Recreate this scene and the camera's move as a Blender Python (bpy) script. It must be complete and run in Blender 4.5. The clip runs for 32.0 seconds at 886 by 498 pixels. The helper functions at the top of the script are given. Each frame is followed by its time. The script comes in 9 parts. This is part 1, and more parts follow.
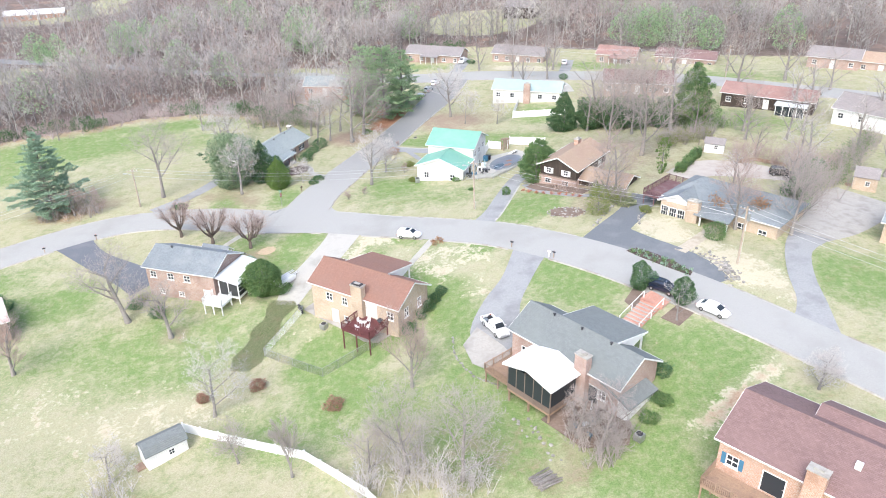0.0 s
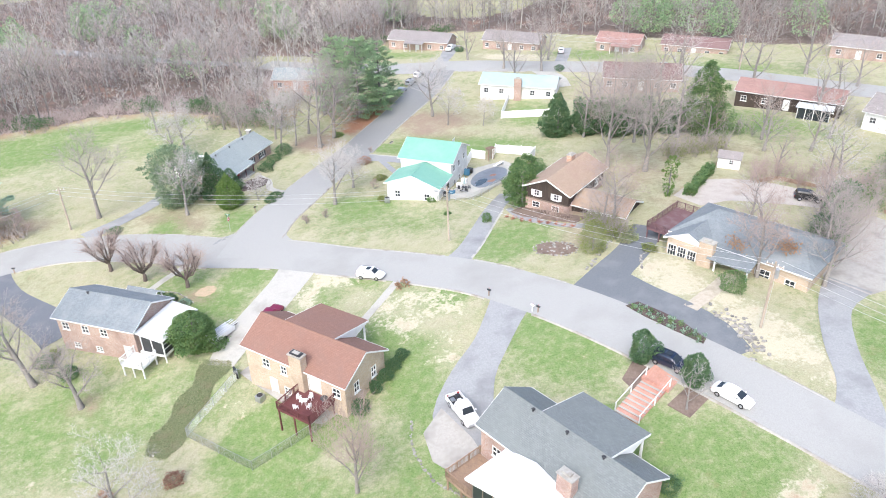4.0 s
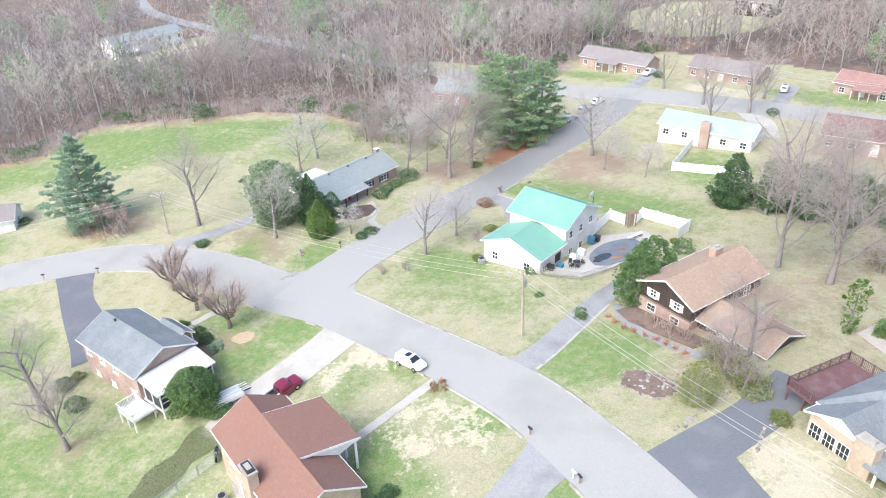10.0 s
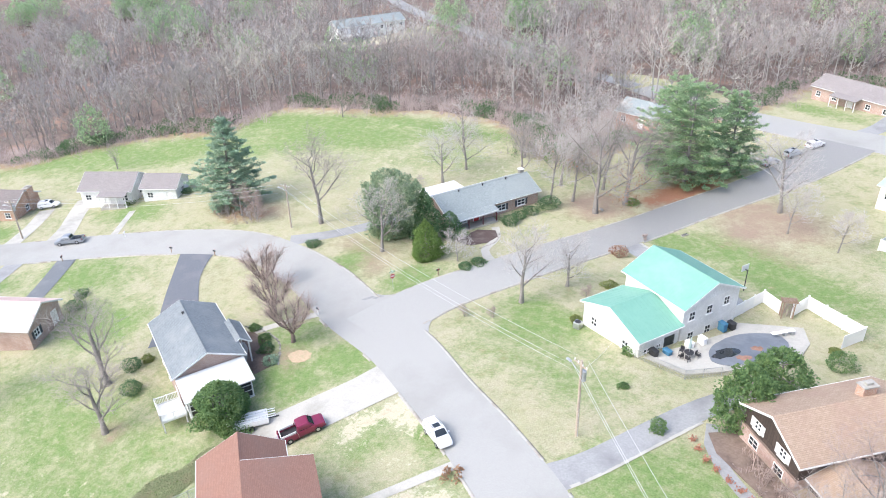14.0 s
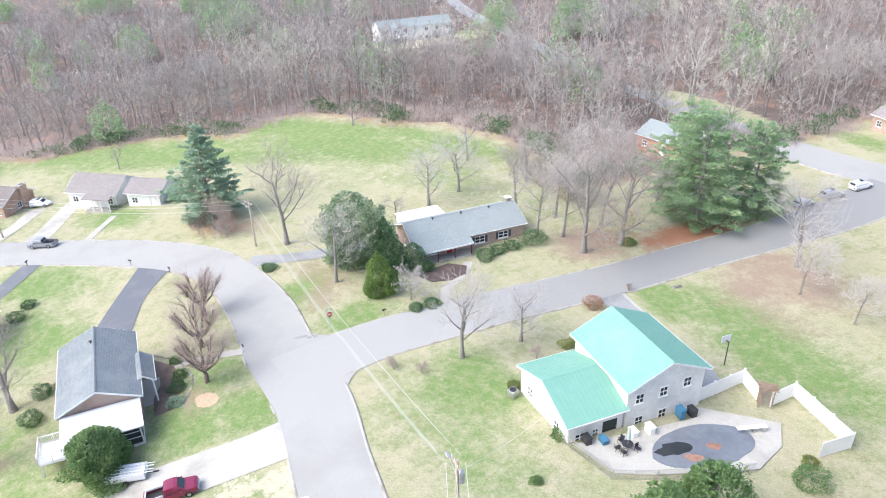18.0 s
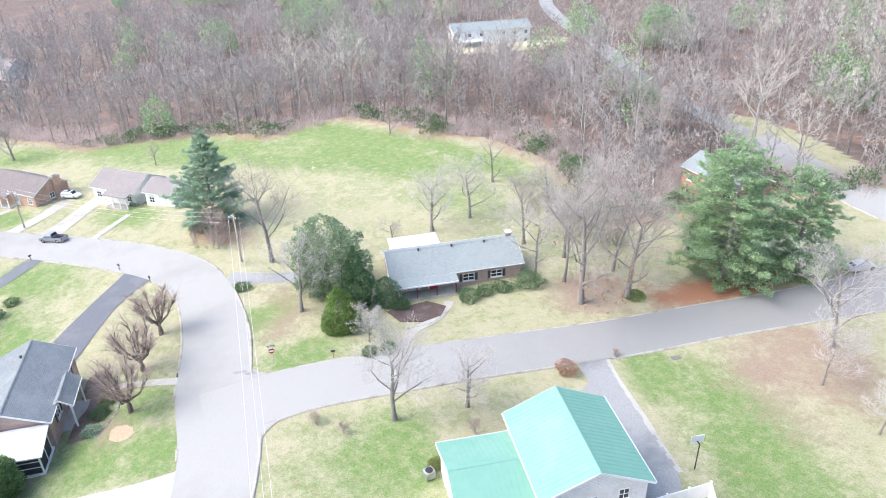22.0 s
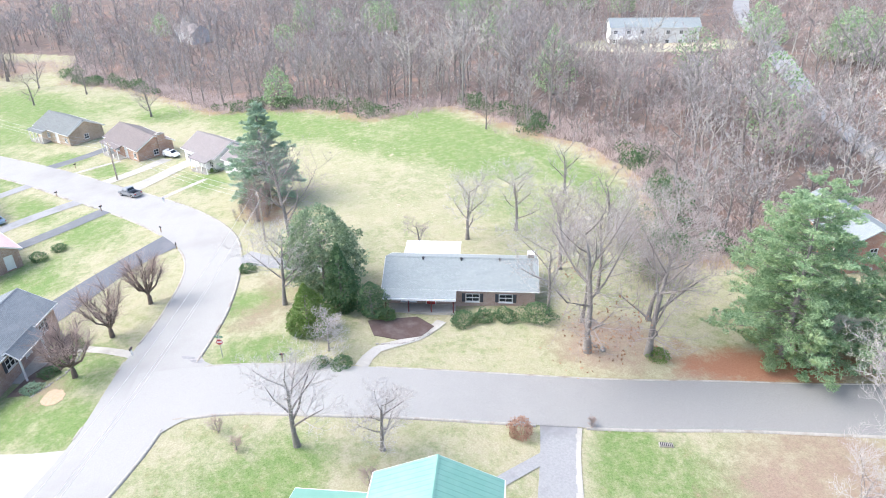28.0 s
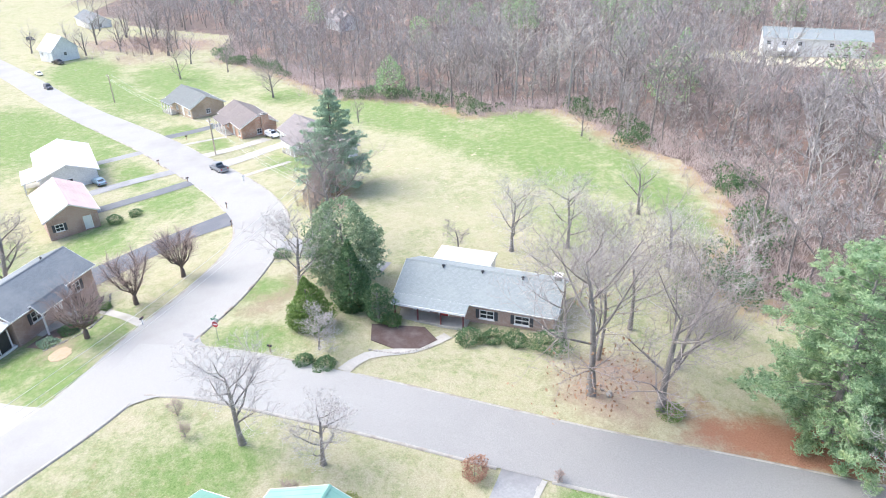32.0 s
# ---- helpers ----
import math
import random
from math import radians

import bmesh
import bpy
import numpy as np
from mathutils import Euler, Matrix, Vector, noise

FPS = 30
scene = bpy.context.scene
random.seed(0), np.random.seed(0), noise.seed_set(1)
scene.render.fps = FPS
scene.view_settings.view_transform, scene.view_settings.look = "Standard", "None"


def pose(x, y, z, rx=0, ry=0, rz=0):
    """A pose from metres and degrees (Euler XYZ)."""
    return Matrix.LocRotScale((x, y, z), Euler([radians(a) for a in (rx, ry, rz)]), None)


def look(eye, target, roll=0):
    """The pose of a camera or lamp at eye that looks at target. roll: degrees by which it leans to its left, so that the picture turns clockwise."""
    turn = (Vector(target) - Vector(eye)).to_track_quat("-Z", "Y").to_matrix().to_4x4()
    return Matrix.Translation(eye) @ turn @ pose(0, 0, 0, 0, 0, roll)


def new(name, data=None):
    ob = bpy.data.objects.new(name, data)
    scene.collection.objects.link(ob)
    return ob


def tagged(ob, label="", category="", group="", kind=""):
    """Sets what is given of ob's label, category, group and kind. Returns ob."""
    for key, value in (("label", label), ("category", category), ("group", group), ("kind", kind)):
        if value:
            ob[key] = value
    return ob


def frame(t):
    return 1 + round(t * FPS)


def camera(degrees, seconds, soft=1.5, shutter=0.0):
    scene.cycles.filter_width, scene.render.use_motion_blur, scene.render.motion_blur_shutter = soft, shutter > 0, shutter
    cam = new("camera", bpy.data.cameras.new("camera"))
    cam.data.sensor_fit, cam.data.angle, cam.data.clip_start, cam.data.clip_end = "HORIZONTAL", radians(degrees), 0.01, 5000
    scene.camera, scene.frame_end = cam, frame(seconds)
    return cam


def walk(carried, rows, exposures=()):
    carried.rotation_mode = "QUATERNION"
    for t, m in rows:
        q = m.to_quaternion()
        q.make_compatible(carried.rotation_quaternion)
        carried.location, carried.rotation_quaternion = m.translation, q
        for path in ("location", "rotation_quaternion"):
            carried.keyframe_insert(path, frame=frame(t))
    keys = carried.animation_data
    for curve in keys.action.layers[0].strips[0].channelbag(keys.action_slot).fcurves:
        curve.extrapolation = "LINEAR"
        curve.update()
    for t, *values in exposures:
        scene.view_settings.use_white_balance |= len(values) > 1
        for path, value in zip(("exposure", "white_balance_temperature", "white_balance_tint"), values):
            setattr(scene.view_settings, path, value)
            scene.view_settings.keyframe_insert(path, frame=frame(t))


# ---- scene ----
cam = camera(64.3, 32.0, soft=1.0)
PLAN = 1.2  # metres to one unit of the plan in which all places below are written
METRES, EYE, TILT, LEAN, TURN = 150.0 * PLAN, 46.0 * PLAN, -27.0, 1.0, 0.0
ROWS = [
    (0.0, 0.0, 0.0, 0.0, 0.0, 0.0, -0.0),
    (0.5, 0.0027, 0.0133, 0.0076, -0.02, -2.18, 0.07),
    (1.0, 0.0066, 0.0292, 0.0163, 0.02, -2.36, 0.12),
    (1.5, 0.011, 0.0461, 0.0256, 0.02, -2.32, 0.14),
    (2.0, 0.0155, 0.0622, 0.0347, 0.02, -2.29, 0.14),
    (2.5, 0.0197, 0.0768, 0.0429, 0.02, -2.29, 0.12),
    (3.0, 0.0236, 0.0897, 0.0504, 0.02, -2.28, 0.12),
    (3.5, 0.0273, 0.1015, 0.0569, 0.08, -2.26, 0.09),
    (5.5, 0.0463, 0.1425, 0.0767, 0.62, -2.23, -0.06),
    (6.0, 0.0534, 0.1537, 0.0815, 0.86, -2.23, -0.16),
    (6.5, 0.0615, 0.1656, 0.087, 1.43, -2.24, -0.45),
    (7.0, 0.0704, 0.1785, 0.093, 3.18, -2.3, -1.37),
    (7.5, 0.0812, 0.1921, 0.0995, 5.6, -2.41, -2.53),
    (8.0, 0.0917, 0.206, 0.1063, 7.98, -2.61, -3.69),
    (8.5, 0.1022, 0.2202, 0.1132, 10.41, -2.83, -4.86),
    (9.0, 0.1116, 0.2348, 0.12, 13.15, -3.13, -6.22),
    (9.5, 0.1214, 0.2496, 0.1268, 16.4, -3.57, -7.72),
    (10.0, 0.131, 0.2644, 0.1342, 18.67, -3.94, -8.78),
    (10.5, 0.14, 0.2793, 0.1415, 20.48, -4.28, -9.55),
    (11.0, 0.1482, 0.2941, 0.1483, 22.26, -4.64, -10.38),
    (11.5, 0.1559, 0.3089, 0.1552, 24.22, -5.05, -11.23),
    (12.0, 0.1628, 0.3236, 0.1619, 26.29, -5.54, -12.13),
    (12.5, 0.1689, 0.3381, 0.1688, 29.05, -6.22, -13.3),
    (13.0, 0.1748, 0.3529, 0.1759, 32.35, -7.08, -14.59),
    (13.5, 0.1797, 0.3677, 0.1829, 35.6, -8.0, -15.85),
    (14.0, 0.185, 0.3832, 0.1903, 38.48, -8.88, -16.83),
    (14.5, 0.1894, 0.3985, 0.1973, 39.94, -9.33, -17.38),
    (16.5, 0.2011, 0.4557, 0.224, 45.16, -11.06, -19.12),
    (17.0, 0.2039, 0.4702, 0.2308, 45.23, -11.09, -19.16),
    (17.5, 0.2062, 0.4844, 0.2374, 45.26, -11.12, -19.2),
    (18.0, 0.2085, 0.4987, 0.2444, 45.67, -11.28, -19.34),
    (18.5, 0.2105, 0.513, 0.2511, 46.13, -11.44, -19.49),
    (19.0, 0.2121, 0.5272, 0.2581, 47.04, -11.79, -19.77),
    (19.5, 0.214, 0.5418, 0.2654, 48.27, -12.25, -20.1),
    (20.0, 0.2152, 0.556, 0.2723, 49.53, -12.72, -20.48),
    (20.5, 0.2165, 0.5705, 0.2793, 51.14, -13.29, -20.93),
    (21.0, 0.2175, 0.5853, 0.2865, 52.7, -13.89, -21.32),
    (21.5, 0.2183, 0.5999, 0.2937, 54.25, -14.48, -21.7),
    (22.0, 0.2186, 0.6143, 0.3015, 55.84, -15.13, -22.07),
    (22.5, 0.2186, 0.6295, 0.3072, 57.29, -15.66, -22.41),
    (23.0, 0.2183, 0.6446, 0.3128, 58.65, -16.2, -22.73),
    (23.5, 0.2177, 0.6595, 0.3184, 60.21, -16.84, -23.1),
    (24.0, 0.217, 0.6745, 0.3244, 61.99, -17.6, -23.43),
    (24.5, 0.2162, 0.6894, 0.3299, 64.03, -18.48, -23.81),
    (25.0, 0.2153, 0.704, 0.3354, 66.16, -19.4, -24.2),
    (25.5, 0.2146, 0.7173, 0.34, 68.19, -20.35, -24.54),
    (26.0, 0.2141, 0.729, 0.3437, 70.07, -21.21, -24.82),
    (26.5, 0.2137, 0.7393, 0.3466, 71.91, -22.06, -25.06),
    (28.5, 0.2115, 0.7797, 0.3551, 75.34, -23.59, -25.34),
    (29.0, 0.2099, 0.7907, 0.3578, 76.73, -24.19, -25.45),
    (29.5, 0.2077, 0.8037, 0.3613, 79.22, -25.29, -25.58),
    (30.0, 0.205, 0.817, 0.365, 81.51, -26.32, -25.7),
    (30.5, 0.2021, 0.8303, 0.3692, 84.1, -27.46, -25.79),
    (31.0, 0.1985, 0.8429, 0.3745, 87.07, -28.78, -25.85),
    (31.5, 0.1945, 0.8557, 0.3811, 90.35, -30.23, -25.79),
    (32.0, 0.1903, 0.8665, 0.3877, 90.37, -30.26, -25.83),
]
walk(cam, [(t, pose(0, 0, EYE, TILT, LEAN, TURN) @ pose(METRES * x, METRES * y, METRES * z, 90 + pitch, roll, yaw)) for t, x, y, z, yaw, pitch, roll in ROWS],
     exposures=((0.0, 1.15, 6100, 9.0), (14.0, 1.2, 6100, 9.5), (22.0, 1.34, 6100, 10.0), (32.0, 1.4, 6100, 10.5)))


# ---- light ----
world = bpy.data.worlds.new("overcast_sky")
scene.world = world
world.use_nodes = True
wn = world.node_tree.nodes
sky = wn.new("ShaderNodeTexSky")
sky.sky_type, sky.sun_disc = "NISHITA", False
sky.sun_elevation, sky.sun_rotation = radians(48), radians(200)
sky.air_density, sky.dust_density, sky.ozone_density = 1.0, 4.0, 1.0
wn["Background"].inputs["Strength"].default_value = 0.15
world.node_tree.links.new(sky.outputs[0], wn["Background"].inputs["Color"])
sun_data = bpy.data.lights.new("sun", "SUN")
sun_data.energy, sun_data.angle, sun_data.color = 0.85, radians(50), (1.0, 0.97, 0.93)
sun = new("sun", sun_data)
sun.matrix_world = look((0, 0, 200), (math.sin(radians(20)) * 90, math.cos(radians(20)) * 90, 100))


# ---- materials ----
def tree_of(name):
    m = bpy.data.materials.new(name)
    m.use_nodes = True
    nt = m.node_tree
    return m, nt, nt.nodes["Principled BSDF"]


def node(nt, kind, **sets):
    n = nt.nodes.new(kind)
    for k, v in sets.items():
        if k == "operation":
            n.operation = v
        elif k == "blend_type":
            n.blend_type = v
        elif k == "data_type":
            n.data_type = v
    return n


def noise_of(nt, vec, scale, detail=4.0, rough=0.55):
    n = nt.nodes.new("ShaderNodeTexNoise")
    n.inputs["Scale"].default_value = scale
    n.inputs["Detail"].default_value = detail
    n.inputs["Roughness"].default_value = rough
    nt.links.new(vec, n.inputs["Vector"])
    return n.outputs["Fac"]


def ramp_of(nt, fac, lo, hi):
    r = nt.nodes.new("ShaderNodeMapRange")
    r.inputs["From Min"].default_value, r.inputs["From Max"].default_value = lo, hi
    nt.links.new(fac, r.inputs["Value"])
    return r.outputs["Result"]


def mix_of(nt, fac, a, b):
    n = nt.nodes.new("ShaderNodeMix")
    n.data_type = "RGBA"
    for sock, v in ((n.inputs["Factor"], fac), (n.inputs["A"], a), (n.inputs["B"], b)):
        if isinstance(v, tuple):
            sock.default_value = (*v, 1)
        elif isinstance(v, float):
            sock.default_value = v
        else:
            nt.links.new(v, sock)
    return n.outputs["Result"]


def bump_of(nt, bsdf, height, strength, dist):
    b = nt.nodes.new("ShaderNodeBump")
    b.inputs["Strength"].default_value, b.inputs["Distance"].default_value = strength, dist
    nt.links.new(height, b.inputs["Height"])
    nt.links.new(b.outputs["Normal"], bsdf.inputs["Normal"])


def surface(name, a, b, grain=6.0, stain=0.4, third=None, rough=0.85, bump=0.3, metal=0.0, coord="Object", vary=0.0):
    """Two-scale mottled surface: grain between a and b, large stains of a third colour."""
    m, nt, p = tree_of(name)
    tc = nt.nodes.new("ShaderNodeTexCoord")
    vec = tc.outputs[coord]
    g = noise_of(nt, vec, grain, 6, 0.65)
    col = mix_of(nt, ramp_of(nt, g, 0.3, 0.7), a, b)
    s = noise_of(nt, vec, stain, 5, 0.6)
    col = mix_of(nt, ramp_of(nt, s, 0.48, 0.72), col, third or tuple(0.72 * v for v in a))
    if vary:
        oi = nt.nodes.new("ShaderNodeObjectInfo")
        hs = nt.nodes.new("ShaderNodeHueSaturation")
        nt.links.new(col, hs.inputs["Color"])
        nt.links.new(ramp_val(nt, oi.outputs["Random"], 1 - vary, 1 + vary), hs.inputs["Value"])
        col = hs.outputs["Color"]
    nt.links.new(col, p.inputs["Base Color"])
    p.inputs["Roughness"].default_value, p.inputs["Metallic"].default_value = rough, metal
    if bump:
        bump_of(nt, p, g, bump, 0.03)
    return m


def ramp_val(nt, fac, lo, hi):
    r = nt.nodes.new("ShaderNodeMapRange")
    r.inputs["To Min"].default_value, r.inputs["To Max"].default_value = lo, hi
    nt.links.new(fac, r.inputs["Value"])
    return r.outputs["Result"]


def coursed(name, a, b, joint, width, row, mortar=0.012, rough=0.9, wall=True, third=None, bump=0.4):
    """Bricks on upright walls (wall) or shingle courses on roof slopes, at real size."""
    m, nt, p = tree_of(name)
    tc = nt.nodes.new("ShaderNodeTexCoord")
    sep = nt.nodes.new("ShaderNodeSeparateXYZ")
    nt.links.new(tc.outputs["Object"], sep.inputs[0])
    comb = nt.nodes.new("ShaderNodeCombineXYZ")
    if wall:
        add = node(nt, "ShaderNodeMath", operation="ADD")
        nt.links.new(sep.outputs["X"], add.inputs[0])
        nt.links.new(sep.outputs["Y"], add.inputs[1])
        nt.links.new(add.outputs[0], comb.inputs["X"])
        nt.links.new(sep.outputs["Z"], comb.inputs["Y"])
    else:
        nt.links.new(sep.outputs["X"], comb.inputs["X"])
        nt.links.new(sep.outputs["Y"], comb.inputs["Y"])
    br = nt.nodes.new("ShaderNodeTexBrick")
    br.inputs["Scale"].default_value = 1.0
    br.inputs["Brick Width"].default_value, br.inputs["Row Height"].default_value = width, row
    br.inputs["Mortar Size"].default_value = mortar
    br.inputs["Color1"].default_value, br.inputs["Color2"].default_value, br.inputs["Mortar"].default_value = (*a, 1), (*b, 1), (*joint, 1)
    nt.links.new(comb.outputs[0], br.inputs["Vector"])
    s = noise_of(nt, tc.outputs["Object"], 0.35, 6, 0.65)
    col = mix_of(nt, ramp_of(nt, s, 0.45, 0.8), br.outputs["Color"], third or tuple(0.7 * v for v in a))
    s2 = noise_of(nt, tc.outputs["Object"], 3.5, 4, 0.6)
    col = mix_of(nt, ramp_of(nt, s2, 0.55, 0.95), col, tuple(min(1, 1.25 * v) for v in b))
    nt.links.new(col, p.inputs["Base Color"])
    p.inputs["Roughness"].default_value = rough
    bump_of(nt, p, br.outputs["Fac"], -bump, 0.02)
    return m


M_ROAD = surface("old_asphalt", (0.325, 0.322, 0.305), (0.405, 0.402, 0.382), 9, 0.12, (0.315, 0.31, 0.292), 0.92, 0.3)
M_ROAD_DARK = surface("newer_asphalt", (0.135, 0.148, 0.162), (0.18, 0.192, 0.206), 7, 0.25, (0.22, 0.228, 0.236), 0.9, 0.3)
M_ROAD_MID = surface("worn_drive_asphalt", (0.28, 0.284, 0.286), (0.36, 0.363, 0.362), 5, 0.3, (0.22, 0.222, 0.226), 0.92, 0.3)
M_ROAD_SIDE, rnt, rp = tree_of("street_asphalt_worn_paler_at_junction")
rtc, rsep = rnt.nodes.new("ShaderNodeTexCoord"), rnt.nodes.new("ShaderNodeSeparateXYZ")
rnt.links.new(rtc.outputs["Object"], rsep.inputs[0])
rn, rg = noise_of(rnt, rtc.outputs["Object"], 0.15, 5, 0.7), noise_of(rnt, rtc.outputs["Object"], 9.0, 6, 0.65)
rmix = node(rnt, "ShaderNodeMath", operation="MULTIPLY_ADD")
rnt.links.new(rn, rmix.inputs[0])
rmix.inputs[1].default_value = 26.0
rnt.links.new(rsep.outputs["Y"], rmix.inputs[2])
rgrain = ramp_of(rnt, rg, 0.3, 0.7)
rnt.links.new(mix_of(rnt, ramp_of(rnt, rmix.outputs[0], 138.0, 168.0), mix_of(rnt, rgrain, (0.325, 0.322, 0.305), (0.405, 0.402, 0.382)), mix_of(rnt, rgrain, (0.235, 0.234, 0.228), (0.31, 0.308, 0.3))), rp.inputs["Base Color"])
rp.inputs["Roughness"].default_value = 0.92
bump_of(rnt, rp, rg, 0.3, 0.03)
M_DRIVE_MAUVE = surface("faded_mauve_asphalt", (0.12, 0.13, 0.15), (0.165, 0.175, 0.195), 7, 0.25, (0.2, 0.2, 0.21), 0.92, 0.3)
M_CONC = surface("pale_concrete", (0.42, 0.405, 0.365), (0.5, 0.485, 0.44), 5, 0.3, (0.32, 0.305, 0.27), 0.9, 0.25)
M_APRON = surface("stained_old_concrete", (0.36, 0.34, 0.31), (0.45, 0.43, 0.395), 4, 0.5, (0.27, 0.255, 0.23), 0.95, 0.35)
M_KERB = surface("kerb_concrete", (0.34, 0.325, 0.29), (0.46, 0.44, 0.4), 3, 0.5, (0.24, 0.2, 0.16), 0.95, 0.4)
M_STONE = surface("field_stone", (0.27, 0.255, 0.23), (0.39, 0.37, 0.34), 3, 0.8, (0.2, 0.185, 0.17), 0.95, 0.5, vary=0.3)
M_TANBRICK = coursed("tan_brick", (0.45, 0.34, 0.24), (0.55, 0.43, 0.32), (0.54, 0.47, 0.39), 0.21, 0.075)
M_REDBRICK = coursed("red_brick", (0.42, 0.17, 0.105), (0.52, 0.25, 0.16), (0.55, 0.48, 0.42), 0.21, 0.075)
M_PINKBRICK = coursed("weathered_pink_brick", (0.37, 0.235, 0.192), (0.47, 0.325, 0.275), (0.52, 0.46, 0.41), 0.21, 0.075)
M_ORANGEBRICK = coursed("orange_brick", (0.44, 0.245, 0.16), (0.54, 0.325, 0.23), (0.58, 0.5, 0.43), 0.21, 0.075)
M_WHITEWALL = coursed("white_painted_brick", (0.78, 0.77, 0.75), (0.84, 0.83, 0.8), (0.7, 0.69, 0.66), 0.21, 0.075, 0.008, bump=0.2)
M_SIDING = coursed("white_lap_siding", (0.8, 0.8, 0.79), (0.83, 0.83, 0.82), (0.55, 0.55, 0.55), 4.0, 0.16, 0.012, 0.7, bump=0.6)
M_DARKWOOD = coursed("dark_board_siding", (0.055, 0.04, 0.033), (0.075, 0.055, 0.045), (0.03, 0.022, 0.02), 0.3, 4.0, 0.015, 0.85)
M_SHINGLE_BLACK = coursed("charcoal_shingles", (0.17, 0.188, 0.186), (0.215, 0.232, 0.23), (0.13, 0.142, 0.142), 0.3, 0.14, 0.012, wall=False, third=(0.2, 0.22, 0.21))
M_SHINGLE_NAVY = coursed("blue_grey_shingles", (0.19, 0.214, 0.228), (0.235, 0.26, 0.275), (0.145, 0.163, 0.177), 0.3, 0.14, 0.012, wall=False, third=(0.28, 0.3, 0.305))
M_SHINGLE_GREY = coursed("grey_green_shingles", (0.265, 0.305, 0.305), (0.315, 0.35, 0.35), (0.21, 0.24, 0.24), 0.3, 0.14, 0.012, wall=False, third=(0.31, 0.34, 0.335))
M_SHINGLE_BROWN = coursed("red_brown_shingles", (0.25, 0.137, 0.102), (0.28, 0.157, 0.12), (0.21, 0.115, 0.088), 0.3, 0.14, 0.012, wall=False, third=(0.235, 0.145, 0.118))
M_SHINGLE_TAN = coursed("salmon_tan_shingles", (0.36, 0.265, 0.195), (0.435, 0.33, 0.25), (0.27, 0.195, 0.14), 0.3, 0.14, 0.012, wall=False, third=(0.34, 0.23, 0.185))
M_SHINGLE_MAROON = coursed("maroon_shingles", (0.2, 0.128, 0.118), (0.255, 0.168, 0.158), (0.15, 0.095, 0.09), 0.3, 0.14, 0.012, wall=False, third=(0.25, 0.16, 0.15))
M_SHINGLE_RED = coursed("faded_red_shingles", (0.31, 0.19, 0.165), (0.38, 0.235, 0.205), (0.25, 0.15, 0.13), 0.3, 0.14, 0.012, wall=False)
M_SHINGLE_PINK = coursed("pale_pink_metal_roof", (0.62, 0.45, 0.42), (0.68, 0.5, 0.47), (0.5, 0.35, 0.33), 0.4, 6.0, 0.015, 0.5, wall=False)
M_SHINGLE_WARM = coursed("warm_grey_shingles", (0.26, 0.235, 0.23), (0.32, 0.29, 0.28), (0.2, 0.18, 0.175), 0.3, 0.14, 0.012, wall=False, third=(0.22, 0.2, 0.2))
M_SHINGLE_UMBER = coursed("umber_grey_shingles", (0.2, 0.175, 0.165), (0.25, 0.22, 0.21), (0.15, 0.13, 0.125), 0.3, 0.14, 0.012, wall=False, third=(0.18, 0.16, 0.15))
M_TEAL = surface("teal_metal_roof", (0.185, 0.385, 0.305), (0.21, 0.415, 0.33), 1.2, 0.15, (0.245, 0.435, 0.36), 0.55, 0.0)
M_TEALFADE = surface("faded_aqua_metal_roof", (0.34, 0.44, 0.43), (0.38, 0.48, 0.47), 1.2, 0.2, (0.42, 0.5, 0.49), 0.5, 0.0)
M_WHITEROOF = surface("white_membrane_roof", (0.7, 0.71, 0.7), (0.78, 0.78, 0.77), 2, 0.3, (0.6, 0.61, 0.61), 0.6, 0.1)
M_SILVERROOF = surface("silver_metal_roof", (0.62, 0.66, 0.68), (0.7, 0.73, 0.75), 2, 0.3, (0.55, 0.56, 0.55), 0.5, 0.1)
M_TRIM = surface("white_painted_trim", (0.79, 0.79, 0.78), (0.83, 0.83, 0.82), 8, 1.0, (0.7, 0.7, 0.68), 0.6, 0.05)
M_VINYL = surface("white_vinyl_fence", (0.82, 0.82, 0.82), (0.86, 0.86, 0.86), 3, 0.6, (0.76, 0.77, 0.76), 0.5, 0.0)
M_SHUTTER = surface("dark_shutter_paint", (0.05, 0.055, 0.07), (0.07, 0.075, 0.09), 8, 1, None, 0.6, 0.1)
M_BLUE = surface("blue_shutter_paint", (0.05, 0.17, 0.28), (0.07, 0.2, 0.32), 8, 1, None, 0.6, 0.1)
M_DECK = surface("dark_red_deck_stain", (0.125, 0.04, 0.042), (0.175, 0.058, 0.058), 10, 0.8, (0.1, 0.032, 0.034), 0.75, 0.3)
M_BROWNFRAME = surface("brown_window_frame", (0.17, 0.125, 0.1), (0.23, 0.175, 0.145), 9, 0.9, (0.14, 0.1, 0.085), 0.7, 0.1)
M_REDPLANT = surface("red_winter_leaves", (0.36, 0.14, 0.09), (0.46, 0.22, 0.15), 5, 1.0, (0.3, 0.17, 0.12), 0.8, 0.0)
M_PLUM = surface("faded_plum_deck_stain", (0.14, 0.075, 0.08), (0.19, 0.105, 0.11), 10, 0.8, (0.21, 0.15, 0.15), 0.8, 0.3)
M_WOOD = surface("weathered_wood", (0.3, 0.2, 0.14), (0.38, 0.27, 0.19), 9, 0.9, (0.24, 0.17, 0.13), 0.85, 0.3)
M_POLEWOOD = surface("creosote_pole", (0.36, 0.3, 0.24), (0.47, 0.4, 0.33), 5, 0.6, (0.28, 0.22, 0.17), 0.9, 0.4)
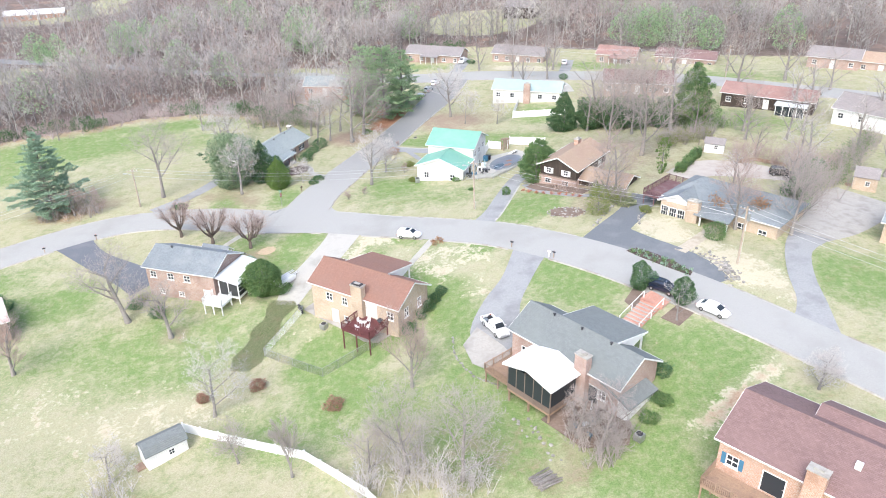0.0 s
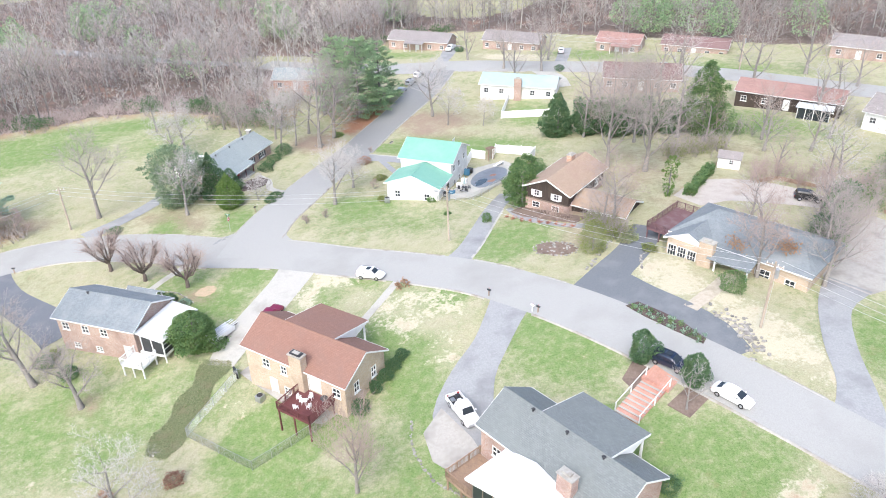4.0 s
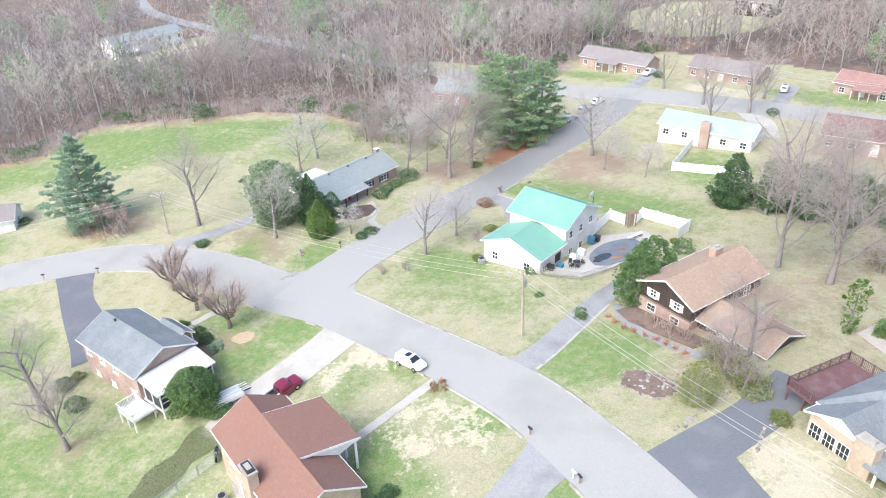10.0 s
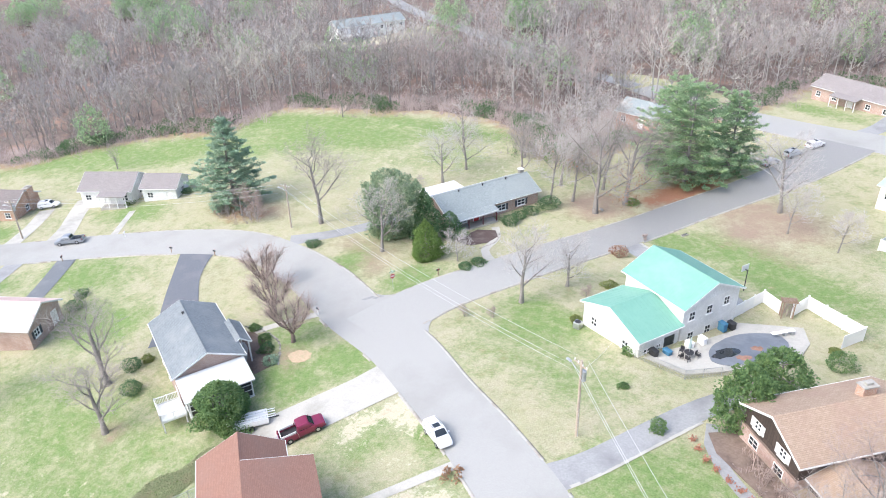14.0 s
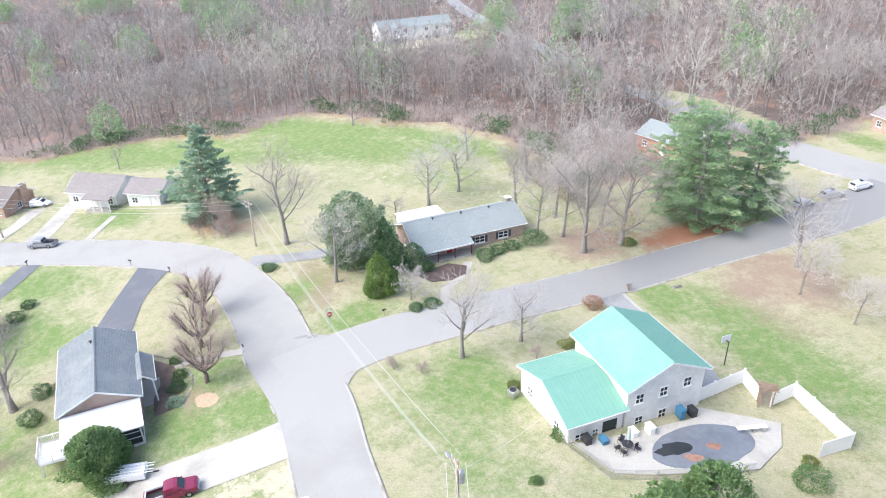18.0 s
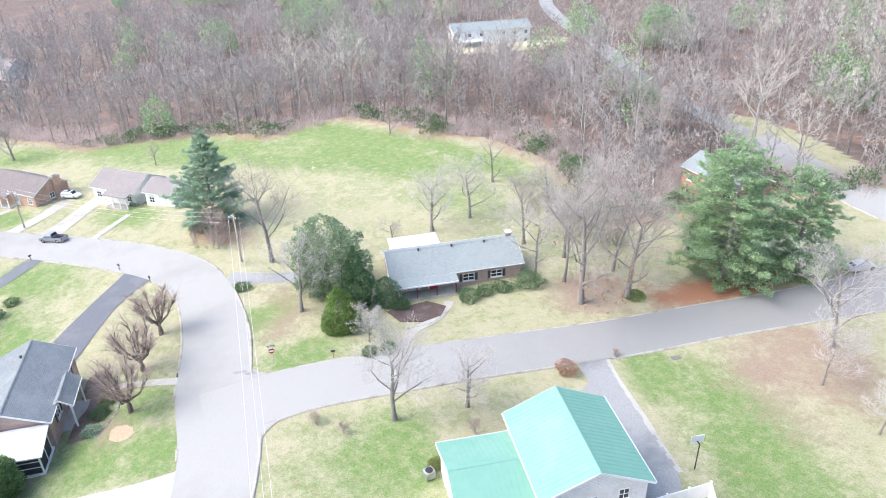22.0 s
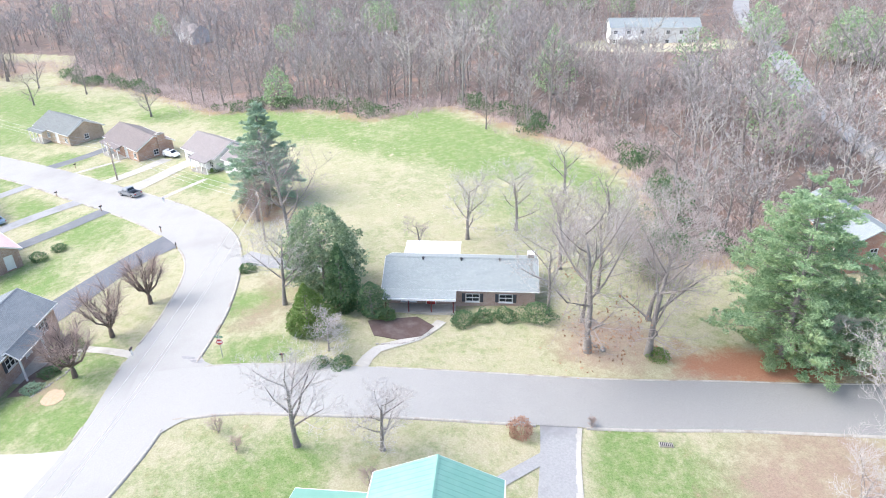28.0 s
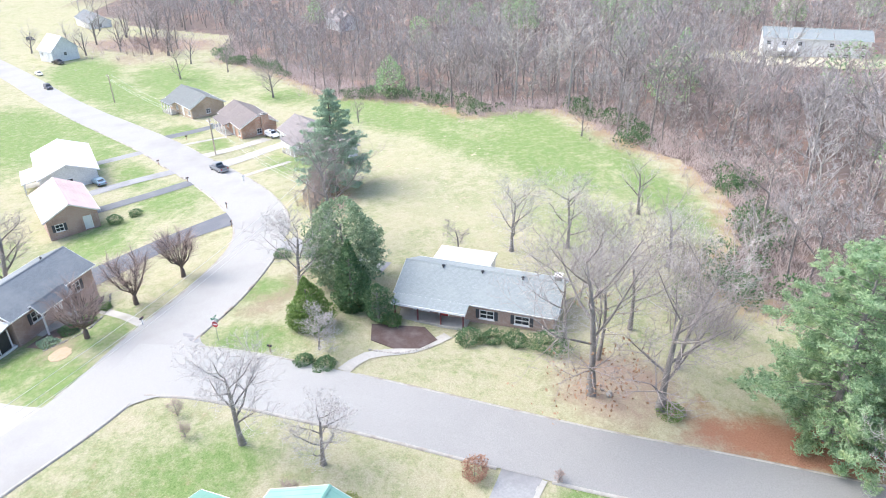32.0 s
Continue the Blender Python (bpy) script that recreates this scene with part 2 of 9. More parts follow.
M_METAL = surface("galvanised_steel", (0.45, 0.46, 0.47), (0.55, 0.56, 0.57), 8, 1, None, 0.45, 0.05, 0.8)
M_DARKMETAL = surface("dark_metal", (0.04, 0.04, 0.045), (0.06, 0.06, 0.065), 8, 1, None, 0.5, 0.05, 0.3)
M_WIRE = surface("overhead_wire", (0.55, 0.55, 0.55), (0.65, 0.65, 0.65), 4, 1, None, 0.6, 0.0)
M_SALMONSTEP = coursed("salmon_brick_paving", (0.56, 0.27, 0.2), (0.64, 0.34, 0.26), (0.55, 0.42, 0.36), 0.21, 0.1, 0.01, wall=False)
M_RED = surface("red_paint", (0.42, 0.03, 0.03), (0.5, 0.05, 0.04), 6, 1, None, 0.5, 0.0)
M_MULCH = surface("dark_mulch", (0.075, 0.05, 0.045), (0.12, 0.085, 0.075), 9, 0.7, (0.15, 0.12, 0.11), 0.98, 0.6)
M_LITTER = surface("brown_plant_bed", (0.17, 0.125, 0.1), (0.25, 0.19, 0.155), 4, 0.6, (0.12, 0.088, 0.072), 0.98, 0.6)
M_POOLCOVER = surface("slate_blue_pool_cover", (0.155, 0.172, 0.2), (0.2, 0.217, 0.245), 2, 0.35, (0.12, 0.135, 0.165), 0.5, 0.2)
M_WATER = surface("dark_standing_water", (0.025, 0.03, 0.035), (0.035, 0.04, 0.045), 2, 0.5, None, 0.08, 0.0)
M_TIRE = surface("tyre_rubber", (0.025, 0.025, 0.025), (0.04, 0.04, 0.04), 12, 2, None, 0.85, 0.1)
M_RIM = surface("alloy_rim", (0.5, 0.5, 0.52), (0.6, 0.6, 0.62), 10, 2, None, 0.35, 0.0, 0.8)
M_BARK = surface("grey_bark", (0.22, 0.2, 0.185), (0.32, 0.295, 0.275), 5, 0.8, (0.17, 0.15, 0.14), 0.95, 0.5)
M_TWIG = surface("bare_twigs", (0.33, 0.29, 0.27), (0.43, 0.385, 0.36), 4, 0.5, (0.28, 0.24, 0.225), 0.95, 0.0)
M_TWIG_RED = surface("reddish_twigs", (0.34, 0.265, 0.235), (0.44, 0.35, 0.31), 4, 0.5, (0.3, 0.23, 0.205), 0.95, 0.0)
M_TWIG_PALE = surface("pale_twigs", (0.46, 0.43, 0.405), (0.57, 0.54, 0.515), 4, 0.5, (0.4, 0.365, 0.34), 0.95, 0.0)
M_WOODBARK = surface("dark_wood_bark", (0.25, 0.225, 0.205), (0.36, 0.33, 0.31), 3, 0.6, (0.19, 0.17, 0.155), 0.95, 0.0)
M_PALEBARK = surface("pale_wood_bark", (0.38, 0.36, 0.33), (0.5, 0.48, 0.45), 3, 0.6, (0.29, 0.27, 0.245), 0.95, 0.0)
M_HAZE = surface("grey_woodland_twigs", (0.35, 0.325, 0.315), (0.47, 0.445, 0.435), 0.5, 0.05, (0.3, 0.28, 0.265), 0.95, 0.0)
M_HAZE_RED = surface("russet_woodland_twigs", (0.38, 0.315, 0.295), (0.49, 0.41, 0.385), 0.5, 0.05, (0.33, 0.275, 0.25), 0.95, 0.0)
M_HAZE_PALE = surface("straw_woodland_twigs", (0.5, 0.47, 0.42), (0.62, 0.585, 0.53), 0.5, 0.05, (0.44, 0.41, 0.36), 0.95, 0.0)
M_KNUCKLE = surface("dark_pruned_bark", (0.13, 0.1, 0.085), (0.21, 0.165, 0.14), 5, 0.8, (0.1, 0.08, 0.07), 0.95, 0.4)
M_GLASS, gnt, gp = tree_of("window_glass")
gp.inputs["Base Color"].default_value = (0.035, 0.042, 0.05, 1)
gp.inputs["Roughness"].default_value = 0.06
M_SCREEN = surface("dark_porch_screen", (0.035, 0.037, 0.04), (0.05, 0.052, 0.055), 9, 1, None, 0.6, 0.0)


def paint(name, col, flake=0.0):
    m, nt, p = tree_of(name)
    tc = nt.nodes.new("ShaderNodeTexCoord")
    d = noise_of(nt, tc.outputs["Object"], 2.5, 5, 0.6)
    nt.links.new(mix_of(nt, ramp_of(nt, d, 0.5, 0.9), col, tuple(0.85 * c + 0.03 for c in col)), p.inputs["Base Color"])
    p.inputs["Roughness"].default_value, p.inputs["Metallic"].default_value = 0.28, flake
    p.inputs["Coat Weight"].default_value = 0.6
    return m


def leaves(name, a, b, c):
    m, nt, p = tree_of(name)
    geo = nt.nodes.new("ShaderNodeNewGeometry")
    tc = nt.nodes.new("ShaderNodeTexCoord")
    col = mix_of(nt, geo.outputs["Random Per Island"], a, b)
    g = noise_of(nt, tc.outputs["Object"], 0.7, 3, 0.6)
    col = mix_of(nt, ramp_of(nt, g, 0.5, 0.8), col, c)
    nt.links.new(col, p.inputs["Base Color"])
    p.inputs["Roughness"].default_value = 0.6
    thru, both = nt.nodes.new("ShaderNodeBsdfTranslucent"), nt.nodes.new("ShaderNodeMixShader")
    nt.links.new(col, thru.inputs["Color"])
    both.inputs["Fac"].default_value = 0.45
    nt.links.new(p.outputs[0], both.inputs[1])
    nt.links.new(thru.outputs[0], both.inputs[2])
    nt.links.new(both.outputs[0], nt.nodes["Material Output"].inputs["Surface"])
    return m


M_PINE = leaves("pine_needles", (0.2, 0.33, 0.16), (0.47, 0.61, 0.38), (0.44, 0.52, 0.25))
M_SPRUCE = leaves("blue_green_needles", (0.24, 0.37, 0.25), (0.44, 0.57, 0.43), (0.38, 0.49, 0.33))
M_CEDAR = leaves("cedar_foliage", (0.075, 0.16, 0.075), (0.17, 0.275, 0.125), (0.18, 0.25, 0.11))
M_MAGNOLIA = leaves("magnolia_leaves", (0.15, 0.24, 0.13), (0.38, 0.47, 0.3), (0.29, 0.34, 0.2))
M_HOLLY = leaves("holly_leaves", (0.105, 0.195, 0.075), (0.22, 0.335, 0.125), (0.24, 0.33, 0.115))
M_YELLOWGREEN = leaves("yellow_green_leaves", (0.21, 0.26, 0.08), (0.31, 0.34, 0.12), (0.25, 0.24, 0.1))
M_DEADLEAF = leaves("clinging_brown_leaves", (0.34, 0.2, 0.12), (0.44, 0.28, 0.17), (0.31, 0.19, 0.13))
M_LIMEGREEN = leaves("fresh_green_leaves", (0.14, 0.23, 0.06), (0.22, 0.33, 0.09), (0.18, 0.25, 0.08))


# ---- building blocks ----
def mesh_np(name, verts, tris, mat, smooth=False):
    me = bpy.data.meshes.new(name)
    verts = np.asarray(verts, np.float32).reshape(-1, 3)
    tris = np.asarray(tris, np.int32).reshape(-1, 3)
    me.vertices.add(len(verts))
    me.vertices.foreach_set("co", verts.ravel())
    me.loops.add(tris.size)
    me.loops.foreach_set("vertex_index", tris.ravel())
    me.polygons.add(len(tris))
    me.polygons.foreach_set("loop_start", np.arange(0, tris.size, 3, dtype=np.int32))
    if smooth:
        me.polygons.foreach_set("use_smooth", np.ones(len(tris), bool))
    me.update(calc_edges=True)
    me.validate()
    me.materials.append(mat)
    return me


def mesh_bm(name, bm, mat, smooth=False):
    bmesh.ops.recalc_face_normals(bm, faces=bm.faces[:])
    if smooth:
        for f in bm.faces:
            f.smooth = True
    me = bpy.data.meshes.new(name)
    bm.to_mesh(me)
    bm.free()
    me.materials.append(mat)
    return me


def part(name, bm, material, parent, label="", m=None, smooth=False):
    me = mesh_bm(name, bm, material, smooth) if isinstance(bm, bmesh.types.BMesh) else bm
    ob = new(name, me)
    ob.parent = parent
    if m is not None:
        ob.matrix_basis = m
    if label:
        ob["label"] = label
    return ob


def thing(name, label, category, m, group=""):
    ob = new(name)
    ob.empty_display_size = 0.2
    ob.matrix_basis = m
    return tagged(ob, label, category, group)


def at_plan(x, y, head=0.0, dz=0.0, z=None):
    return pose(x, y, (land(x, y) if z is None else z) + dz, 0, 0, head)


def box(bm, x0, x1, y0, y1, z0, z1, bevel=0.0):
    vs = [bm.verts.new((x, y, z)) for x in (x0, x1) for y in (y0, y1) for z in (z0, z1)]
    a, b, c, d, e, f, g, i = vs
    new_faces = [bm.faces.new(q) for q in ((a, b, d, c), (e, g, i, f), (a, e, f, b), (c, d, i, g), (a, c, g, e), (b, f, i, d))]
    if bevel:
        edges = {ed for fc in new_faces for ed in fc.edges}
        bmesh.ops.bevel(bm, geom=list(edges), offset=bevel, segments=1, affect="EDGES")
    return bm


def boxes(*dims, bevel=0.0):
    bm = bmesh.new()
    for d in dims:
        box(bm, *d, bevel=bevel)
    return bm


def prism(bm, pts, dx, dy, dz):
    """A closed prism from a polygon of 3D points pushed by (dx, dy, dz)."""
    lo = [bm.verts.new(p) for p in pts]
    hi = [bm.verts.new((p[0] + dx, p[1] + dy, p[2] + dz)) for p in pts]
    bm.faces.new(lo)
    bm.faces.new(hi[::-1])
    for k in range(len(pts)):
        n = (k + 1) % len(pts)
        bm.faces.new((lo[k], hi[k], hi[n], lo[n]))


def tube(bm, a, b, r0, r1=None, sides=8):
    a, b = Vector(a), Vector(b)
    r1 = r0 if r1 is None else r1
    q = (b - a).to_track_quat("Z", "Y").to_matrix()
    rings = []
    for p, r in ((a, r0), (b, r1)):
        rings.append([bm.verts.new(p + q @ Vector((r * math.cos(2 * math.pi * k / sides), r * math.sin(2 * math.pi * k / sides), 0))) for k in range(sides)])
    for k in range(sides):
        n = (k + 1) % sides
        bm.faces.new((rings[0][k], rings[0][n], rings[1][n], rings[1][k]))
    bm.faces.new(rings[0][::-1])
    bm.faces.new(rings[1])
    return bm


# ---- the lie of the land ----
SLOPE = (-4.99, 5.68, 2.07)
RISES = [(-30, 65, 25, -3.09), (35, 75, 30, 4.96), (0, 100, 28, 0.96), (-35, 125, 35, 2.34), (40, 130, 30, 2.98), (0, 155, 30, -2.23),
         (-90, 100, 35, -0.42), (-120, 190, 45, 3.18), (20, 190, 35, 0.58), (0, 30, 30, -0.67), (-170, 90, 50, -1.55), (-33, 141, 4.5, -0.6)]


def land(x, y):
    fx, fy = np.clip(x, -330, 330), np.clip(y, -150, 480)
    z = SLOPE[0] + SLOPE[1] * fx / 100 + SLOPE[2] * (fy - 120) / 100
    for a, b, s, k in RISES:
        z = z + k * np.exp(-((x - a) ** 2 + (y - b) ** 2) / (2 * s * s))
    return z if isinstance(z, np.ndarray) else float(z)


def smooth_line(pts, step=1.5):
    """A Catmull-Rom line through rows of numbers, resampled."""
    p = np.array(pts, float)
    p = np.vstack([2 * p[0] - p[1], p, 2 * p[-1] - p[-2]])
    out = []
    for k in range(1, len(p) - 2):
        n = max(1, int(np.linalg.norm(p[k + 1, :2] - p[k, :2]) / step))
        for t in np.arange(n) / n:
            a, b, c, d = p[k - 1 : k + 3]
            out.append(0.5 * (2 * b + (c - a) * t + (2 * a - 5 * b + 4 * c - d) * t * t + (3 * b - a - 3 * c + d) * t**3))
    out.append(p[-2])
    return np.array(out)


def normals_of(line):
    d = np.gradient(line[:, :2], axis=0)
    d /= np.linalg.norm(d, axis=1)[:, None] + 1e-9
    return np.stack([-d[:, 1], d[:, 0]], 1)


def ribbon(line, offs, dz, z_extra=None):
    """Vertices and triangles of a strip laid on the land; offs: offsets to the left of the line, in metres or fractions of its third column."""
    n = normals_of(line)
    rows = []
    for k, o in enumerate(offs):
        half = line[:, 2] * o
        xy = line[:, :2] + n * half[:, None]
        z = land(xy[:, 0], xy[:, 1]) + dz + (z_extra[k] if z_extra else 0)
        rows.append(np.column_stack([xy, z]))
    v = np.stack(rows, 1)
    a, b = v.shape[:2]
    idx = np.arange(a * b).reshape(a, b)
    q = np.stack([idx[:-1, :-1], idx[:-1, 1:], idx[1:, 1:], idx[1:, :-1]], -1).reshape(-1, 4)
    tris = np.vstack([q[:, [0, 2, 1]], q[:, [0, 3, 2]]])
    return v.reshape(-1, 3), tris


def laid(name, pts, mat, label, category, dz=0.04, kind="structure", across=9):
    line = smooth_line(pts)
    v, t = ribbon(line, np.linspace(1, -1, across), dz)
    ob = new(name, mesh_np(name, v, t, mat))
    return tagged(ob, label, category, kind=kind), line


MAIN = [(-262, -62, 4), (-190, 5, 4), (-150, 41, 4), (-113, 77.5, 4.1), (-96, 92, 4.1), (-83, 102.5, 4.1), (-72.5, 109.6, 4.1), (-62.5, 114.4, 3.9), (-53, 115.8, 3.6),
        (-41, 114.3, 3.9), (-31, 111.4, 4.0), (-20, 109, 3.8), (-10.8, 105.3, 3.5), (-2.5, 101.8, 3.5), (6.8, 97.0, 3.5), (14, 91.4, 3.5),
        (21.2, 84.7, 3.6), (31.7, 73.4, 3.6), (37, 67.5, 3.5), (45, 59, 3.5), (70, 33, 3.5), (110, -10, 3.5)]
SIDE = [(-26, 109, 4.2), (-25, 115.5, 4.1), (-24.0, 120.5, 3.9), (-21.3, 129, 3.8), (-19, 136.5, 3.7), (-13.7, 152.6, 3.6), (-10.4, 164, 3.5), (-6.5, 175, 3.6), (-2, 188, 4.2), (1.5, 204, 5)]
FAR = [(-48, 221, 4), (-30, 213.5, 4.2), (-10, 208.5, 4.6), (9, 206.3, 4.6), (26, 201, 4.4), (47.5, 193.6, 4.6), (66.5, 184, 4.6), (84, 171, 4.6), (120, 143, 4.4), (170, 95, 4.4)]
HILL = [(-262, 345, 3), (-229, 315, 3), (-192, 291, 3), (-151.5, 269.5, 3), (-124, 254.6, 3), (-101, 241.6, 2.6), (-75, 229, 2.2), (-50, 221, 2.4)]

# ---- drives and paths: name, line with half widths, material, label ----
M_TANSTONE = surface("tan_stone_paving", (0.42, 0.37, 0.29), (0.55, 0.49, 0.4), 2.5, 0.8, (0.36, 0.31, 0.24), 0.95, 0.5)
M_GRAVEL = surface("pale_gravel", (0.42, 0.38, 0.34), (0.53, 0.49, 0.445), 7, 0.3, (0.36, 0.3, 0.25), 1.0, 0.5)
DRIVES = [
    ("drive_navy", [(-66, 111, 3.4), (-63.5, 108, 2.6), (-59.3, 104, 2.2), (-55.3, 101, 2.4), (-49.5, 97, 2.8), (-46.5, 94.5, 3.0)], M_DRIVE_MAUVE, "dark asphalt driveway curving to a house"),
    ("drive_brown", [(-16.5, 106.5, 3.0), (-18, 101, 2.7), (-20.2, 95.5, 2.7), (-22.3, 91, 2.4), (-23.4, 86.5, 1.8)], M_CONC, "broad pale concrete driveway"),
    ("drive_black", [(13, 92.5, 3.2), (11, 88, 2.4), (9.0, 83, 2.1), (6.8, 78.5, 2.5), (5.6, 73.5, 3.1), (6.0, 68.5, 2.6)], M_ROAD_MID, "worn grey asphalt driveway with patches"),
    ("drive_salmon", [(5.2, 100.5, 1.9), (7.5, 105, 1.5), (11.2, 115.5, 1.4), (13.8, 121, 1.4)], M_ROAD_MID, "narrow grey asphalt driveway"),
    ("drive_latticed", [(21.2, 89.4, 2.7), (24.5, 93.7, 2.35), (28.0, 98.1, 2.15), (31.7, 104.3, 2.2)], M_ROAD_DARK, "dark asphalt driveway rising to a carport"),
    ("drive_latticed_loop", [(23.4, 91.4, 3.0), (26.3, 87.6, 2.7), (29.4, 83.9, 2.7), (31.9, 80.2, 2.6), (33.5, 76.3, 1.9)], M_ROAD_DARK, "dark asphalt loop of a driveway"),
    ("drive_right", [(41.0, 66, 2.6), (43.0, 71.5, 1.7), (44.3, 77.5, 1.6), (46.8, 84, 1.7), (50.5, 88.5, 2.6)], M_ROAD_MID, "curving grey asphalt driveway"),
    ("forecourt_right", [(50, 88, 2.6), (54, 92, 4.6), (60, 98, 5.6), (66, 103, 4.6)], M_APRON, "broad pale concrete forecourt"),
    ("drive_teal", [(-12.3, 147.6, 1.7), (-8.5, 146, 1.5), (-2, 143.3, 1.6), (4.0, 140.6, 1.8), (6.8, 138, 1.8)], M_ROAD_MID, "grey asphalt driveway with a crumbling concrete edge"),
    ("drive_teal_edge", [(-11.0, 149.0, 0.3), (-7.7, 147.5, 0.22), (-1.3, 144.9, 0.32), (2.6, 143.2, 0.2), (5.4, 142.0, 0.3)], M_CONC, "crumbling pale concrete edge of a driveway"),
    ("drive_salmon_edge", [(7.0, 100.4, 0.2), (9.0, 104.5, 0.16), (12.6, 115.0, 0.18)], M_CONC, "pale concrete edge of a driveway"),
    ("walk_salmon", [(13.4, 115.2, 0.5), (14.4, 112.4, 0.55), (17.0, 109.6, 0.6), (20.4, 107.2, 0.6), (23.4, 106.2, 0.7)], M_ROAD_MID, "grey footpath along a border of plants"),
    ("walk_terrace", [(31.2, 84.6, 0.85), (34.6, 87.6, 0.85), (37.8, 90.8, 0.9)], M_TANSTONE, "broad tan stone path to a porch"),
    ("walk_teal", [(-8.6, 145.5, 0.6), (-6.3, 140, 0.6), (-4.6, 136.5, 0.6)], M_ROAD_MID, "narrow grey asphalt footpath"),
    ("drive_grey", [(-54.5, 119.5, 1.8), (-51, 123.5, 1.4), (-48, 128, 1.4), (-45.5, 134, 1.4)], M_ROAD_MID, "grey asphalt driveway"),
    ("walk_grey", [(-24.6, 131.5, 0.7), (-27.2, 133.5, 0.6), (-28.6, 138, 0.6), (-31.5, 141.5, 0.6)], M_CONC, "curving pale stone footpath"),
    ("walk_brown", [(-2.2, 98.6, 0.6), (-4.8, 93.6, 0.55), (-7.6, 88.6, 0.55)], M_CONC, "straight pale concrete footpath"),
    ("walk_navy", [(-34.3, 108.4, 0.6), (-36.6, 105.2, 0.55), (-38.8, 101.3, 0.55)], M_CONC, "short pale concrete footpath"),
    ("drive_white", [(-92, 98, 2.4), (-97, 102.5, 1.8), (-103, 107, 1.8), (-107, 111, 2.4)], M_CONC, "pale concrete driveway"),
    ("walk_white", [(-84, 104, 0.7), (-88.5, 108.5, 0.6), (-92.5, 112.5, 0.6)], M_CONC, "pale concrete footpath"),
    ("drive_orange", [(-98, 91.5, 1.6), (-104, 98.5, 1.4), (-110, 104, 1.5)], M_CONC, "pale concrete driveway beside a brick house"),
    ("walk_orange", [(-107, 84, 0.6), (-111, 90, 0.6), (-113.5, 94.5, 0.6)], M_CONC, "pale concrete footpath"),
    ("drive_corner", [(-113, 78, 1.8), (-120, 86, 1.5), (-127, 92, 1.5)], M_ROAD_DARK, "dark asphalt driveway"),
    ("drive_pink", [(-84, 97, 1.6), (-78, 91, 1.5), (-72, 84, 1.5)], M_ROAD_DARK, "straight dark asphalt driveway"),
    ("drive_silver", [(-91.5, 92, 1.6), (-86, 85, 1.5), (-80, 79, 1.5)], M_ROAD_MID, "straight grey asphalt driveway"),
    ("drive_silver_upper", [(-105, 80, 1.4), (-99, 74, 1.4), (-95, 68, 1.4)], M_ROAD_MID, "grey asphalt driveway"),
    ("drive_far_left", [(1.5, 209, 2), (4, 216, 1.8), (6, 228, 2.4)], M_ROAD_MID, "grey asphalt driveway"),
    ("drive_far_mid", [(33, 200, 1.6), (35, 207, 1.6), (37, 216, 1.8)], M_ROAD_MID, "grey asphalt driveway"),
    ("drive_far_teal", [(27, 199, 2), (30.5, 190, 2.4), (31, 182, 2.4)], M_CONC, "pale concrete driveway"),
    ("yard_gravel", [(39, 112, 2.5), (45, 115.5, 4.2), (52, 114, 4), (60, 110, 2)], M_GRAVEL, "pale gravel yard behind a house"),
]

# ---- ground ----
ROAD_LINES = [smooth_line(p, 1.2) for p in (MAIN, SIDE, FAR, HILL)]
WOODS_EDGE = [(-420, -70), (-335, -45), (-292, -2), (-268, 32), (-250, 58), (-205, 66), (-192, 82), (-161, 104), (-146, 112), (-140, 125), (-128, 140), (-116, 146), (-119, 156), (-114, 165), (-99, 171), (-88, 174),
              (-79, 180), (-64, 182), (-50, 178), (-40, 172), (-34, 184), (-44, 190), (-40, 202), (-26, 204), (-20, 222), (-16, 238), (6, 246), (40, 231), (64, 219), (92, 204), (112, 199), (150, 180), (420, 150)]
CLEARINGS = [(-302, -26, 28, 18, 40), (-161, 238, 26, 14, 72), (-205, 395, 34, 24, 20), (-40, 221, 22, 7, -20), (14, 290, 24, 26, 0)]


def in_woods(x, y):
    """True where the woods stand: beyond the edge line, outside the clearings and off the lanes."""
    e = np.array(WOODS_EDGE, float)
    poly = np.vstack([e, [(420, 520), (-420, 520)]])
    inside = np.zeros(np.shape(x), bool)
    for k in range(len(poly)):
        x0, y0 = poly[k - 1]
        x1, y1 = poly[k]
        cross = ((y0 > y) != (y1 > y)) & (x < (x1 - x0) * (y - y0) / (y1 - y0 + 1e-9) + x0)
        inside ^= cross
    for cx, cy, rx, ry, a in CLEARINGS:
        inside &= ellipse(x, y, cx, cy, rx, ry, a) > 1.0
    return inside


def ellipse(x, y, cx, cy, rx, ry, a=0.0):
    c, s = math.cos(radians(a)), math.sin(radians(a))
    u, v = (x - cx) * c + (y - cy) * s, -(x - cx) * s + (y - cy) * c
    return np.sqrt((u / rx) ** 2 + (v / ry) ** 2)


def lane_distance(x, y, line):
    d = np.full(np.shape(x), 1e9)
    for px, py, _ in line[::2]:
        d = np.minimum(d, (x - px) ** 2 + (y - py) ** 2)
    return np.sqrt(d)


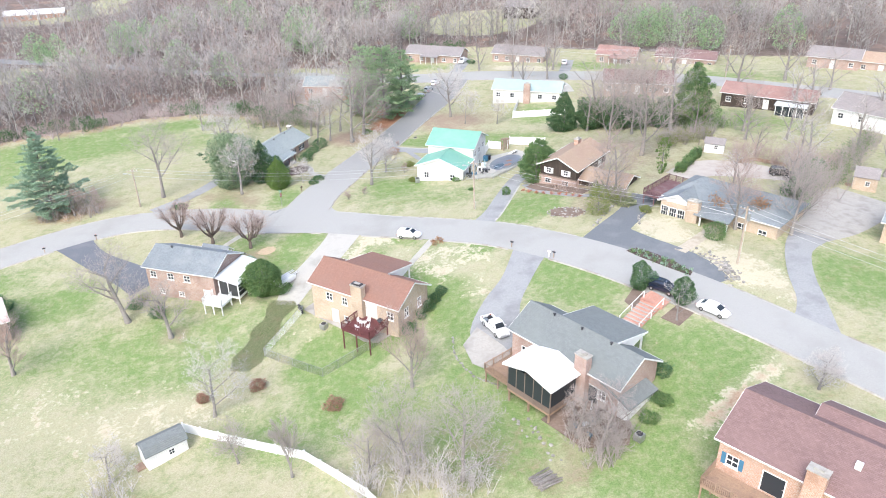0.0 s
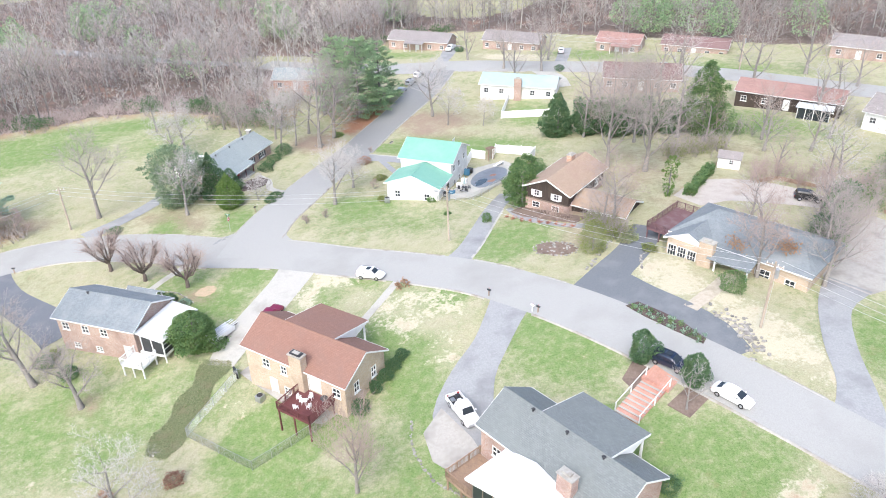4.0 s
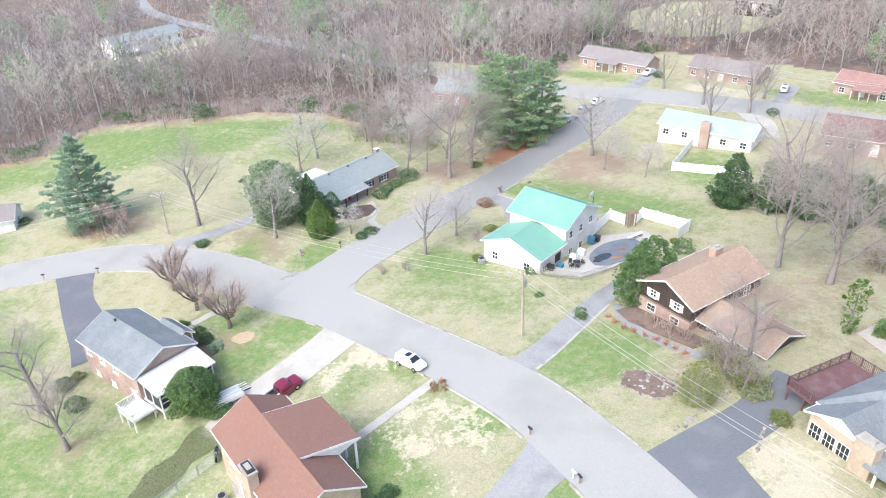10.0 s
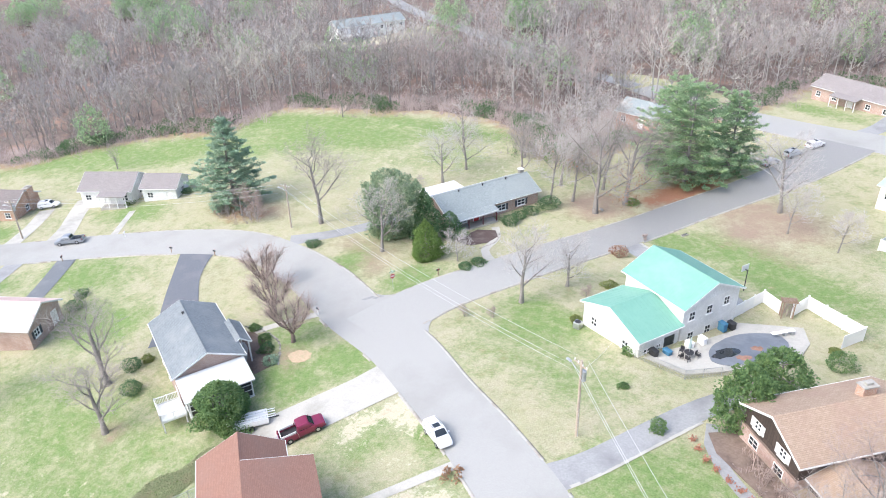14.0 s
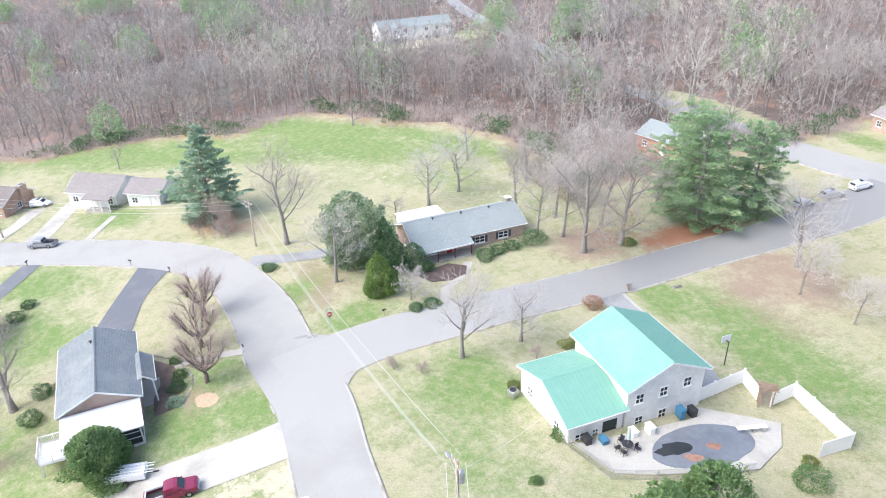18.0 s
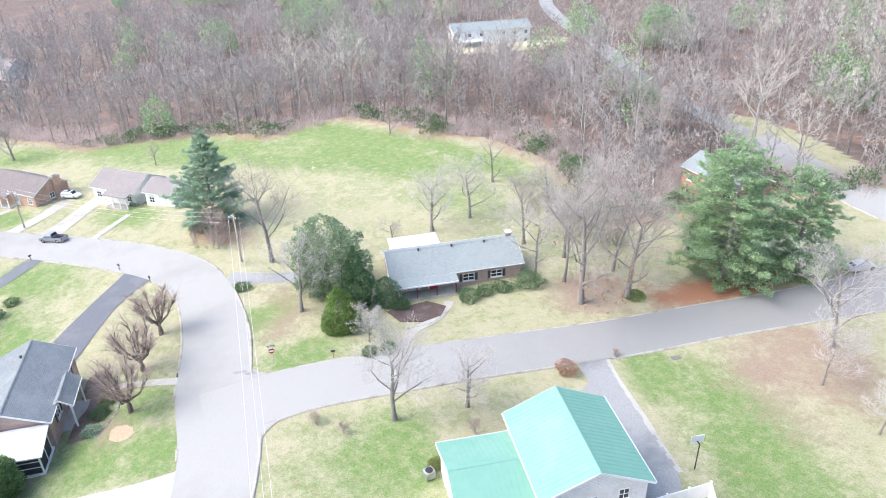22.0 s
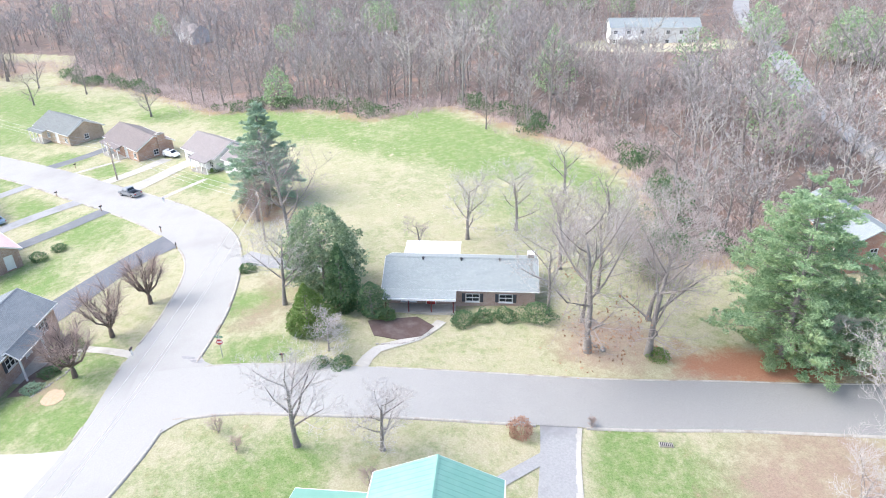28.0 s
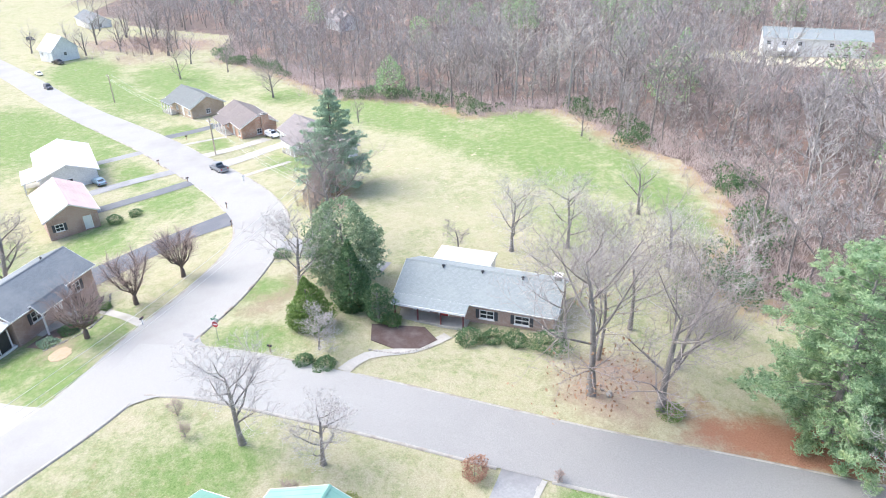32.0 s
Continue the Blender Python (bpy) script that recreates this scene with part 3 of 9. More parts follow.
# patches of another ground cover: x, y, radii, turn, strength
GREEN = [(-12.4, 66.6, 6, 4, 0, 0.9), (4, 56, 7, 6, 0, 1.2), (25, 62, 8, 6, 20, 1.2), (18, 51, 6, 5, 0, 1.1), (29, 56, 4, 4, 0, 1.0), (-7, 64, 5, 4, 0, 0.8), (11.5, 104, 3, 3.4, 0, 2.0), (-5.8, 151.4, 5, 2.6, -25, 1.0), (-10.5, 122.8, 8, 3.5, -20, .8), (-40.8, 119.4, 2.6, 6, 20, 1.0), (-97, 143, 18, 4, 30, .8), (-24.2, 103.9, 4, 3, 0, 1.0), (-27, 98.5, 4, 3, 0, 1.1), (-30.2, 121.1, 2.6, 4, 0, 1.0), (-38, 76, 8, 6, 0, .7), (-60, 91, 8, 5, 0, .8),
         (-190, 28, 22, 9, 30, 1.3), (-120, 45, 26, 12, 35, 1.1), (-165, 45, 16, 8, 35, 1.1), (5, 95, 3, 5, -30, 1.2), (-6, 100, 4, 2.5, 0, 1.0), (-3, 86, 3, 6, 20, 1.2), (-14.5, 75, 6, 3.6, 35, 2.2), (1, 77, 3, 8, 25, 1.2), (19, 66, 7, 4, 45, 1.2), (16, 84, 5, 5, 40, 1.2), (-104, 158, 30, 5, 22, 1), (-70, 172, 20, 4, 10, .9), (-135, 122, 16, 6, 50, 1), (-175, 62, 26, 10, 35, 1), (-150, 60, 20, 8, 40, .8), (-125, 60, 22, 10, 40, .8), (-13, 74, 9, 5, 35, 1), (5, 62, 7, 14, 30, .7), (-2, 84, 4, 9, 40, .7), (-3, 92, 7, 5, 40, .5), (-13, 97, 4, 5, 0, .6), (17, 80, 6, 6, 0, .9), (-45, 80, 14, 9, 20, .6), (-28, 82, 8, 8, 0, .6),
         (13, 105, 7, 5, 30, .9), (-5, 117, 12, 5, -20, .5), (8, 150, 14, 5, -25, 1), (22, 166, 6, 7, 0, 1), (-85, 158, 22, 7, 25, 1), (-118, 132, 22, 8, 45, .9), (-60, 158, 20, 8, 10, .4), (-92, 112, 6, 4, 30, .9),
         (-108, 93, 5, 3, 30, 1), (-120, 82, 6, 4, 40, 1), (-75, 96, 9, 5, 30, .8), (-90, 84, 9, 3, 30, .9), (-103, 72, 8, 4, 30, .9), (-33, 104, 5, 3, 0, .6), (-27, 98, 5, 4, 0, .7), (-40, 118, 3, 8, 20, .6), (28, 62, 8, 5, -40, .8),
         (30, 50, 10, 6, -40, .8), (20, 47, 7, 5, 0, .7), (52, 76, 6, 10, 40, .9), (60, 148, 16, 8, -30, .7), (45, 206, 14, 4, -25, .8), (-8, 221, 10, 3, -20, .8), (75, 186, 14, 5, -30, .6), (-150, 100, 12, 6, 40, .8), (-20, 62, 9, 5, 0, .6), (-160, 70, 14, 20, 40, .7)]
STRAW = [(31, 58.6, 7, 1.4, 37, 1.1), (26, 55, 3.5, 1.6, 40, .9), (-19.5, 79.5, 2.0, 1.2, -40, .7), (31.5, 90, 3.2, 3.2, 0, 1.3), (36.5, 80, 2.4, 6, 25, 1.3), (-2, 93, 4.5, 3.5, 30, .8), (-7.5, 95.5, 3, 2, 10, .6), (-88, 145, 24, 6, 25, .3), (-100, 140, 10, 6, 25, .3), (-70, 150, 16, 4, 15, .4), (-150, 224, 10, 22, 30, 1.1), (-62, 112.5, 5, 3, 30, .5), (-36, 66, 12, 5, 10, .7), (-12, 101, 4, 2.5, -20, 1), (-14.5, 97, 2.2, 4, 20, .9), (1, 91, 6, 5, 0, .85), (4, 84, 3, 4, 0, .6), (30.5, 93, 3.5, 4.5, -40, 1.0), (39, 79, 3, 9, 25, 1), (35, 86, 3, 4, 30, .9), (-80, 135, 26, 8, 25, .35), (-45, 160, 14, 7, 10, .4), (-60, 65, 22, 9, 20, .5), (-75, 84, 8, 5, 10, .3),
         (22, 211, 12, 3.6, -25, 1.2), (-60, 145, 18, 8, 20, .35), (-36, 72, 8, 6, 0, .4), (-158, 236, 26, 8, 72, 1.0)]
LEAFY = [(2, 165, 9, 9, 0, 1), (7, 157, 6, 5, 0, .7), (-22, 157.5, 6, 6, 0, 1.1), (-14, 164, 4, 5, 0, 1.0), (-38, 121, 4, 4, 0, .7), (-70, 124, 9, 4, 10, .8), (-42, 124, 7, 4, 0, .7), (34, 128, 13, 14, 0, .6), (55, 130, 8, 9, 0, .5), (24, 106, 4, 9, -30, .7), (20, 112, 7, 4, -30, .8), (-100, 172, 9, 3.5, 20, .9), (-30, 100.5, 4, 3, 0, .5), (-55, 106, 8, 5, 20, .4),
         (-46, 86, 3, 3, 0, .7), (-38.5, 82, 2.5, 2.5, 0, .7), (2, 54, 8, 5, 0, .6), (-238, 30, 14, 30, -20, 1.5), (-212, 36, 14, 12, 20, .7), (-2, 168, 8, 8, 0, .9), (10, 168, 6, 6, 0, .6), (12, 52, 5, 4, 0, .6), (40, 112, 9, 9, 0, .6)]
NEEDLE = [(-14.5, 171, 3.2, 10, -18, 1.3), (-19, 163, 3, 4, 0, .7), (-73, 122, 7, 4, 0, .8), (31, 58.6, 6.5, 0.9, 37, .75), (26, 55, 3, 1.2, 40, .6), (44, 118, 8, 2.5, 20, .7)]


def cover(x, y, rows):
    w = np.zeros(np.shape(x))
    for cx, cy, rx, ry, a, k in rows:
        w = np.maximum(w, k * np.clip(1.5 - ellipse(x, y, cx, cy, rx, ry, a), 0, 1))
    return w


def ground_mesh():
    xs = np.concatenate([[-4000, -1500, -700, -420], np.arange(-330, -132, 3.0), np.arange(-132, 86, 1.1), np.arange(86, 200, 4.0), [260, 420, 700, 1500, 4000]])
    ys = np.concatenate([[-4000, -1500, -600, -250], np.arange(-150, 24, 4.0), np.arange(24, 232, 1.1), np.arange(232, 420, 3.0), [500, 700, 1500, 4500]])
    gx, gy = np.meshgrid(xs, ys, indexing="ij")
    gz = land(gx, gy)
    gz = gz + 0.06 * np.sin(gx * 0.31 + 1.3 * np.sin(gy * 0.17)) * np.sin(gy * 0.27) * (np.abs(gx) < 300)
    near = np.minimum.reduce([lane_distance(gx, gy, l) for l in ROAD_LINES])
    flat = np.clip((near - 5) / 6, 0, 1)
    for _, pts, _, _ in DRIVES:
        wide = max(p[2] for p in pts)
        flat = np.minimum(flat, np.clip((lane_distance(gx, gy, smooth_line(pts)) - wide - 1) / 3, 0, 1))
    gz = land(gx, gy) + (gz - land(gx, gy)) * flat - 0.03
    idx = np.arange(gx.size).reshape(gx.shape)
    q = np.stack([idx[:-1, :-1], idx[1:, :-1], idx[1:, 1:], idx[:-1, 1:]], -1).reshape(-1, 4)
    tris = np.vstack([q[:, [0, 1, 2]], q[:, [0, 2, 3]]])
    verts = np.stack([gx, gy, gz], -1).reshape(-1, 3)
    me = mesh_np("ground", verts, tris, M_GROUND, True)
    x, y = verts[:, 0], verts[:, 1]
    woods = in_woods(x, y).astype(float)
    one = np.column_stack([cover(x, y, GREEN), cover(x, y, STRAW), cover(x, y, LEAFY), np.ones(len(x))])
    edge = lane_distance(x, y, smooth_line([(a, b, 1) for a, b in WOODS_EDGE if -240 < a < 20], 1.0))
    two = np.column_stack([woods, cover(x, y, NEEDLE), np.clip(1.25 - edge / 4.5, 0, 1), np.ones(len(x))])
    for name, arr in (("cover", one), ("floor", two)):
        at = me.color_attributes.new(name, "FLOAT_COLOR", "POINT")
        at.data.foreach_set("color", arr.astype(np.float32).ravel())
    return me


def ground_material():
    m, nt, p = tree_of("lawn_and_woodland_floor")
    tc = nt.nodes.new("ShaderNodeTexCoord")
    vec = tc.outputs["Object"]
    one, two = nt.nodes.new("ShaderNodeAttribute"), nt.nodes.new("ShaderNodeAttribute")
    one.attribute_name, two.attribute_name = "cover", "floor"
    s1, s2 = nt.nodes.new("ShaderNodeSeparateColor"), nt.nodes.new("ShaderNodeSeparateColor")
    nt.links.new(one.outputs["Color"], s1.inputs[0])
    nt.links.new(two.outputs["Color"], s2.inputs[0])
    broad, mid, fine = noise_of(nt, vec, 0.11, 5, 0.65), noise_of(nt, vec, 0.4, 6, 0.7), noise_of(nt, vec, 6.0, 6, 0.85)

    def plus(a, b, ka=1.0, kb=1.0):
        n1, n2 = node(nt, "ShaderNodeMath", operation="MULTIPLY"), node(nt, "ShaderNodeMath", operation="MULTIPLY_ADD")
        nt.links.new(a, n1.inputs[0])
        n1.inputs[1].default_value = ka
        nt.links.new(b, n2.inputs[0])
        n2.inputs[1].default_value = kb
        nt.links.new(n1.outputs[0], n2.inputs[2])
        return n2.outputs[0]

    straw = mix_of(nt, ramp_of(nt, fine, 0.3, 0.7), (0.28, 0.26, 0.165), (0.57, 0.53, 0.38))
    green = mix_of(nt, ramp_of(nt, fine, 0.3, 0.7), (0.095, 0.16, 0.042), (0.28, 0.38, 0.15))
    small = noise_of(nt, vec, 1.7, 5, 0.7)
    dull = mix_of(nt, ramp_of(nt, plus(mid, small, 0.6, 0.4), 0.42, 0.66), straw, mix_of(nt, 0.5, straw, green))
    clump = noise_of(nt, vec, 0.9, 7, 0.8)
    dull = mix_of(nt, ramp_of(nt, clump, 0.46, 0.62), dull, mix_of(nt, 0.45, dull, (0.45, 0.415, 0.27)))
    dull = mix_of(nt, ramp_of(nt, small, 0.6, 0.85), dull, (0.28, 0.225, 0.15))
    texture = plus(plus(broad, mid, 0.42, 0.44), small, 1.0, 0.34)
    col = mix_of(nt, ramp_of(nt, plus(texture, s1.outputs["Red"], 1.0, 0.3), 0.61, 0.83), dull, mix_of(nt, ramp_of(nt, clump, 0.46, 0.64), green, mix_of(nt, 0.5, green, straw)))
    pale = mix_of(nt, ramp_of(nt, fine, 0.3, 0.7), (0.45, 0.41, 0.29), (0.64, 0.6, 0.46))
    col = mix_of(nt, ramp_of(nt, plus(plus(mid, small, 0.55, 0.45), s1.outputs["Green"], 1.0, 0.2), 0.62, 0.7), col, pale)
    leaf = mix_of(nt, ramp_of(nt, fine, 0.3, 0.7), (0.25, 0.185, 0.14), (0.42, 0.33, 0.26))
    col = mix_of(nt, ramp_of(nt, plus(texture, s1.outputs["Blue"], 1.0, 0.3), 0.72, 0.95), col, leaf)
    rust = mix_of(nt, ramp_of(nt, fine, 0.3, 0.7), (0.29, 0.14, 0.085), (0.43, 0.235, 0.15))
    col = mix_of(nt, ramp_of(nt, plus(texture, s2.outputs["Green"], 0.9, 0.4), 0.72, 1.0), col, rust)
    wood = mix_of(nt, ramp_of(nt, plus(mid, fine, 0.6, 0.4), 0.35, 0.7), (0.125, 0.102, 0.09), (0.28, 0.222, 0.196))
    wood = mix_of(nt, ramp_of(nt, plus(broad, small, 0.8, 0.2), 0.52, 0.66), wood, (0.33, 0.22, 0.17))
    col = mix_of(nt, ramp_of(nt, plus(mid, s2.outputs["Blue"], 1.0, 0.3), 0.6, 0.9), col, mix_of(nt, ramp_of(nt, fine, 0.3, 0.7), (0.3, 0.2, 0.13), (0.43, 0.31, 0.21)))
    col = mix_of(nt, ramp_of(nt, plus(mid, s2.outputs["Red"], 0.35, 1.0), 0.45, 0.95), col, wood)
    nt.links.new(col, p.inputs["Base Color"])
    p.inputs["Roughness"].default_value = 1.0
    p.inputs["Specular IOR Level"].default_value = 0.1
    bump_of(nt, p, plus(fine, small, 0.6, 0.6), 0.8, 0.2)
    return m


M_GROUND = ground_material()
ground = tagged(new("ground", ground_mesh()), "sloping winter lawns of straw and green grass", "ground", kind="structure")

# ---- roads, kerbs and drives ----
laid("road_main", MAIN, M_ROAD, "wide pale grey asphalt street in a long curve", "road", 0.06)
laid("road_side", SIDE, M_ROAD_SIDE, "pale grey asphalt side street climbing between lawns", "road", 0.075)
laid("road_far", FAR, M_ROAD, "pale grey asphalt cross street", "road", 0.06)
laid("road_hill", HILL, M_ROAD_MID, "narrow grey lane winding through woods", "road", 0.06)
for nm, pts, mt, lb in DRIVES:
    laid(nm, pts, mt, lb, "driveway" if "drive" in nm else "path", 0.03, across=7)


def inside_drive(x, y):
    for _, pts, _, _ in DRIVES:
        for px, py, hw in smooth_line(pts, 1.0):
            if (x - px) ** 2 + (y - py) ** 2 < (hw + 0.35) ** 2:
                return True
    return False


def near_line(x, y, line, extra):
    d = np.hypot(line[:, 0] - x, line[:, 1] - y)
    k = d.argmin()
    return d[k] < line[k, 2] + extra


def kerb(name, road, side, others):
    """A low rolled kerb along one edge, open at drives and junctions."""
    line = smooth_line(road, 1.0)
    n = normals_of(line)
    prof = ((-0.14, 0.05), (-0.06, 0.1), (0.09, 0.105), (0.2, 0.02), (0.2, -0.15))
    verts, tris, last = [], [], None
    for k in range(len(line)):
        e = line[k, :2] + n[k] * side * line[k, 2]
        if not (-135 < e[0] < 100 and 30 < e[1] < 240) or inside_drive(*e) or any(near_line(*e, o, 0.3) for o in others):
            last = None
            continue
        z, base = land(e[0], e[1]), len(verts)
        for o, dz in prof:
            q = e + n[k] * side * o
            verts.append((q[0], q[1], z + dz))
        if last is not None:
            for j in range(len(prof) - 1):
                a, b, c, d = last + j, last + j + 1, base + j + 1, base + j
                tris += [(a, b, c), (a, c, d)]
        last = base
    tagged(new(name, mesh_np(name, verts, tris, M_KERB)), "low grey concrete kerb along the street", "kerb", kind="structure")


kerb("kerb_main_north", MAIN, 1, [ROAD_LINES[1]])
kerb("kerb_main_south", MAIN, -1, [ROAD_LINES[1]])
kerb("kerb_side_west", SIDE, 1, [ROAD_LINES[0], ROAD_LINES[2]])
kerb("kerb_side_east", SIDE, -1, [ROAD_LINES[0], ROAD_LINES[2]])
kerb("kerb_far_south", FAR, -1, [ROAD_LINES[1], ROAD_LINES[3]])


def fillet(name, corner, a, b):
    """Paving that rounds off a street corner."""
    pts = [(*corner, 0)]
    for t in np.linspace(0, 1, 9):
        q = (1 - t) ** 2 * np.array(a) + 2 * t * (1 - t) * np.array(corner) + t * t * np.array(b)
        pts.append((q[0], q[1], 0))
    v = [(x, y, land(x, y) + 0.06) for x, y, _ in pts]
    tagged(new(name, mesh_np(name, v, [(0, k, k + 1) for k in range(1, 9)], M_ROAD)), "rounded asphalt street corner", "road", kind="structure")


fillet("road_corner_east", (-21.5, 113.0), (-20.9, 117.8), (-16.0, 111.0))
fillet("road_corner_west", (-28.6, 114.4), (-28.2, 119.8), (-34.5, 116.0))

# ---- houses ----
CACHE = {}


def lattice(xs, zs, y0, y1):
    """One welded frame of upright and level bars: every second span of xs and zs is a bar."""
    bm = bmesh.new()
    v = {}

    def at(i, j, y):
        if (i, j, y) not in v:
            v[i, j, y] = bm.verts.new((xs[i], y, zs[j]))
        return v[i, j, y]

    nx, nz = len(xs) - 1, len(zs) - 1
    full = {(i, j) for i in range(nx) for j in range(nz) if i % 2 == 0 or j % 2 == 0}
    for i, j in full:
        bm.faces.new([at(i, j, y1), at(i + 1, j, y1), at(i + 1, j + 1, y1), at(i, j + 1, y1)])
        bm.faces.new([at(i, j, y0), at(i, j + 1, y0), at(i + 1, j + 1, y0), at(i + 1, j, y0)])
        for di, dj, a, b in ((-1, 0, (i, j), (i, j + 1)), (1, 0, (i + 1, j), (i + 1, j + 1)), (0, -1, (i, j), (i + 1, j)), (0, 1, (i, j + 1), (i + 1, j + 1))):
            if (i + di, j + dj) not in full:
                bm.faces.new([at(*a, y0), at(*b, y0), at(*b, y1), at(*a, y1)])
    return bm


def window_mesh(w, h, grid):
    key = ("win", w, h, grid)
    if key not in CACHE:
        f = 0.08
        xs, zs = [-w / 2, -w / 2 + f], [0, f, h / 2 - 0.03, h / 2 + 0.03, h - f, h]
        for k in range(1, grid):
            x = -w / 2 + w * k / grid
            xs += [x - 0.025, x + 0.025]
        bm = lattice(xs + [w / 2 - f, w / 2], zs, -0.12, 0.03)
        CACHE[key] = mesh_bm("window_frame", bm, M_TRIM)
        CACHE[key + ("pane",)] = mesh_bm("pane", boxes((-w / 2 + f, w / 2 - f, -0.08, -0.065, f, h - f)), M_GLASS)
        CACHE[key + ("sill",)] = mesh_bm("sill", boxes((-w / 2 - 0.08, w / 2 + 0.08, -0.02, 0.12, -0.07, 0.0)), M_TRIM)
        bs = boxes((-0.19, 0.19, 0.005, 0.05, 0, h))
        box(bs, -0.15, 0.15, 0.05, 0.065, 0.06, h - 0.06)
        CACHE[key + ("shutter",)] = mesh_bm("shutter", bs, M_SHUTTER)
        bs = boxes((-0.19, 0.19, 0.005, 0.05, 0, h), (-0.15, 0.15, 0.05, 0.06, 0.06, h - 0.06))
        CACHE[key + ("blue",)] = mesh_bm("shutter", bs, M_BLUE)
        bs = boxes((-0.19, 0.19, 0.005, 0.05, 0, h), (-0.15, 0.15, 0.05, 0.06, 0.06, h - 0.06))
        CACHE[key + ("white",)] = mesh_bm("shutter", bs, M_TRIM)
    return key


def door_mesh(w, h, mat):
    key = ("door", w, h, mat.name)
    if key not in CACHE:
        bm = boxes((-w / 2, w / 2, -0.12, -0.06, 0, h))
        for x in (-w / 4, w / 4):
            for z0, z1 in ((0.2, 0.9), (1.05, h - 0.15)):
                box(bm, x - w / 6, x + w / 6, -0.06, -0.045, z0, z1)
        CACHE[key] = mesh_bm("door_leaf", bm, mat)
        CACHE[key + ("frame",)] = mesh_bm("door_frame", boxes((-w / 2 - 0.1, -w / 2, -0.14, 0.04, 0, h + 0.1), (w / 2, w / 2 + 0.1, -0.14, 0.04, 0, h + 0.1), (-w / 2, w / 2, -0.14, 0.04, h, h + 0.1)), M_TRIM)
        CACHE[key + ("knob",)] = mesh_bm("door_handle", tube(bmesh.new(), (w / 2 - 0.1, -0.06, 1.0), (w / 2 - 0.1, 0.0, 1.0), 0.03, 0.03, 6), M_METAL)
    return key


def side_frame(s, L, W, u, inset):
    """The matrix whose x runs along a wall (outside on +y), at u metres along it. s: south, east, north or west wall in the house's own frame."""
    if s == "S":
        p, t, n = (u, inset), (1, 0), (0, -1)
    elif s == "E":
        p, t, n = (L - inset, u), (0, 1), (1, 0)
    elif s == "N":
        p, t, n = (L - u, W - inset), (-1, 0), (0, 1)
    else:
        p, t, n = (inset, W - u), (0, -1), (-1, 0)
    return Matrix(((t[0], n[0], 0, p[0]), (t[1], n[1], 0, p[1]), (0, 0, 1, 0), (0, 0, 0, 1)))


def wall_face(bm, m, u0, u1, z0, z1, holes, peak=None):
    """One wall in the frame m, with openings cut through and reveals; peak: (u, z) of a gable's top."""
    us = sorted({u0, u1, *[h[0] for h in holes], *[h[1] for h in holes]})
    zs = sorted({z0, z1, *[h[2] for h in holes], *[h[3] for h in holes]})

    def v(u, y, z):
        return bm.verts.new(m @ Vector((u, y, z)))

    for a, b in zip(us, us[1:]):
        for c, d in zip(zs, zs[1:]):
            if not any(h[0] - 1e-6 < (a + b) / 2 < h[1] + 1e-6 and h[2] - 1e-6 < (c + d) / 2 < h[3] + 1e-6 for h in holes):
                bm.faces.new([v(a, 0, c), v(b, 0, c), v(b, 0, d), v(a, 0, d)])
                bm.faces.new([v(a, -0.2, c), v(a, -0.2, d), v(b, -0.2, d), v(b, -0.2, c)])
    for a, b, c, d in holes:
        for p, q in (((a, c), (b, c)), ((b, c), (b, d)), ((b, d), (a, d)), ((a, d), (a, c))):
            bm.faces.new([v(p[0], 0, p[1]), v(q[0], 0, q[1]), v(q[0], -0.2, q[1]), v(p[0], -0.2, p[1])])
    if peak:
        bm.faces.new([v(u0, 0, z1), v(u1, 0, z1), v(peak[0], 0, peak[1])])
        bm.faces.new([v(u0, -0.2, z1), v(peak[0], -0.2, peak[1]), v(u1, -0.2, z1)])


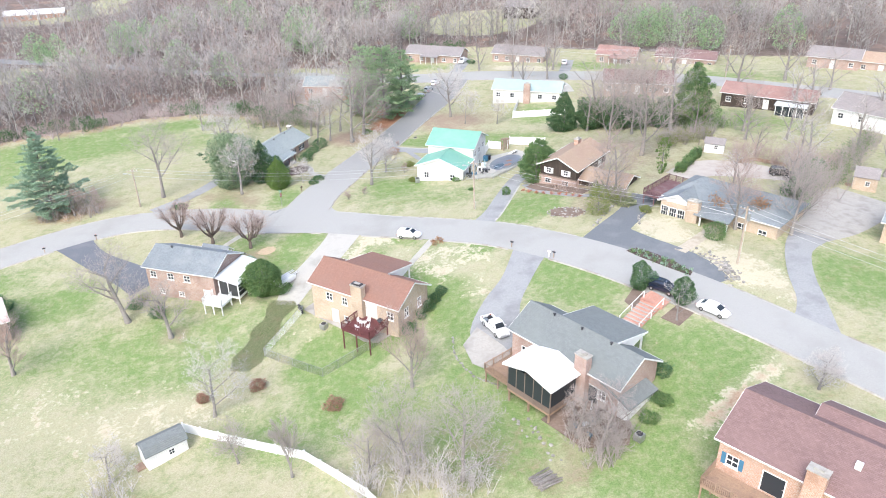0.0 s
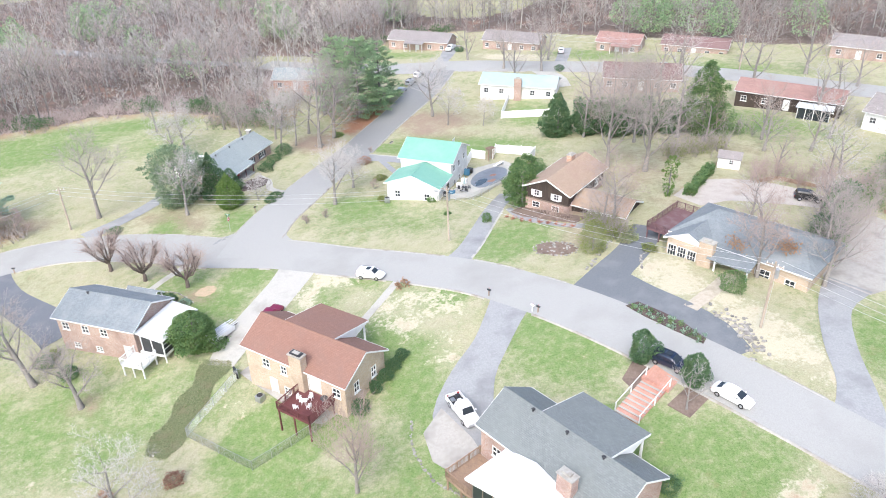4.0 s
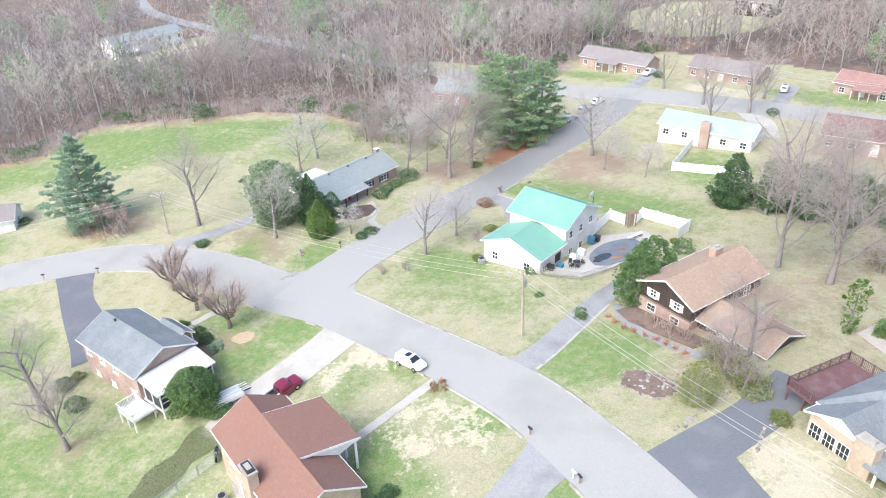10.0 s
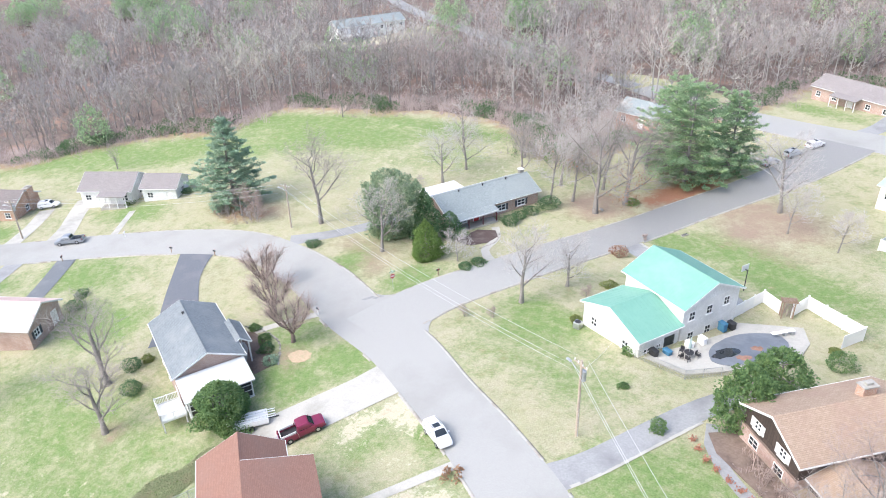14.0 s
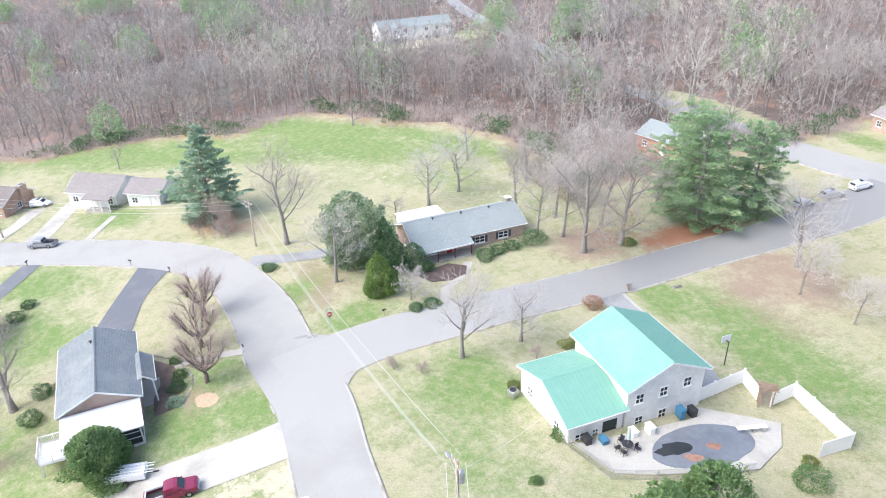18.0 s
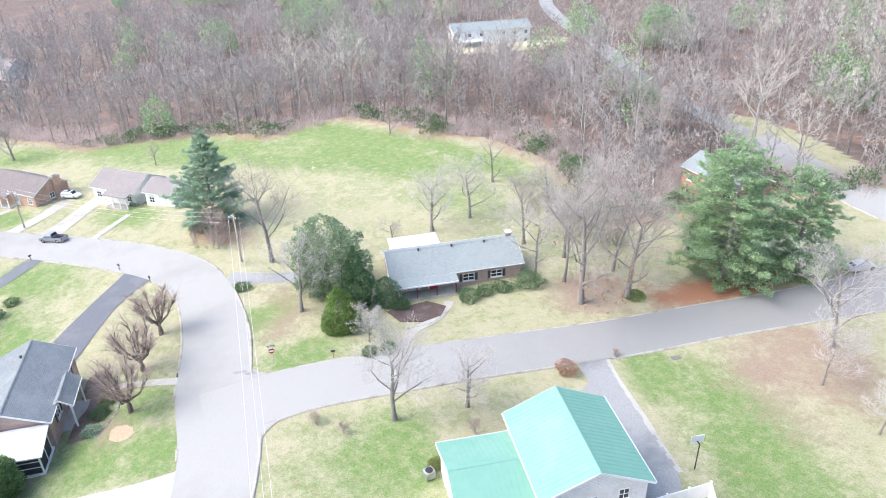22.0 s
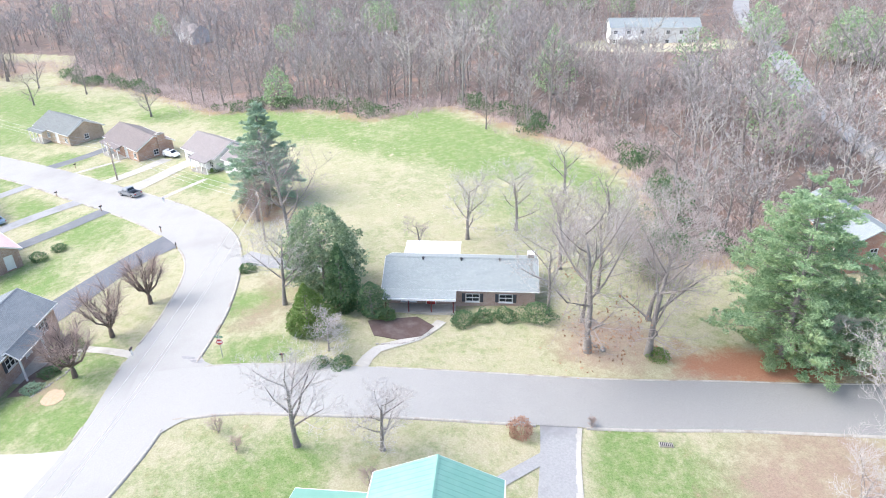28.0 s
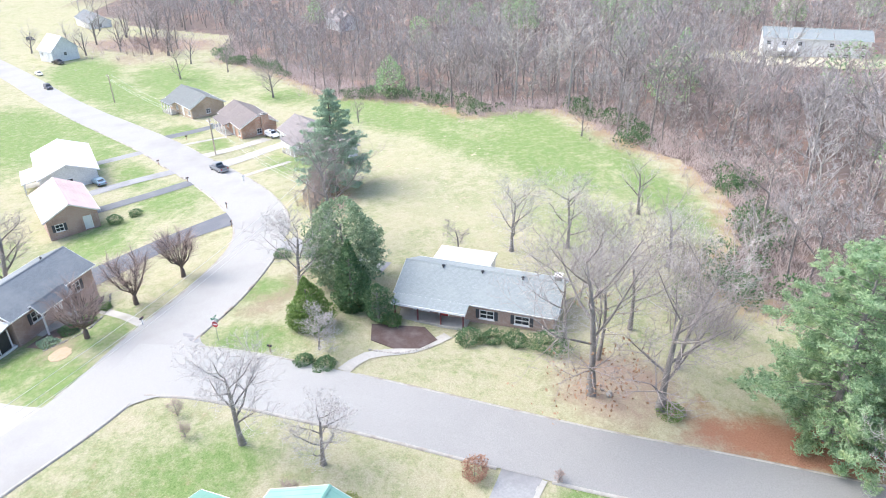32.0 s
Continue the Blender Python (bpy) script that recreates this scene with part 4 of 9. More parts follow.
def gable_roof(parent, L, W, z, rise, axis, mat, trim=True, thick=0.16, hip=0.0, x0=0.0, y0=0.0, name="roof", label="", ribs=0.0, trim_mat=None):
    """A pitched roof over the rectangle (x0..x0+L, y0..y0+W) whose eaves lie at z; axis: the way the ridge runs; hip: how far the ridge's ends stand in."""
    T = Matrix.Translation((x0, y0, 0)) if axis == "x" else Matrix(((0, 1, 0, x0), (1, 0, 0, y0), (0, 0, 1, 0), (0, 0, 0, 1)))
    a, b = (L, W) if axis == "x" else (W, L)
    bm = bmesh.new()
    if hip:
        top = [(0, 0, z), (a, 0, z), (a, b, z), (0, b, z)]
        r0, r1 = (hip, b / 2, z + rise), (a - hip, b / 2, z + rise)
        faces = [(top[0], top[1], r1, r0), (top[2], top[3], r0, r1), (top[3], top[0], r0), (top[1], top[2], r1)]
    else:
        r0, r1 = (0, b / 2, z + rise), (a, b / 2, z + rise)
        faces = [((0, 0, z), (a, 0, z), r1, r0), ((a, b, z), (0, b, z), r0, r1)]
    for f in faces:
        prism(bm, [T @ Vector(p) for p in f], 0, 0, -thick)
    ob = part(name, bm, mat, parent, label)
    cap = bmesh.new()
    for s in (-1, 1):
        prism(cap, [T @ Vector(p) for p in ((r0[0], b / 2, z + rise + 0.02), (r1[0], b / 2, z + rise + 0.02), (r1[0], b / 2 + s * 0.16, z + rise + 0.02 - 0.32 * rise / b), (r0[0], b / 2 + s * 0.16, z + rise + 0.02 - 0.32 * rise / b))], 0, 0, 0.025)
    part("ridge_cap", cap, mat, ob)
    if ribs:
        rb = bmesh.new()
        k = ribs / 2
        while k < a:
            for s in (0, 1):
                y_e, y_r = (0, b / 2) if s == 0 else (b, b / 2)
                prism(rb, [T @ Vector(p) for p in ((k, y_e, z), (k + 0.05, y_e, z), (k + 0.05, y_r, z + rise), (k, y_r, z + rise))], 0, 0, 0.018)
            k += ribs
        part("standing_ribs", rb, mat, ob)
    if trim:
        tm = trim_mat or M_TRIM
        for y, s in ((0, -1), (b, 1)):
            g = bmesh.new()
            prism(g, [T @ Vector(p) for p in ((0, y + s * 0.01, z - 0.02), (a, y + s * 0.01, z - 0.02), (a, y + s * 0.075, z - 0.02), (0, y + s * 0.075, z - 0.02))], 0, 0, -0.13)
            part("gutter", g, tm, ob)
        if not hip:
            for x in (0, a):
                for y in (0, b):
                    g = bmesh.new()
                    e = -0.035 if x == 0 else 0.0
                    prism(g, [T @ Vector(p) for p in ((x + e, y, z - 0.012), (x + e, b / 2, z + rise - 0.012), (x + e, b / 2, z + rise - 0.22), (x + e, y, z - 0.22))], *((T.to_3x3() @ Vector((0.035, 0, 0)))))
                    part("bargeboard", g, tm, ob)
    return ob


def house(name, label, x, y, head, L, W, zb, ze, rise, axis, wallm, roofm, wins=(), doors=(), inset=0.4, hip=0.0, trim=True, chim=(), gable_mat=None, parent=None, category="house", ribs=0.0, vents=0):
    """A house: its roof's rectangle starts at (x, y) and runs L along the heading and W to the left of it; zb: foot, ze: eaves."""
    ob = parent or thing(name, label, category, pose(x, y, zb, 0, 0, head))
    H = ze - zb
    i = inset
    by = {"S": [], "E": [], "N": [], "W": []}
    for s, u, v, w, h, *rest in wins:
        by[s].append((u - w / 2, u + w / 2, v, v + h))
    for s, u, v, w, h, *rest in doors:
        by[s].append((u - w / 2, u + w / 2, v, v + h))
    for s in "SENW":
        length = L if s in "SN" else W
        gable = (axis == "x") == (s in "EW") and not hip
        side = {"S": "south", "E": "east", "N": "north", "W": "west"}[s]
        m = side_frame(s, L, W, 0, i)
        bm = bmesh.new()
        top = H + (i * 2 * rise / (W if axis == "x" else L) if True else 0) - 0.17
        wall_face(bm, m, i, length - i, 0, top if not gable else H - 0.05, by[s])
        part("wall", bm, wallm, ob)
        if gable:
            bm = bmesh.new()
            k = rise / (length / 2)
            prism(bm, [m @ Vector(p) for p in ((i, 0, H - 0.05), (length - i, 0, H - 0.05), (length - i, 0, H + i * k - 0.17), (length / 2, 0, H + rise - 0.18), (i, 0, H + i * k - 0.17))], *(m.to_3x3() @ Vector((0, -0.18, 0))))
            part("gable_wall", bm, gable_mat or wallm, ob)
    gable_roof(ob, L, W, H, rise, axis, roofm, trim, hip=hip, ribs=ribs)
    for s, u, v, w, h, *rest in wins:
        grid = rest[0] if rest else 2
        key = window_mesh(w, h, grid)
        m = side_frame(s, L, W, 0, i) @ Matrix.Translation((u, 0, v))
        wo = part("window", CACHE[key], None, ob, m=m)
        part("pane", CACHE[key + ("pane",)], None, wo)
        part("sill", CACHE[key + ("sill",)], None, wo)
        if len(rest) > 1 and rest[1]:
            for dx in (-w / 2 - 0.22, w / 2 + 0.22):
                part("shutter", CACHE[key + (rest[1],)], None, wo, m=Matrix.Translation((dx, 0, 0)))
    for s, u, v, w, h, mt in doors:
        key = door_mesh(w, h, mt)
        d = part("door", CACHE[key + ("frame",)], None, ob, m=side_frame(s, L, W, 0, i) @ Matrix.Translation((u, 0, v)))
        part("door_leaf", CACHE[key], None, d)
        part("door_handle", CACHE[key + ("knob",)], None, d)
    for cx, cy, w, d, top, mt in chim:
        c = part("chimney", boxes((cx - w / 2, cx + w / 2, cy - d / 2, cy + d / 2, 0, top - zb)), mt, ob)
        part("chimney_cap", boxes((cx - w / 2 - 0.08, cx + w / 2 + 0.08, cy - d / 2 - 0.08, cy + d / 2 + 0.08, top - zb, top - zb + 0.12), (cx - w / 4, cx + w / 4, cy - d / 4, cy + d / 4, top - zb + 0.12, top - zb + 0.35)), M_KERB, c)
    for k in range(vents):
        fx = L * (0.25 + 0.5 * k / max(1, vents - 1))
        if axis == "x":
            part("roof_vent", tube(tube(bmesh.new(), (fx, W * 0.46, H + rise * 0.8), (fx, W * 0.46, H + rise * 0.86 + 0.35), 0.1), (fx, W * 0.46, H + rise * 0.86 + 0.35), (fx, W * 0.46, H + rise * 0.86 + 0.42), 0.2, 0.12), M_DARKMETAL, ob)
    return ob


def post(ob, x, y, z0, z1, w=0.14, mat=None, name="post"):
    return part(name, boxes((x - w / 2, x + w / 2, y - w / 2, y + w / 2, z0, z1)), mat or M_TRIM, ob)


def deck(ob, x0, x1, y0, y1, z, mat, foot, rail_sides="SEW", boards=True, label=""):
    """A raised timber deck with boards, posts down to foot and a railing."""
    n = max(2, int((y1 - y0) / 0.28))
    step = (y1 - y0) / n
    d = part("deck", boxes((x0, x1, y0, y1, z - 0.22, z - 0.06)), mat, ob, label)
    for k in range(n):
        part("deck_board", boxes((x0 - 0.03, x1 + 0.03, y0 + k * step + 0.012, y0 + (k + 1) * step - 0.012, z - 0.06, z)), mat, d)
    for px in (x0 + 0.1, (x0 + x1) / 2, x1 - 0.1):
        for py in (y0 + 0.1, y1 - 0.1):
            post(ob, px, py, foot, z - 0.2, 0.14, mat, "deck_post")
    runs = {"S": ((x0, y0), (x1, y0)), "N": ((x0, y1), (x1, y1)), "E": ((x1, y0), (x1, y1)), "W": ((x0, y0), (x0, y1))}
    for s in rail_sides:
        (ax, ay), (bx, by) = runs[s]
        railing(ob, ax, ay, bx, by, z, mat)
    return d


def railing(ob, ax, ay, bx, by, z, mat, high=0.95, gap=0.16):
    lx, ly = bx - ax, by - ay
    ln = math.hypot(lx, ly)
    m = pose(ax, ay, z, 0, 0, math.degrees(math.atan2(ly, lx)))
    bm = boxes((0, ln, -0.05, 0.05, high - 0.06, high), (0, ln, -0.03, 0.03, 0.08, 0.14))
    r = part("railing", bm, mat, ob, m=m)
    for k in range(int(ln / 1.6) + 2):
        u = min(ln, k * ln / max(1, int(ln / 1.6) + 1))
        part("rail_post", boxes((u - 0.05, u + 0.05, -0.05, 0.05, 0, high + 0.08)), mat, r)
    n = int(ln / gap)
    key = ("baluster", high, mat.name)
    if key not in CACHE:
        CACHE[key] = mesh_bm("baluster", boxes((-0.018, 0.018, -0.018, 0.018, 0.14, high - 0.06)), mat)
    for k in range(1, n):
        part("baluster", CACHE[key], None, r, m=Matrix.Translation((k * ln / n, 0, 0)))
    return r


def steps(ob, m, width, count, rise, tread, mat):
    for k in range(count):
        part("step", boxes((-width / 2, width / 2, k * tread, count * tread, k * rise, (k + 1) * rise), bevel=0.015), mat, ob, m=m)


def portico(ob, x0, x1, W, yf, H, rise, mat, floor):
    """A shallow roof that runs from the main ridge out over a tall front porch, with white cheeks and columns."""
    zr = H + rise
    drop = 0.19 * (yf - W / 2)
    bm = bmesh.new()
    prism(bm, [(x0, W / 2, zr + 0.05), (x1, W / 2, zr + 0.05), (x1, yf, zr - drop), (x0, yf, zr - drop)], 0, 0, -0.16)
    r = part("portico_roof", bm, mat, ob)
    for x, s in ((x0 + 0.3, 1), (x1 - 0.3, -1)):
        bm = bmesh.new()
        prism(bm, [(x, W / 2 + 0.2, zr - 0.2), (x, yf - 0.3, zr - drop - 0.12), (x, yf - 0.3, zr - drop - 0.55), (x, W - 0.2, H - 0.1)], 0.12 * s, 0, 0)
        part("cheek", bm, M_TRIM, ob, "white boarded cheek of the porch roof")
        bm = bmesh.new()
        prism(bm, [(x - s * 0.3, W / 2 + 0.1, zr + 0.06), (x - s * 0.3, yf, zr - drop + 0.01), (x - s * 0.3, yf, zr - drop - 0.24), (x - s * 0.3, W / 2 + 0.1, zr - 0.2)], -0.03 * s, 0, 0)
        part("bargeboard", bm, M_TRIM, r)
    part("beam", boxes((x0 + 0.2, x1 - 0.2, yf - 0.45, yf - 0.2, zr - drop - 0.5, zr - drop - 0.17)), M_TRIM, ob)
    part("porch_slab", boxes((x0 + 0.2, x1 - 0.2, W - 0.3, yf - 0.1, 0.2, floor)), M_CONC, ob)
    for k in range(4):
        x = x0 + 0.5 + (x1 - x0 - 1.0) * k / 3
        part("column", tube(bmesh.new(), (x, yf - 0.33, floor), (x, yf - 0.33, zr - drop - 0.5), 0.14, 0.12, 10), M_TRIM, ob)


# tan brick split-level with a red-brown roof
brown = house("tan_brick_house", "tan brick two-storey house with red-brown shingle roof", -19.2, 82.8, -31.4, 15.0, 7.7, -7.2, -0.8, 2.2, "x", M_TANBRICK, M_SHINGLE_BROWN,
              wins=[("S", 3.4, 4.3, 1.1, 1.2), ("S", 6.0, 4.3, 0.9, 1.2), ("S", 13.4, 4.3, 1.1, 1.2), ("S", 6.2, 1.6, 1.0, 1.0), ("E", 2.3, 4.2, 0.9, 1.4), ("E", 5.3, 4.2, 0.9, 1.4), ("W", 4.0, 4.2, 1.1, 1.2)],
              doors=[("S", 4.2, 1.0, 0.95, 2.05, M_TRIM), ("S", 10.4, 3.75, 1.6, 2.1, M_TRIM)], chim=[(8.6, 0.15, 1.7, 0.9, 1.0, M_TANBRICK)])
portico(brown, 3.6, 10.7, 7.7, 9.9, 6.4, 2.2, M_SHINGLE_BROWN, 3.2)
deck(brown, 8.6, 13.0, -3.6, 0.35, 3.7, M_DECK, 0.0, "SEW", label="dark red stained timber deck")
part("flue_cover", boxes((7.9, 9.3, -0.2, 0.5, 8.35, 8.5)), M_DARKMETAL, brown)

# blue-grey roofed house with a screened porch
navy = house("pink_brick_ranch", "weathered pink brick house with blue-grey shingle roof", -45.7, 92.0, -17.1, 12.4, 8.1, -8.7, -3.0, 1.9, "x", M_PINKBRICK, M_SHINGLE_NAVY,
             wins=[("S", 1.6, 3.9, 1.1, 1.1), ("S", 4.6, 3.9, 1.1, 1.1), ("S", 7.4, 3.9, 1.1, 1.1), ("S", 2.6, 1.3, 1.0, 0.8), ("S", 6.0, 1.3, 1.0, 0.8), ("N", 3.4, 3.7, 1.4, 1.3, 2, "shutter"), ("N", 9.3, 3.7, 1.2, 1.3, 2, "shutter"), ("E", 4.0, 3.8, 1.2, 1.2)],
             doors=[("N", 6.2, 3.0, 0.95, 2.05, M_TRIM), ("S", 10.5, 1.0, 0.9, 2.0, M_TRIM)], gable_mat=M_PINKBRICK, vents=1)
pr = bmesh.new()
prism(pr, [(12.2, 0.3, 5.45), (16.0, 0.3, 4.75), (16.0, 7.8, 4.75), (12.2, 7.8, 5.45)], 0, 0, -0.14)
part("porch_roof", pr, M_WHITEROOF, navy, "white flat porch roof")
part("porch_floor", boxes((12.1, 15.8, 0.6, 7.5, 2.25, 2.5)), M_TRIM, navy)
for px, py in ((15.7, 0.7), (15.7, 3.0), (15.7, 5.3), (15.7, 7.4), (12.6, 0.7), (14.1, 0.7), (12.6, 7.4), (14.1, 7.4)):
    post(navy, px, py, -0.5 if px > 15 or py < 1 else 2.0, 4.8, 0.13)
part("porch_screen", boxes((15.68, 15.72, 0.8, 7.3, 2.6, 4.7)), M_SCREEN, navy, "dark insect screen")
part("porch_screen", boxes((12.7, 15.6, 7.38, 7.42, 2.6, 4.75)), M_SCREEN, navy, "dark insect screen")
part("porch_screen", boxes((12.7, 15.6, 0.68, 0.72, 2.6, 4.75)), M_SCREEN, navy, "dark insect screen")
for z in (3.3, 4.0):
    part("porch_rail", boxes((15.63, 15.77, 0.7, 7.4, z, z + 0.07)), M_TRIM, navy)
deck(navy, 11.5, 14.6, -2.2, 0.4, 2.4, M_TRIM, -0.6, "SEW", label="small white painted deck")
gable_roof(navy, 4.6, 2.4, 5.35, 0.9, "x", M_SHINGLE_NAVY, x0=5.2, y0=7.1, name="entry_roof")
for px in (5.5, 9.5):
    post(navy, px, 9.2, 2.0, 5.3, 0.16)
part("entry_slab", boxes((5.2, 9.8, 7.6, 9.6, 1.4, 2.25)), M_CONC, navy)

# teal metal-roofed house by the pool
teal = house("teal_roof_house", "white brick split-level house with teal metal roof", -6.1, 124.4, -19.6, 9.7, 6.4, -4.2, 0.3, 1.8, "y", M_WHITEWALL, M_TEAL, inset=0.35,
             wins=[("S", 2.2, 2.1, 1.0, 1.2), ("S", 7.3, 2.1, 1.0, 1.2), ("E", 1.6, 2.1, 1.1, 1.0), ("E", 3.2, 2.1, 0.7, 1.0), ("W", 3.0, 2.1, 1.2, 1.2)], doors=[("E", 4.7, 1.6, 1.6, 2.05, M_GLASS)], ribs=0.45)
part("upper_wall", boxes((0.4, 9.4, 6.3, 14.7, 0.2, 6.6)), M_WHITEWALL, teal)
for gx, gd in ((9.395, -0.2), (0.405, 0.2)):
    bm = bmesh.new()
    prism(bm, [(gx, 6.3, 6.55), (gx, 14.7, 6.55), (gx, 10.5, 8.45)], gd, 0, 0)
    part("upper_gable", bm, M_SIDING, teal)
gable_roof(teal, 9.9, 9.2, 6.6, 2.05, "x", M_TEAL, x0=-0.05, y0=5.9, name="upper_roof", ribs=0.45)
for u, v in ((7.6, 4.6), (10.2, 4.6), (12.8, 4.9), (7.8, 1.9), (10.4, 1.9)):
    key = window_mesh(0.9, 1.1, 2)
    wo = part("window", CACHE[key], None, teal, m=Matrix(((0, 1, 0, 9.42), (1, 0, 0, u), (0, 0, 1, v), (0, 0, 0, 1))))
    part("pane", CACHE[key + ("pane",)], None, wo, m=Matrix.Translation((0, 0.08, 0)))
    part("sill", CACHE[key + ("sill",)], None, wo)

# grey-roofed brick ranch across the side street
grey = house("brick_ranch", "red brick ranch house with grey-green shingle roof", -36.3, 135.6, 71.7, 17.9, 8.2, -5.9, -2.9, 1.9, "x", M_PINKBRICK, M_SHINGLE_GREY,
             wins=[("S", 10.4, 1.2, 1.6, 1.1, 2, "shutter"), ("S", 14.2, 1.2, 1.6, 1.1, 2, "shutter"), ("S", 3.0, 1.0, 1.8, 1.4, 3), ("E", 4.1, 1.2, 1.2, 1.1), ("W", 4.1, 1.2, 1.2, 1.1)],
             doors=[("S", 5.6, 0.5, 1.0, 2.05, M_RED)], vents=3)
pr = bmesh.new()
prism(pr, [(0.3, 0.25, 3.06), (8.6, 0.25, 3.06), (8.6, -1.5, 2.62), (0.3, -1.5, 2.62)], 0, 0, -0.14)
part("porch_roof", pr, M_SHINGLE_GREY, grey)
part("porch_fascia", boxes((0.3, 8.6, -1.56, -1.5, 2.4, 2.64)), M_TRIM, grey)
part("porch_slab", boxes((0.4, 8.5, -1.4, 0.4, 0.0, 0.72)), M_CONC, grey)
for px in (0.6, 3.2, 5.8, 8.3):
    post(grey, px, -1.25, 0.7, 2.5, 0.14, M_DECK)
part("rear_roof", boxes((1.5, 8.5, 8.0, 12.0, 2.55, 2.72)), M_WHITEROOF, grey, "flat white roof of a rear addition")
part("rear_wall", boxes((1.7, 8.3, 8.0, 11.8, 0, 2.55)), M_SIDING, grey)
ch = part("chimney", boxes((16.7, 17.4, 4.3, 5.0, 4.0, 5.35)), M_STONE, grey)
part("chimney_cap", boxes((16.6, 17.5, 4.2, 5.1, 5.35, 5.45)), M_VINYL, ch)

# salmon-roofed house with dark upper storey
salmon = house("dark_timber_house", "two-storey house with dark timber upper floor and salmon roof", 21.7, 110.2, 54.8, 13.0, 7.8, -1.4, 3.8, 1.8, "x", M_DARKWOOD, M_SHINGLE_TAN,
               wins=[("W", 2.2, 3.85, 0.9, 0.95, 2, "white"), ("W", 5.4, 3.85, 0.9, 0.95, 2, "white"), ("N", 4, 3.2, 1.2, 1.1), ("N", 9, 3.2, 1.2, 1.1), ("S", 10, 3.2, 1.2, 1.1)], inset=0.45, chim=[(9.2, 4.6, 1.3, 0.8, 6.2, M_ORANGEBRICK)])
part("lower_wall", boxes((0.41, 12.5, 0.42, 7.38, 0.0, 3.3)), M_PINKBRICK, salmon)
part("band_board", boxes((0.34, 0.44, 0.4, 7.4, 3.3, 3.46)), M_BROWNFRAME, salmon)
for u in (2.2, 5.4):
    key = window_mesh(1.2, 0.9, 2)
    wo = part("window", CACHE[key], None, salmon, m=Matrix(((0, -1, 0, 0.39), (-1, 0, 0, 7.8 - u), (0, 0, 1, 2.05), (0, 0, 0, 1))))
    part("pane", CACHE[key + ("pane",)], None, wo, m=Matrix.Translation((0, 0.09, 0)))
gable_roof(salmon, 6.6, 8.4, 3.5, 1.4, "y", M_SHINGLE_TAN, x0=1.2, y0=-8.0, name="wing_roof")
part("wing_wall", boxes((1.7, 7.3, -7.6, 0.5, 0.0, 3.5)), M_DARKWOOD, salmon)
bm = bmesh.new()
prism(bm, [(1.75, -7.58, 3.45), (7.25, -7.58, 3.45), (4.5, -7.58, 4.7)], 0, 0.15, 0)
part("wing_gable", bm, M_DARKWOOD, salmon)
for u in (-6.0, -3.2):
    part("garage_door", boxes((1.62, 1.7, u - 1.1, u + 1.1, 0.9, 3.0)), M_TRIM, salmon, "white panelled garage door")

# charcoal-roofed brick split-level with a sunroom
black = house("charcoal_roof_house", "pink brick split-level house with charcoal shingle roof", 6.6, 67.4, -48.5, 15.4, 7.5, -5.6, 1.4, 2.2, "x", M_PINKBRICK, M_SHINGLE_BLACK,
              wins=[("S", 13.0, 4.3, 1.1, 1.2), ("S", 2.4, 4.3, 1.1, 1.2), ("E", 4.6, 4.2, 1.2, 1.4), ("W", 4.0, 4.2, 1.1, 1.2), ("N", 2.6, 5.0, 1.2, 1.2), ("N", 13.2, 5.0, 1.2, 1.2)], doors=[("S", 11.9, 3.3, 1.4, 2.1, M_GLASS)],
              chim=[(10.6, 0.1, 1.5, 0.9, 3.2, M_PINKBRICK)], vents=3)
portico(black, 4.6, 12.0, 7.5, 9.6, 7.0, 2.2, M_SHINGLE_BLACK, 4.0)
gable_roof(black, 6.8, 5.0, 6.75, 0.9, "y", M_WHITEROOF, x0=3.9, y0=-4.9, name="sunroom_roof", label="bright white sunroom roof")
part("sunroom_floor", boxes((4.3, 10.3, -4.5, 0.3, 3.2, 3.45)), M_WOOD, black)
part("sunroom_glass", boxes((4.4, 10.2, -4.42, -4.38, 4.1, 6.6), (10.18, 10.22, -4.3, 0.3, 4.1, 6.6), (4.38, 4.42, -4.3, 0.3, 4.1, 6.6)), M_GLASS, black, "dark sunroom windows")
part("sunroom_wall", boxes((4.3, 10.3, -4.46, -4.34, 3.4, 4.1), (10.14, 10.26, -4.3, 0.3, 3.4, 4.1), (4.34, 4.46, -4.3, 0.3, 3.4, 4.1)), M_BROWNFRAME, black)
for px in (4.35, 5.55, 6.75, 7.95, 9.15, 10.25):
    post(black, px, -4.4, 3.4, 6.75, 0.1, M_BROWNFRAME)
for px in (4.5, 7.3, 10.1):
    post(black, px, -4.3, -1.2, 3.2, 0.18, M_WOOD)
deck(black, 0.3, 4.2, -3.9, 0.35, 3.3, M_WOOD, -1.0, "SW", label="raised wooden deck")
lean = bmesh.new()
prism(lean, [(12.6, 0.2, 6.7), (16.6, 0.2, 5.2), (16.6, 5.2, 5.2), (12.6, 5.2, 6.7)], 0, 0, -0.15)
part("lean_to_roof", lean, M_SHINGLE_BLACK, black)
part("lean_to_wall", boxes((14.9, 16.2, 0.5, 5.0, 0.0, 5.2)), M_TRIM, black, "white boarded side wall")

